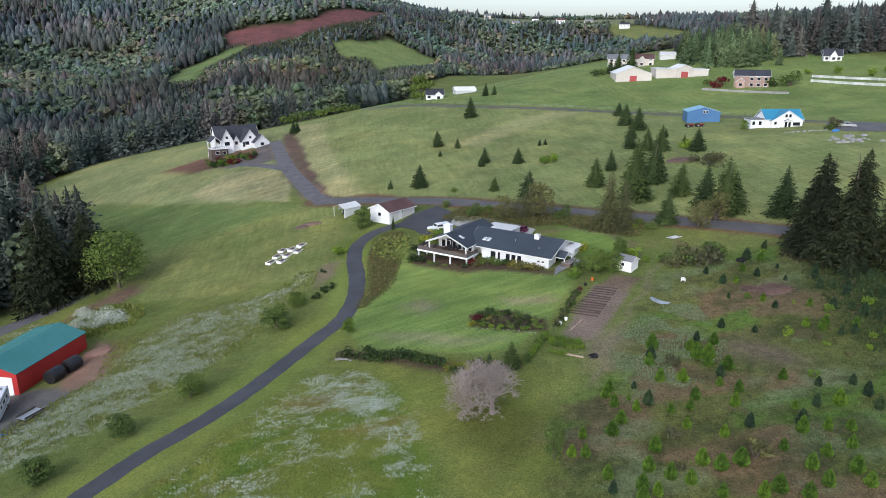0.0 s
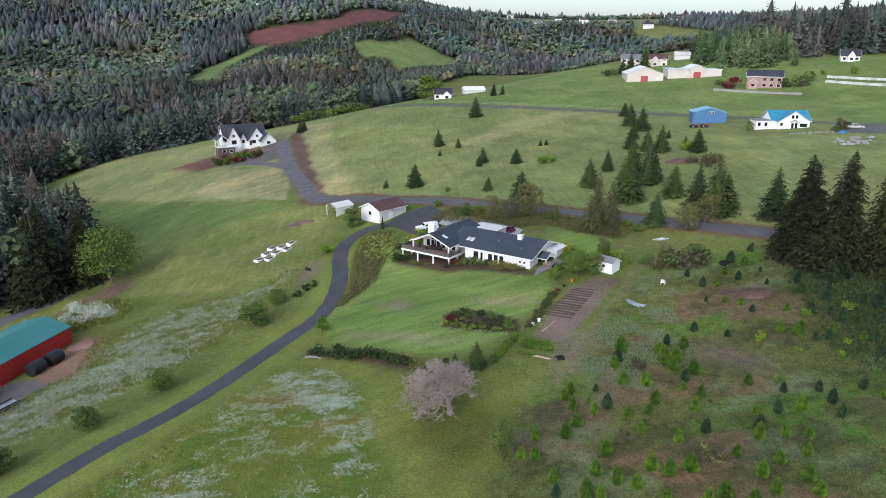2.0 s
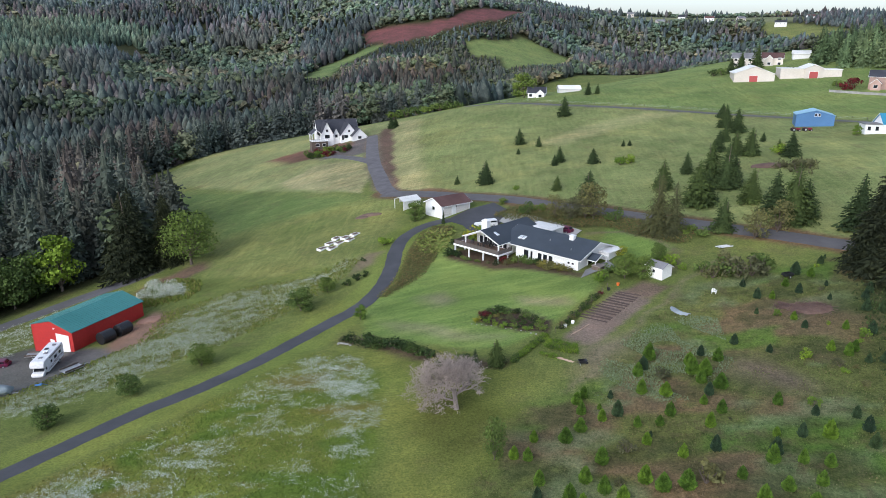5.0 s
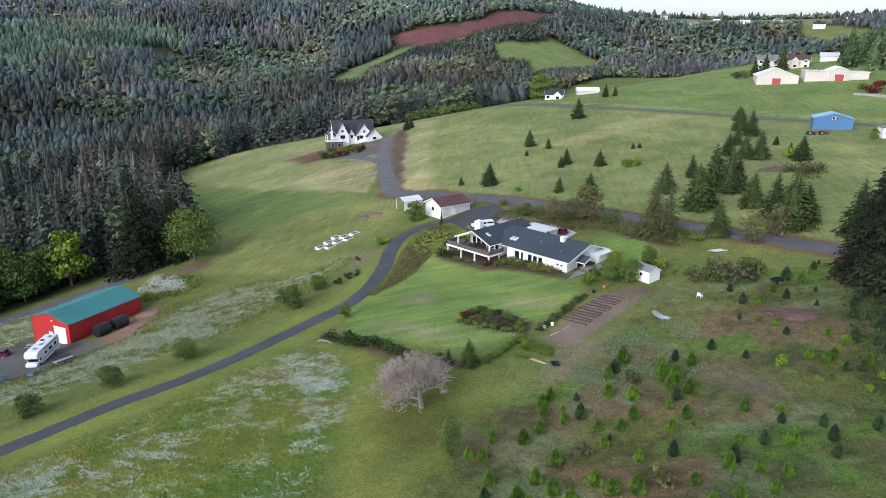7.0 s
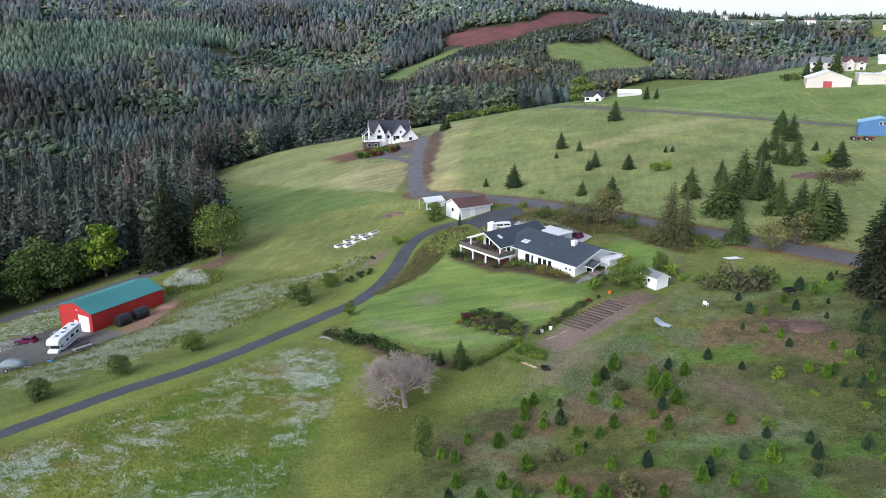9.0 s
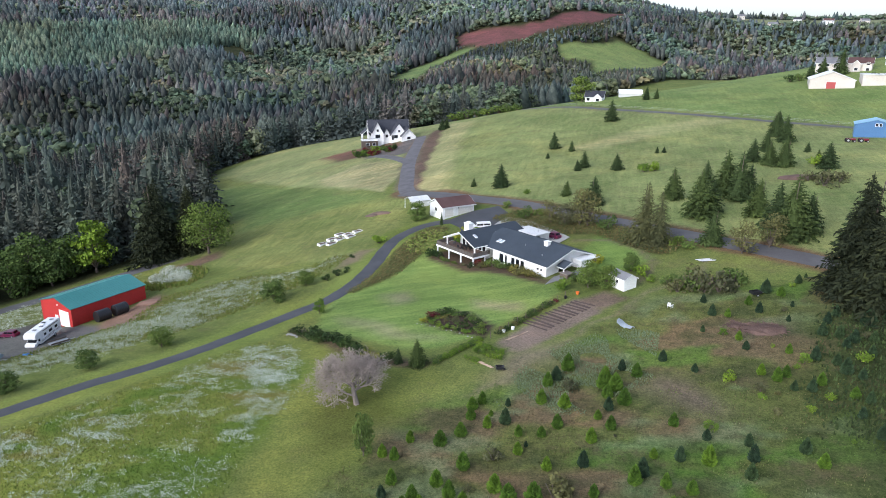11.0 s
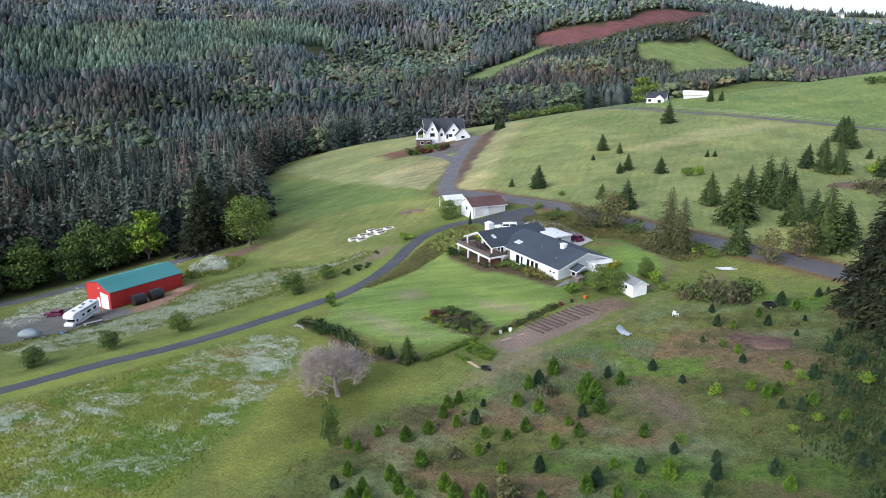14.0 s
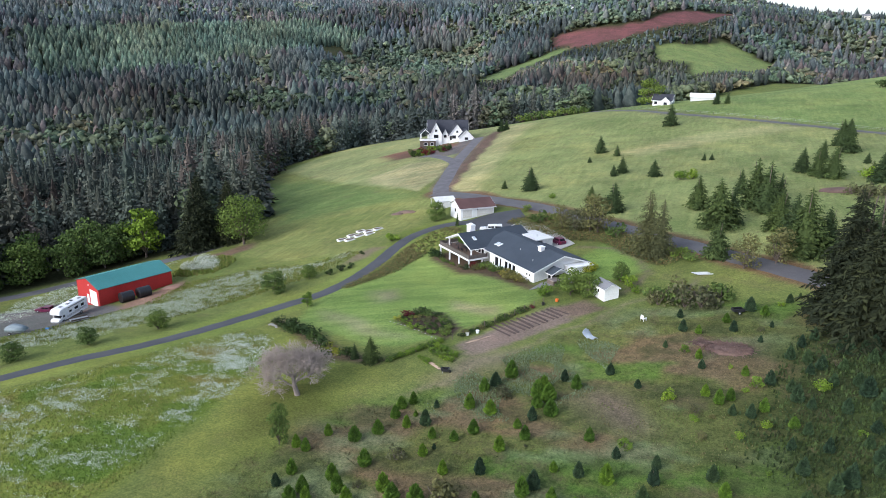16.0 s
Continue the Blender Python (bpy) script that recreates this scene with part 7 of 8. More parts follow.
# ---- vehicles ----
def paint(name, c, rough=0.3):
    return surface(name, c, tuple(v * 1.12 for v in c), 0.5, rough, relief=0, vary=0.02)


P_WHITE, P_RED, P_SILVER, P_BLACK, P_WINE = paint("white_paint", (0.74, 0.74, 0.74)), paint("red_paint", (0.22, 0.02, 0.04)), paint("silver_paint", (0.42, 0.42, 0.42)), paint("black_paint", (0.02, 0.02, 0.022)), paint("wine_paint", (0.11, 0.012, 0.045))
M_LAMP = surface("clear_lamp", (0.6, 0.6, 0.58), (0.7, 0.7, 0.68), 1.0, 0.2, relief=0)
M_TAIL = surface("red_lamp", (0.35, 0.01, 0.01), (0.45, 0.02, 0.02), 1.0, 0.3, relief=0)


def wheel(parent, x, y, r, w=0.24):
    bm = bmesh.new()
    tube(bm, (x, y - w / 2, r), (x, y + w / 2, r), r, r, 16)
    ty = part("wheel", bm, M_RUBBER, parent, "black tyre")
    s = 1 if y > 0 else -1
    bm = bmesh.new()
    tube(bm, (x, y + s * w * 0.42, r), (x, y + s * (w / 2 + 0.015), r), r * 0.62, r * 0.5, 12)
    part("rim", bm, M_METAL, ty, "metal rim")


def vehicle(name, x, y, turn, body, cabin, width, material, label, wheels, r=0.34, glass=((), ()), bed=None, category="car", lift=0.0):
    """body and cabin: side outlines (along, up); x points to the front."""
    v = thing(name, x, y, gz(x, y) + lift, turn, label, category)
    bm = bmesh.new()
    prism(bm, body, "y", -width / 2, width / 2)
    bmesh.ops.bevel(bm, geom=[e for e in bm.edges], offset=0.06, segments=2, affect="EDGES")
    part("body", bm, material, v)
    if cabin:
        bm = bmesh.new()
        prism(bm, cabin, "y", -width / 2 + 0.12, width / 2 - 0.12)
        bmesh.ops.bevel(bm, geom=[e for e in bm.edges], offset=0.06, segments=2, affect="EDGES")
        part("cabin", bm, material, v)
    for a, b, z0, z1 in glass[0]:
        for s in (-1, 1):
            y0 = s * (width / 2 - (0.125 if cabin else 0.005))
            part("side_window", boxes((a, b, min(y0, y0 + s * 0.012), max(y0, y0 + s * 0.012), z0, z1)), M_GLASS, v)
    for xa, za, xb, zb in glass[1]:
        bm = bmesh.new()
        w = width / 2 - 0.22
        d = Vector((zb - za, 0, xa - xb)).normalized() * 0.02 * (1 if xa > 0 else -1)
        if d.x * xa < 0:
            d = -d
        q = [bm.verts.new(p) for p in ((xa + d.x, -w, za + d.z), (xa + d.x, w, za + d.z), (xb + d.x, w, zb + d.z), (xb + d.x, -w, zb + d.z))]
        bm.faces.new(q)
        bmesh.ops.solidify(bm, geom=bm.faces[:], thickness=0.012)
        part("windscreen", bm, M_GLASS, v)
    for wx in wheels:
        for s in (-1, 1):
            wheel(v, wx, s * (width / 2 - 0.10), r)
    front, back = max(p[0] for p in body), min(p[0] for p in body)
    for s in (-1, 1):
        part("headlight", boxes((front - 0.02, front + 0.02, s * width * 0.36 - 0.14, s * width * 0.36 + 0.14, 0.62, 0.78)), M_LAMP, v)
        part("tail_light", boxes((back - 0.02, back + 0.02, s * width * 0.40 - 0.10, s * width * 0.40 + 0.10, 0.70, 0.95)), M_TAIL, v)
    return v


CAR_BODY = [(-2.2, 0.30), (2.2, 0.30), (2.25, 0.65), (2.0, 0.85), (0.9, 0.98), (-2.15, 1.0), (-2.25, 0.7)]
CAR_CABIN = [(-2.05, 0.95), (0.85, 0.95), (0.15, 1.52), (-1.6, 1.55)]
CAR_GLASS = (((-1.55, -0.65, 1.05, 1.42), (-0.55, 0.25, 1.05, 1.42)), ((0.72, 1.05, 0.22, 1.46), (-1.98, 1.08, -1.70, 1.46)))
TRUCK_BODY = [(-2.8, 0.45), (2.8, 0.45), (2.85, 0.85), (2.7, 1.05), (1.3, 1.15), (-2.8, 1.15)]
TRUCK_CABIN = [(-0.9, 1.1), (1.35, 1.1), (0.75, 1.82), (-0.75, 1.85)]
TRUCK_CANOPY = [(-2.75, 1.1), (1.35, 1.1), (0.75, 1.82), (-0.75, 1.9), (-2.65, 1.95)]
TRUCK_GLASS = (((-0.7, 0.0, 1.22, 1.70), (0.1, 0.75, 1.22, 1.65)), ((1.22, 1.22, 0.82, 1.74),))
vehicle("pickup_truck", -0.8, 168.6, 205, TRUCK_BODY, TRUCK_CANOPY, 1.95, P_WHITE, "white pickup with a white canopy parked by the house", (1.75, -1.75), 0.38,
        (TRUCK_GLASS[0] + ((-2.5, -0.95, 1.30, 1.72),), TRUCK_GLASS[1]), category="truck", lift=0.05)
vehicle("car", 18.6, 162.4, 150, CAR_BODY, CAR_CABIN, 1.8, P_WINE, "dark wine-red car parked behind the house", (1.4, -1.35), 0.33, CAR_GLASS, lift=0.08)
vehicle("car", -90.0, 107.0, 200, CAR_BODY, CAR_CABIN, 1.8, P_WINE, "dark wine-red hatchback parked on the gravel yard", (1.4, -1.35), 0.33, CAR_GLASS)
vehicle("pickup_truck", 141.0, 243.5, -15, TRUCK_BODY, TRUCK_CABIN, 1.95, P_SILVER, "silver pickup truck parked beside the white cottage", (1.75, -1.75), 0.38, TRUCK_GLASS, category="truck")
vehicle("pickup_truck", 141.0, 249.0, -15, TRUCK_BODY, TRUCK_CANOPY, 1.95, P_BLACK, "black pickup truck with canopy beside the white cottage", (1.75, -1.75), 0.38, TRUCK_GLASS, category="truck")


def motorhome():
    body = [(-4.9, 0.55), (2.6, 0.55), (2.7, 1.9), (4.1, 2.0), (4.55, 2.35), (4.45, 3.0), (3.9, 3.35), (-4.8, 3.35), (-4.95, 2.9)]
    v = vehicle("motorhome", -75.3, 103.9, 290, body, None, 2.45, P_WHITE, "white motorhome with an overhead cab on the gravel yard", (3.4, -2.4), 0.42,
                (((-3.6, -2.6, 1.8, 2.4), (-1.6, -0.4, 1.8, 2.4), (0.6, 1.4, 1.8, 2.3)), ()), category="motorhome")
    bm = bmesh.new()
    prism(bm, [(2.5, 0.5), (4.7, 0.5), (4.85, 0.9), (4.6, 1.2), (3.9, 1.3), (3.3, 1.95), (2.5, 1.98)], "y", -1.05, 1.05)
    bmesh.ops.bevel(bm, geom=bm.edges[:], offset=0.05, segments=2, affect="EDGES")
    part("cab", bm, P_WHITE, v)
    bm = bmesh.new()
    prism(bm, [(3.92, 1.32), (3.96, 1.34), (3.38, 1.94), (3.34, 1.92)], "y", -0.92, 0.92)
    part("windscreen", bm, M_GLASS, v)
    for s in (-1, 1):
        part("cab_window", boxes((2.75, 3.3, s * 1.052 - 0.008, s * 1.052 + 0.008, 1.28, 1.78)), M_GLASS, v)
        for z, a, b in ((1.25, -4.6, 2.2), (1.45, -4.2, -0.2), (1.02, -2.0, 2.4)):
            part("stripe", boxes((a, b, s * 1.232 - 0.006, s * 1.232 + 0.006, z, z + 0.09)), M_STRIPE, v, "grey-brown stripe")
    for x, y in ((-3.4, 0.3), (-1.6, -0.4), (0.4, 0.2), (2.4, 0.0)):
        part("roof_vent", boxes((x - 0.3, x + 0.3, y - 0.3, y + 0.3, 3.351, 3.50)), M_BLACK if x == -1.6 else M_DARKVENT, v)
    part("air_conditioner", boxes((-0.7, 0.1, -0.35, 0.35, 3.352, 3.62)), M_TRIM, v)
    part("awning", boxes((-3.8, 1.8, 1.235, 1.36, 2.95, 3.1)), M_STRIPE, v)


M_STRIPE = surface("taupe_stripe", (0.20, 0.17, 0.15), (0.26, 0.22, 0.20), 1.0, 0.4, relief=0)
M_DARKVENT = surface("grey_vent", (0.18, 0.18, 0.19), (0.25, 0.25, 0.26), 1.0, 0.5, relief=0)
motorhome()


def trailer(x, y, turn):
    t = thing("trailer", x, y, gz(x, y), turn, "flat grey utility trailer on the gravel yard", "trailer")
    part("bed", boxes((-1.8, 1.8, -0.95, 0.95, 0.55, 0.68)), M_METAL, t)
    part("side_board", boxes((-1.8, 1.8, 0.89, 0.95, 0.68, 1.0)), M_DARKWOOD, t)
    part("side_board", boxes((-1.8, 1.8, -0.95, -0.89, 0.68, 1.0)), M_DARKWOOD, t)
    part("drawbar", boxes((1.8, 3.0, -0.06, 0.06, 0.45, 0.55)), M_METAL, t)
    for s in (-1, 1):
        wheel(t, -0.2, s * 1.08, 0.33, 0.2)


trailer(-67.8, 101.4, 70)
trailer(-84.5, 111.0, 20)


def tarped_boat(x, y, turn):
    b = thing("covered_boat", x, y, gz(x, y), turn, "small boat under a pale blue-grey cover on a trailer", "boat")
    bm = bmesh.new()
    prism(bm, [(-2.2, 0.6), (1.6, 0.6), (2.6, 1.2), (1.0, 1.9), (-0.8, 2.1), (-2.2, 1.5)], "y", -0.95, 0.95)
    bmesh.ops.bevel(bm, geom=bm.edges[:], offset=0.25, segments=3, affect="EDGES")
    part("cover", bm, surface("pale_canvas", (0.20, 0.25, 0.27), (0.28, 0.33, 0.35), 2.0, 0.8, relief=0.5), b, smooth=True)
    part("trailer_frame", boxes((-2.3, 3.2, -0.1, 0.1, 0.4, 0.55), (-1.0, -0.8, -0.95, 0.95, 0.4, 0.55)), M_METAL, b)
    for s in (-1, 1):
        wheel(b, -0.9, s * 1.05, 0.32, 0.2)


tarped_boat(-74.6, 91.6, 25)
M_BLUETARP = surface("bright_blue_tarp", (0.04, 0.16, 0.42), (0.06, 0.22, 0.52), 2.0, 0.6, relief=0.6)
M_GREYTARP = surface("grey_blue_tarp", (0.16, 0.19, 0.215), (0.30, 0.34, 0.38), 2.0, 0.6, relief=0.6)


def crumpled(name, x, y, points, h, material, label, category, seed=3):
    """A crumpled sheet over lumps: the outline is a band along the points."""
    rng = rng_of(seed)
    t = thing(name, x, y, gz(x, y), 0, label, category)
    bm = bmesh.new()
    rows = []
    for px, py, w in points:
        row = []
        for k in range(5):
            u = (k / 4 - 0.5) * w
            zz = gz(x + px, y + py) - gz(x, y) + (h * rng.uniform(0.3, 1.0) if 0 < k < 4 else 0.02)
            row.append(bm.verts.new((px + u * 0.7 + rng.uniform(-0.1, 0.1), py + u * 0.7 + rng.uniform(-0.1, 0.1), zz)))
        rows.append(row)
    for a, b in zip(rows, rows[1:]):
        for k in range(4):
            bm.faces.new((a[k], b[k], b[k + 1], a[k + 1]))
    bmesh.ops.subdivide_edges(bm, edges=bm.edges[:], cuts=2, use_grid_fill=True)
    for v in bm.verts:
        v.co.z += rng.uniform(-0.05, 0.08)
    bmesh.ops.solidify(bm, geom=bm.faces[:], thickness=0.02)
    part("sheet", bm, material, t)


crumpled("tarpaulin", 40.0, 119.2, ((-1.0, 1.6, 1.0), (-0.6, 0.6, 1.6), (0.1, -0.4, 1.3), (0.7, -1.0, 1.5), (1.6, -1.4, 0.8)), 0.35, M_GREYTARP, "crumpled grey-blue tarpaulin lying in the grass", "tarpaulin")
crumpled("tarpaulin", -69.5, 95.4, ((-0.9, 0.0, 1.0), (0.0, 0.2, 1.4), (0.9, 0.1, 1.0)), 0.5, M_BLUETARP, "bright blue tarpaulin beside the trailer", "tarpaulin", 5)
crumpled("tarpaulin", 133.5, 236.5, ((-1.2, 0.0, 1.2), (0.0, 0.3, 1.8), (1.2, 0.1, 1.2)), 0.9, M_BLUETARP, "bright blue tarpaulin over a heap", "tarpaulin", 7)


def drum(x, y):
    d = thing("culvert_drum", x, y, gz(x, y) - 0.05, 78, "huge black ribbed plastic drum beside the barn", "drum", "black drums beside the barn")
    bm = bmesh.new()
    n = 24
    prof = [(-1.5, 0.2), (-1.5, 1.25)] + [(-1.4 + 0.2 * i, 1.3 if i % 2 == 0 else 1.28) for i in range(15)] + [(1.5, 1.25), (1.5, 1.0), (1.1, 0.95), (1.1, 0.0)]
    rings = [[bm.verts.new((a, r * math.cos(6.2832 * k / n), 1.3 + r * math.sin(6.2832 * k / n))) for k in range(n)] for a, r in prof]
    for p, q in zip(rings, rings[1:]):
        for k in range(n):
            bm.faces.new((p[k], p[(k + 1) % n], q[(k + 1) % n], q[k]))
    bm.faces.new(rings[0][::-1])
    part("shell", bm, M_BLACK, d)


drum(-71.8, 116.3)
drum(-70.6, 120.2)


# ---- kitchen garden and yard ----
def raised_bed(x, y, turn):
    b = thing("raised_bed", x, y, gz(x, y), turn, "white-framed raised garden bed filled with dark soil", "raised bed", "raised beds in the field")
    for dims in ((-0.75, 0.75, -1.3, -1.22, -0.2, 0.40), (-0.75, 0.75, 1.22, 1.3, -0.2, 0.40), (-0.75, -0.67, -1.22, 1.22, -0.2, 0.40), (0.67, 0.75, -1.22, 1.22, -0.2, 0.40)):
        part("board", boxes(dims), M_TRIM, b)
    bm = bmesh.new()
    box(bm, -0.67, 0.67, -1.22, 1.22, -0.2, 0.33)
    part("soil", bm, M_SOIL, b)


for i, (x, y) in enumerate(((-42.0, 161.9), (-41.1, 165.2), (-40.6, 168.8), (-39.2, 161.6), (-38.5, 164.9), (-38.1, 168.6), (-36.0, 170.4), (-36.2, 166.6))):
    raised_bed(x, y, -25 + 4 * (i % 3))


def furrow(x, y, length, turn, w=0.42, h=0.20):
    """One ridge of loose earth."""
    rng = rng_of(int(x * 13 + y * 7))
    f = thing("soil_ridge", x, y, gz(x, y), turn, "loose brown ridge of dug garden soil", "soil ridge", "ridges of the vegetable plot")
    bm = bmesh.new()
    a = radians(turn)
    rows = []
    n = max(4, int(length / 0.4))
    for i in range(n + 1):
        s = (i / n - 0.5) * length
        wx, wy = x + s * math.cos(a), y + s * math.sin(a)
        z = gz(wx, wy) - gz(x, y)
        k = rng.uniform(0.6, 1.2)
        rows.append([bm.verts.new((s, -w, z - 0.02)), bm.verts.new((s, -w * 0.35, z + h * k)), bm.verts.new((s, w * 0.35, z + h * rng.uniform(0.7, 1.1))), bm.verts.new((s, w, z - 0.02))])
    for p, q in zip(rows, rows[1:]):
        for k in range(3):
            bm.faces.new((p[k], q[k], q[k + 1], p[k + 1]))
    bmesh.ops.recalc_face_normals(bm, faces=bm.faces)
    part("earth", bm, M_DARKSOIL, f)


for i in range(13):
    s = i / 12
    furrow(25.6 + 6.6 * s, 116.4 + 10.6 * s, 5.6 - 1.2 * s, -28 + 4 * math.sin(i * 2.2), 0.22 + 0.06 * (i % 3), 0.10 + 0.05 * (i % 2))
crumpled("sand_strip", 23.6, 112.2, ((-1.2, -1.7, 0.7), (-0.5, -0.6, 0.9), (0.3, 0.6, 0.9), (1.2, 1.9, 0.7)), 0.05, surface("pale_sand", (0.42, 0.30, 0.22), (0.52, 0.39, 0.29), 2.0, 0.95), "pale strip of sandy soil in the vegetable plot", "sand", 9)


def crop_row(x0, y0, x1, y1, h, seed):
    n = int(math.hypot(x1 - x0, y1 - y0) / 0.55)
    for i in range(n):
        s = (i + 0.5) / n
        plant("green_bush" if (i + seed) % 4 == 0 else "lime_bush", x0 + (x1 - x0) * s, y0 + (y1 - y0) * s, h * 1.75 * (0.8 + 0.4 * ((i * 7 + seed) % 5) / 4), "leafy green vegetable plant in a garden row", "vegetable rows", wide=1.35)


crop_row(17.8, 108.0, 23.2, 105.2, 0.55, 1)
crop_row(18.2, 106.0, 23.4, 103.4, 0.6, 2)
crop_row(17.6, 103.2, 20.0, 102.0, 0.5, 3)
crumpled("sand_strip", 21.2, 101.6, ((-1.6, 0.9, 0.5), (-0.5, 0.3, 0.7), (0.6, -0.3, 0.7), (1.6, -0.9, 0.5)), 0.05, bpy.data.materials["pale_sand"], "pale strip of sandy soil beside the rows", "sand", 10)


def wheelbarrow(x, y):
    w = thing("wheelbarrow", x, y, gz(x, y), 20, "black garden wheelbarrow standing in the grass", "wheelbarrow")
    bm = bmesh.new()
    prism(bm, [(-0.6, 0.75), (-0.35, 0.35), (0.35, 0.35), (0.75, 0.8), (0.68, 0.8), (0.32, 0.42), (-0.32, 0.42), (-0.53, 0.75)], "y", -0.4, 0.4)
    box(bm, -0.5, 0.6, -0.42, -0.40, 0.4, 0.74)
    box(bm, -0.5, 0.6, 0.40, 0.42, 0.4, 0.74)
    part("tray", bm, M_BLACK, w)
    bm = bmesh.new()
    tube(bm, (0.75, -0.06, 0.22), (0.75, 0.06, 0.22), 0.22, 0.22, 14)
    part("wheel", bm, M_RUBBER, w)
    for s in (-1, 1):
        bm = bmesh.new()
        tube(bm, (0.75, s * 0.08, 0.22), (-1.1, s * 0.3, 0.62), 0.03, 0.03, 6)
        part("handle", bm, M_DARKWOOD, w)
        part("leg", boxes((-0.35, -0.3, s * 0.3 - 0.03, s * 0.3 + 0.03, 0.0, 0.45)), M_METAL, w)


wheelbarrow(24.0, 100.0)


def bucket(x, y, material, label):
    b = thing("bucket", x, y, gz(x, y), 0, label, "bucket")
    bm = bmesh.new()
    prof = [(0.0, 0.0), (0.24, 0.0), (0.32, 0.5), (0.29, 0.5), (0.22, 0.06), (0.0, 0.06)]
    n = 14
    rings = [[bm.verts.new((r * math.cos(6.2832 * k / n), r * math.sin(6.2832 * k / n), z)) for k in range(n)] for r, z in prof if r > 0]
    for p, q in zip(rings, rings[1:]):
        for k in range(n):
            bm.faces.new((p[k], p[(k + 1) % n], q[(k + 1) % n], q[k]))
    bm.faces.new(rings[0][::-1])
    bm.faces.new(rings[-1])
    part("pail", bm, material, b)


M_ORANGE = surface("orange_plastic", (0.55, 0.12, 0.02), (0.65, 0.16, 0.03), 1.0, 0.5, relief=0)
bucket(22.2, 114.6, M_TRIM, "white plastic bucket at the plot's edge")
bucket(21.0, 113.2, M_TRIM, "white plastic bucket by the garden fence")
bucket(30.2, 131.0, M_ORANGE, "orange bucket near the shed")
bucket(28.4, 128.8, M_BLACK, "black bucket near the garden fence")


def garden_fence():
    f = thing("garden_fence", 19.4, 110.8, gz(19.4, 110.8), 0, "low wire fence on wooden posts beside the vegetable plot", "fence")
    pts = [(19.4 + 8.8 * i / 9, 110.8 + 18.6 * i / 9) for i in range(10)]
    for x, y in pts:
        part("post", boxes((x - 19.4 - 0.05, x - 19.4 + 0.05, y - 110.8 - 0.05, y - 110.8 + 0.05, gz(x, y) - gz(19.4, 110.8) - 0.2, gz(x, y) - gz(19.4, 110.8) + 1.2)), M_DARKWOOD, f)
    for h in (0.35, 0.75, 1.1):
        for (ax, ay), (bx, by) in zip(pts, pts[1:]):
            bm = bmesh.new()
            z = gz(19.4, 110.8)
            tube(bm, (ax - 19.4, ay - 110.8, gz(ax, ay) - z + h), (bx - 19.4, by - 110.8, gz(bx, by) - z + h), 0.006, 0.006, 4)
            part("wire", bm, M_DARKWOOD, f)


garden_fence()


def plank_stack(x, y):
    for i, (dx, dy, t) in enumerate(((0, 0, 35), (0.5, -0.4, 39), (1.1, -0.7, 33))):
        p = thing("plank", x + dx, y + dy, gz(x + dx, y + dy) + 0.15, t, "long pale weathered plank lying in the grass", "plank", "planks by the road bank")
        part("board", boxes((-1.6, 1.6, -0.18, 0.18, 0.0, 0.07)), M_TRIM, p)
        for bx in (-1.2, 1.05):
            part("bearer", boxes((bx, bx + 0.15, -0.2, 0.2, -0.16, 0.0)), M_DARKWOOD, p)


plank_stack(51.6, 149.8)


def garden_chair(x, y, turn):
    c = thing("garden_chair", x, y, gz(x, y), turn, "white wooden garden chair standing in the grass", "chair")
    part("seat", boxes((-0.32, 0.32, -0.3, 0.3, 0.38, 0.43)), M_TRIM, c)
    for i in range(4):
        part("back_slat", boxes((-0.32 + 0.17 * i, -0.20 + 0.17 * i, 0.28, 0.32, 0.43, 1.05)), M_TRIM, c)
    for s in (-1, 1):
        part("arm", boxes((s * 0.38 - 0.06, s * 0.38 + 0.06, -0.35, 0.3, 0.62, 0.66)), M_TRIM, c)
        for y2 in (-0.3, 0.26):
            part("leg", boxes((s * 0.36 - 0.03, s * 0.36 + 0.03, y2 - 0.03, y2 + 0.03, -0.05, 0.62)), M_TRIM, c)


garden_chair(46.8, 126.6, 150)


def crate_cart(x, y):
    t = thing("yard_cart", x, y, gz(x, y), 35, "dark steel garden cart beside the thicket", "cart")
    part("tub", boxes((-0.9, 0.9, -0.6, 0.6, 0.45, 0.55), (-0.9, -0.85, -0.6, 0.6, 0.55, 0.9), (0.85, 0.9, -0.6, 0.6, 0.55, 0.9), (-0.85, 0.85, -0.6, -0.55, 0.55, 0.9), (-0.85, 0.85, 0.55, 0.6, 0.55, 0.9)), M_BLACK, t)
    part("drawbar", boxes((0.9, 1.8, -0.04, 0.04, 0.4, 0.48)), M_METAL, t)
    for s in (-1, 1):
        wheel(t, 0.0, s * 0.68, 0.28, 0.14)


crate_cart(60.4, 133.0)


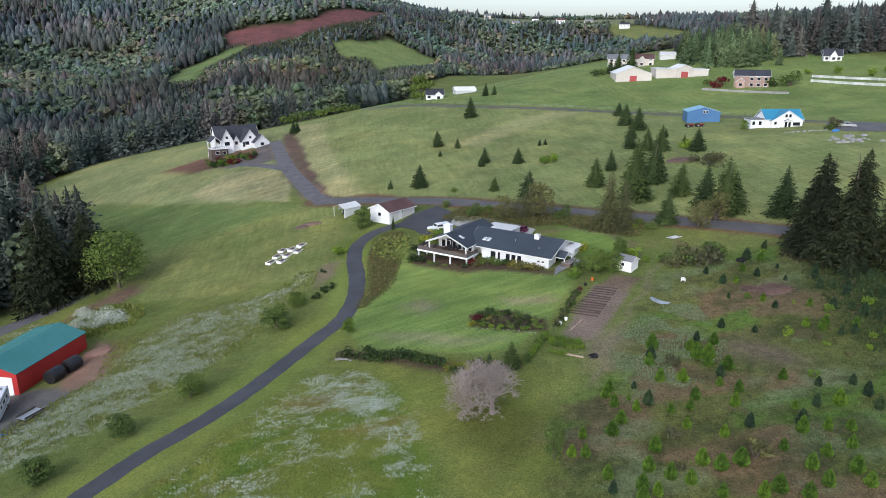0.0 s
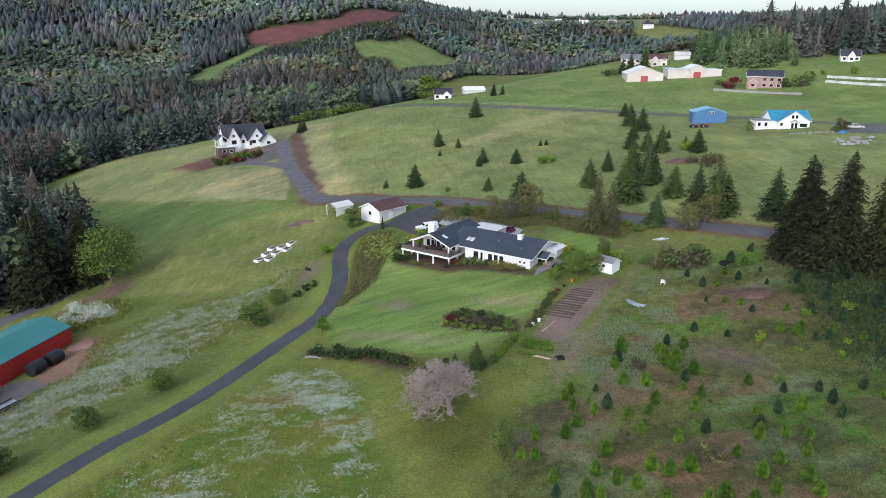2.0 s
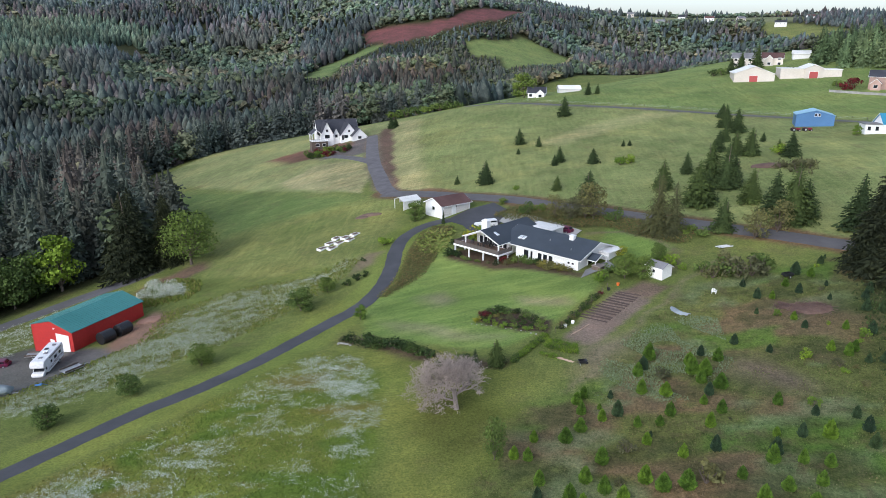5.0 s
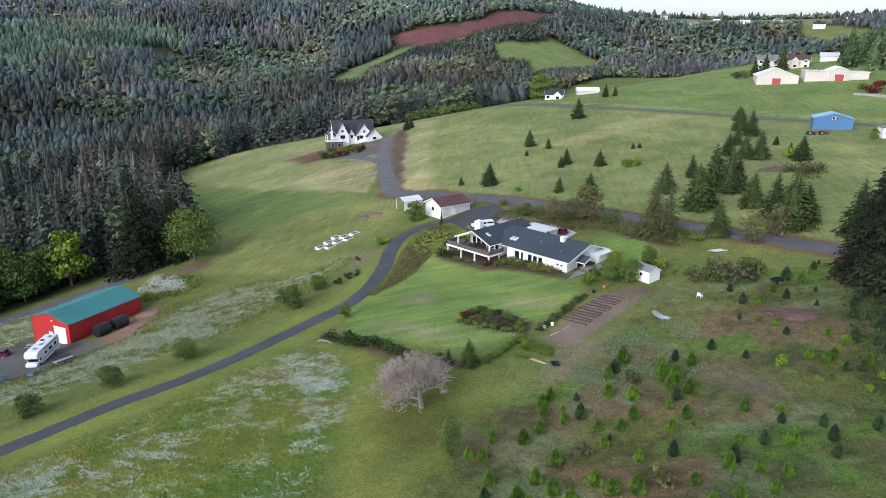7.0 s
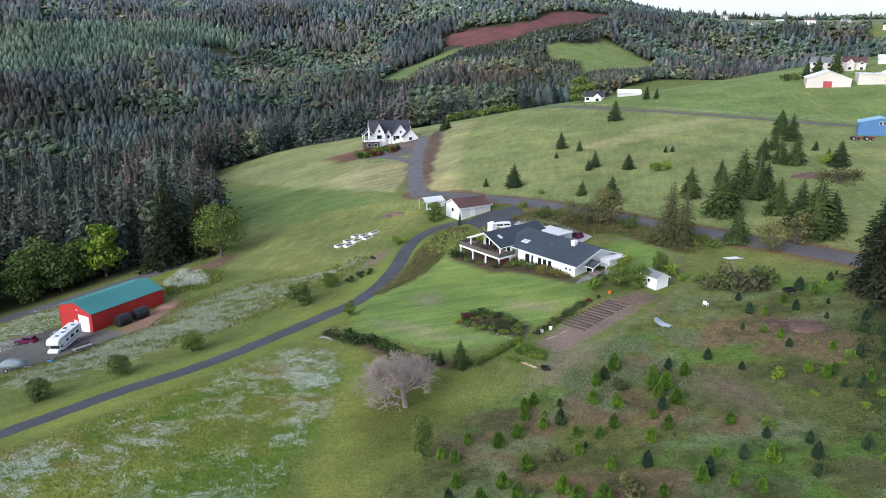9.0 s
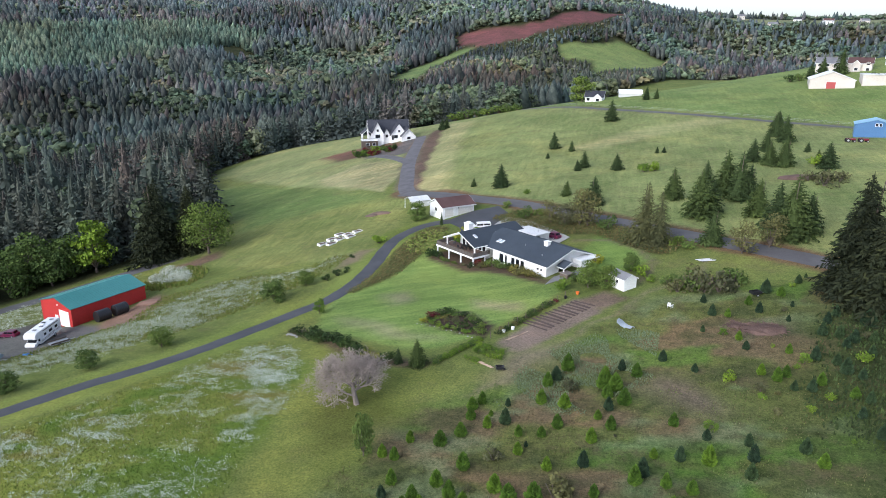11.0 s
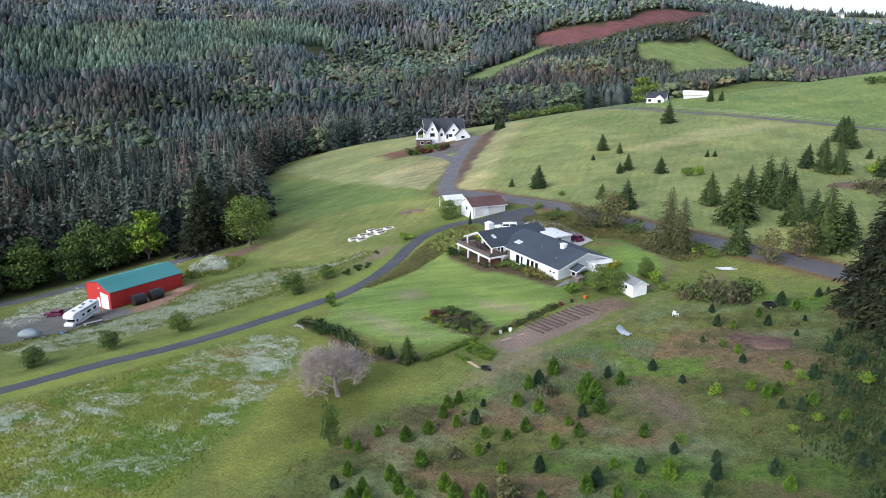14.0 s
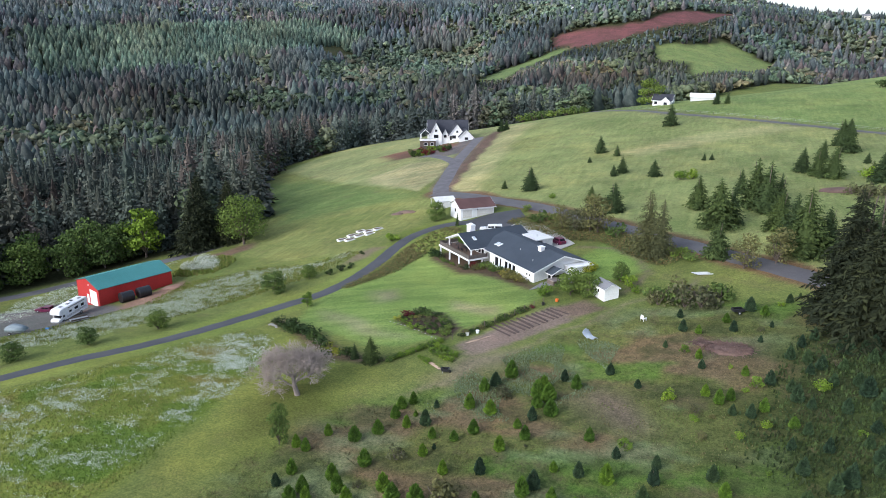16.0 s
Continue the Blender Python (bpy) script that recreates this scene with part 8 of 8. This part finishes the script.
def heap(name, x, y, rx, ry, h, material, label, seed, sticks=0, stones=0):
    rng = rng_of(seed)
    t = thing(name, x, y, gz(x, y), 0, label, "heap")
    bm = bmesh.new()
    bmesh.ops.create_icosphere(bm, subdivisions=3, radius=1.0)
    for v in bm.verts:
        n = v.co.copy()
        v.co = Vector((n.x * rx, n.y * ry, max(-0.1, n.z) * h)) * (1 + 0.25 * noise.noise(n * 2.3 + Vector((seed, 0, 0))))
        v.co.z += gz(x + v.co.x, y + v.co.y) - gz(x, y)
    part("mound", bm, material, t, smooth=True)
    for i in range(sticks):
        a, d = rng.uniform(0, 6.28), math.sqrt(rng.uniform(0, 1.1))
        px, py = rx * d * math.cos(a), ry * d * math.sin(a)
        pz = gz(x + px, y + py) - gz(x, y) + h * max(0.05, 1 - d * d) * 0.9
        b, l = rng.uniform(0, 6.28), rng.uniform(0.5, 1.4)
        bm = bmesh.new()
        tube(bm, (px - l * math.cos(b), py - l * math.sin(b), pz + rng.uniform(-0.2, 0.3)), (px + l * math.cos(b), py + l * math.sin(b), pz + rng.uniform(-0.1, 0.6)), 0.06, 0.02, 5)
        part("branch", bm, M_BRUSH, t)
    return t


M_BRUSH = surface("reddish_dead_brush", (0.10, 0.062, 0.052), (0.17, 0.11, 0.09), 2.0, 0.95)
heap("brush_pile", 61.0, 119.6, 3.2, 1.9, 0.5, M_BRUSH, "reddish heap of cut brush in the tree field", 61, 150)
heap("brush_pile", 57.2, 120.6, 1.5, 0.9, 0.25, M_BRUSH, "small reddish heap of cut brush", 62, 50)
heap("soil_heap", -36.5, 185.8, 3.4, 1.0, 0.7, M_SOIL, "heap of dark soil above the raised beds", 63)
heap("soil_heap", -38.8, 184.6, 2.0, 1.2, 0.4, M_SOIL, "low heap of brown soil above the raised beds", 64)
heap("dirt_heap", -69.0, 127.0, 3.0, 2.2, 0.5, surface("reddish_dirt", (0.24, 0.13, 0.09), (0.32, 0.19, 0.14), 1.5, 0.95, relief=0.7), "reddish dirt heap behind the barn", 65)
heap("brush_pile", 74.0, 212.0, 5.0, 2.0, 0.9, M_BRUSH, "brown brush heap in the upper field", 66, 20)


def boulder(x, y, s, seed):
    rng = rng_of(seed)
    t = thing("boulder", x, y, gz(x, y), 0, "grey angular landscaping boulder", "boulder", "boulders")
    bm = bmesh.new()
    bmesh.ops.create_icosphere(bm, subdivisions=2, radius=s)
    for v in bm.verts:
        v.co *= 1 + 0.35 * noise.noise(v.co / s * 1.4 + Vector((seed * 3.1, 0, 0)))
        v.co.z *= 0.7
    part("rock", bm, M_STONE, t)


rng_b = rng_of(9)
for i in range(34):
    boulder(131.0 + rng_b.uniform(-7, 7), 224.0 + rng_b.uniform(-8, 5), rng_b.uniform(0.4, 1.0), i)
for i in range(16):
    boulder(118.0 + 0.9 * i + rng_b.uniform(-0.3, 0.3), 240.5 + rng_b.uniform(-1.0, 1.0), rng_b.uniform(0.3, 0.6), 40 + i)
for i in range(14):
    boulder(4.6 + 0.9 * i, 114.6 - 0.33 * i + rng_b.uniform(-0.25, 0.25) - (0.05 * (i - 7) ** 2 - 2.4) * 0.25, rng_b.uniform(0.08, 0.2), 60 + i)
for i in range(10):
    boulder(-17.9 + 0.3 * rng_b.uniform(-1, 1) + 0.25 * i, 107.6 + rng_b.uniform(-0.4, 0.4) - 0.1 * i, rng_b.uniform(0.2, 0.35), 80 + i)


def slab(name, points, lift, material, label):
    bm = bmesh.new()
    bm.faces.new([bm.verts.new((x, y, 0)) for x, y in points])
    bmesh.ops.triangulate(bm, faces=bm.faces[:])
    bmesh.ops.subdivide_edges(bm, edges=bm.edges[:], cuts=7, use_grid_fill=True)
    for v in bm.verts:
        v.co.z = gz(v.co.x, v.co.y) + lift
    bmesh.ops.solidify(bm, geom=bm.faces[:], thickness=0.1)
    bmesh.ops.recalc_face_normals(bm, faces=bm.faces[:])
    return tagged(part(name, bm, material), label, "paving", kind="structure")


slab("parking_court", [(-12.5, 175.5), (-7.5, 183.6), (-1.5, 188.0), (3.0, 181.5), (3.0, 172.0), (0.5, 166.0), (-4.5, 165.5), (-7.0, 170.5)], 0.10, M_ASPHALT, "dark asphalt court before the garage")
slab("rear_drive", [(2.0, 172.0), (3.5, 178.0), (9.5, 175.8), (15.5, 170.2), (22.8, 162.6), (21.0, 158.6), (15.0, 161.5), (8.0, 166.5)], 0.12, M_CONCRETE, "pale concrete drive behind the house")
slab("patio", [(23.2, 134.9), (26.0, 137.9), (30.0, 140.6), (28.5, 143.6), (24.0, 138.8)], 0.16, surface("grey_paving", (0.16, 0.16, 0.17), (0.22, 0.22, 0.23), 2.0, 0.85), "dark grey paved patio at the house end")
slab("cottage_drive", [(136.0, 236.0), (137.5, 251.0), (144.0, 258.0), (156.0, 246.0), (160.0, 232.0), (156.0, 218.0), (151.0, 214.0), (149.0, 230.0)], 0.12, M_OLDROAD, "grey asphalt drive of the white cottage")


def hot_tub(x, y):
    h = thing("hot_tub", x, y, gz(x, y), -32, "square hot tub with a grey-brown cover", "hot tub")
    part("shell", boxes((-1.0, 1.0, -1.0, 1.0, 0.0, 0.8)), M_DARKWOOD, h)
    part("cover", boxes((-1.06, 1.06, -1.06, 1.06, 0.8, 0.93)), M_STRIPE, h)


hx, hy = by_house(3.2, 2.6)
hot_tub(hx, hy)


def deck_furniture():
    px, py = by_house(-23.5, -1.6)
    t = thing("patio_table", px, py, 4.3, -32, "dark patio table on the raised deck", "table")
    part("tabletop", boxes((-1.1, 1.1, -0.55, 0.55, 0.70, 0.75)), M_BLACK, t)
    for x in (-0.95, 0.95):
        for y in (-0.42, 0.42):
            part("leg", boxes((x - 0.04, x + 0.04, y - 0.04, y + 0.04, 0.0, 0.70)), M_BLACK, t)
    for i, (x, y, turn) in enumerate(((-24.3, -2.8, 0), (-22.8, -2.8, 5), (-24.2, -0.5, 180), (-22.8, -0.5, 175), (-21.6, -1.6, 90), (-28.6, -2.6, 40), (-27.6, -1.4, 160))):
        cx, cy = by_house(x, y)
        c = thing("patio_chair", cx, cy, 4.3, -32 + turn, "dark patio chair on the raised deck", "chair", "deck chairs")
        part("seat", boxes((-0.26, 0.26, -0.26, 0.26, 0.40, 0.46)), M_BLACK, c)
        part("backrest", boxes((-0.26, 0.26, -0.30, -0.25, 0.46, 0.95)), M_BLACK, c)
        for lx in (-0.23, 0.23):
            for ly in (-0.23, 0.23):
                part("leg", boxes((lx - 0.025, lx + 0.025, ly - 0.025, ly + 0.025, 0.0, 0.40)), M_BLACK, c)


deck_furniture()


def white_fence():
    f = thing("paddock_fence", 182.6, 351.6, gz(182.6, 351.6), 0, "long white rail fence beside the far paddock", "fence")
    z0 = gz(182.6, 351.6)
    for row, (ax, ay, bx, by) in enumerate(((182.6, 353.0, 222.0, 300.0), (187.8, 362.4, 228.0, 316.0))):
        n = 16
        for i in range(n + 1):
            x, y = ax + (bx - ax) * i / n, ay + (by - ay) * i / n
            part("post", boxes((x - 182.68, x - 182.52, y - 351.68, y - 351.52, gz(x, y) - z0 - 0.3, gz(x, y) - z0 + 1.5)), M_TRIM, f)
            if i < n:
                x2, y2 = ax + (bx - ax) * (i + 1) / n, ay + (by - ay) * (i + 1) / n
                for h in (0.5, 0.9, 1.35):
                    bm = bmesh.new()
                    tube(bm, (x - 182.6, y - 351.6, gz(x, y) - z0 + h), (x2 - 182.6, y2 - 351.6, gz(x2, y2) - z0 + h), 0.13, 0.13, 4)
                    part("rail", bm, M_TRIM, f)


white_fence()


def lane_fence():
    z0 = gz(-12.0, 353.5)
    f = thing("field_fence", -12.0, 353.5, z0, 0, "weathered post and wire fence along the lane", "fence")
    line = smooth_line([(x + 1.5, y + 3.4) for x, y in LANE[1:11]], 5.0)
    for p, q in zip(line, line[1:]):
        part("post", boxes((p.x + 11.94, p.x + 12.06, p.y - 353.56, p.y - 353.44, gz(p.x, p.y) - z0 - 0.2, gz(p.x, p.y) - z0 + 1.25)), M_DARKWOOD, f)
        for h in (0.6, 1.1):
            bm = bmesh.new()
            tube(bm, (p.x + 12, p.y - 353.5, gz(p.x, p.y) - z0 + h), (q.x + 12, q.y - 353.5, gz(q.x, q.y) - z0 + h), 0.02, 0.02, 3)
            part("wire", bm, M_METAL, f)


lane_fence()


def tractor(x, y):
    t = thing("tractor", x, y, gz(x, y), 10, "small red tractor beside the blue shed", "tractor")
    part("hood", boxes((0.2, 1.7, -0.35, 0.35, 0.7, 1.25)), P_RED, t)
    part("body", boxes((-1.0, 0.2, -0.4, 0.4, 0.6, 1.0)), M_BLACK, t)
    part("seat", boxes((-0.8, -0.3, -0.25, 0.25, 1.0, 1.4)), M_BLACK, t)
    part("mudguard", boxes((-1.2, -0.2, -0.85, -0.45, 1.2, 1.28), (-1.2, -0.2, 0.45, 0.85, 1.2, 1.28)), P_RED, t)
    for wx, r in ((-0.7, 0.65), (1.3, 0.4)):
        for s in (-1, 1):
            wheel(t, wx, s * 0.65, r, 0.3)


tractor(94.0, 266.5)
tractor(97.6, 265.8)


def stone_wall_far():
    f = thing("garden_wall", 130.2, 356.0, gz(130.2, 356.0), 0, "low grey stone wall before the brick house", "wall")
    z0 = gz(130.2, 356.0)
    for i in range(16):
        x, y = 130.2 + 32.5 * i / 16, 356.0 - 23.0 * i / 16
        s = part("block", boxes((-0.1, 2.6, -0.3, 0.3, -1.0, 1.0)), M_STONE, f)
        s.matrix_basis = pose(x - 130.2, y - 356.0, gz(x, y) - z0, 0, 0, -35.3)


stone_wall_far()

# ---- houses on the far hills ----
for i, (x, y, w, turn) in enumerate(((144.0, 1500.0, 16, 10), (190.0, 1560.0, 14, -8), (240.0, 1540.0, 18, 5), (300.0, 1520.0, 15, 20), (349.0, 1440.0, 20, -12), (420.0, 1500.0, 16, 8), (90.0, 1590.0, 14, 0),
                                     (-352.0, 1230.0, 14, 30), (-262.0, 1235.0, 16, 15), (-470.0, 1320.0, 14, 25), (-600.0, 1460.0, 16, 40), (-760.0, 1400.0, 15, 35), (-900.0, 1260.0, 18, 45), (-420.0, 1420.0, 15, 20))):
    plain_house(x, y, turn, w, 10.0, 4.5, 8.0, M_WHITE if i % 3 else M_CREAM, (M_GREYROOF, M_CHAR, M_BROWNROOF)[i % 3], "pale house among the trees of the far hills", 1, 4.0, "houses on the far hills")
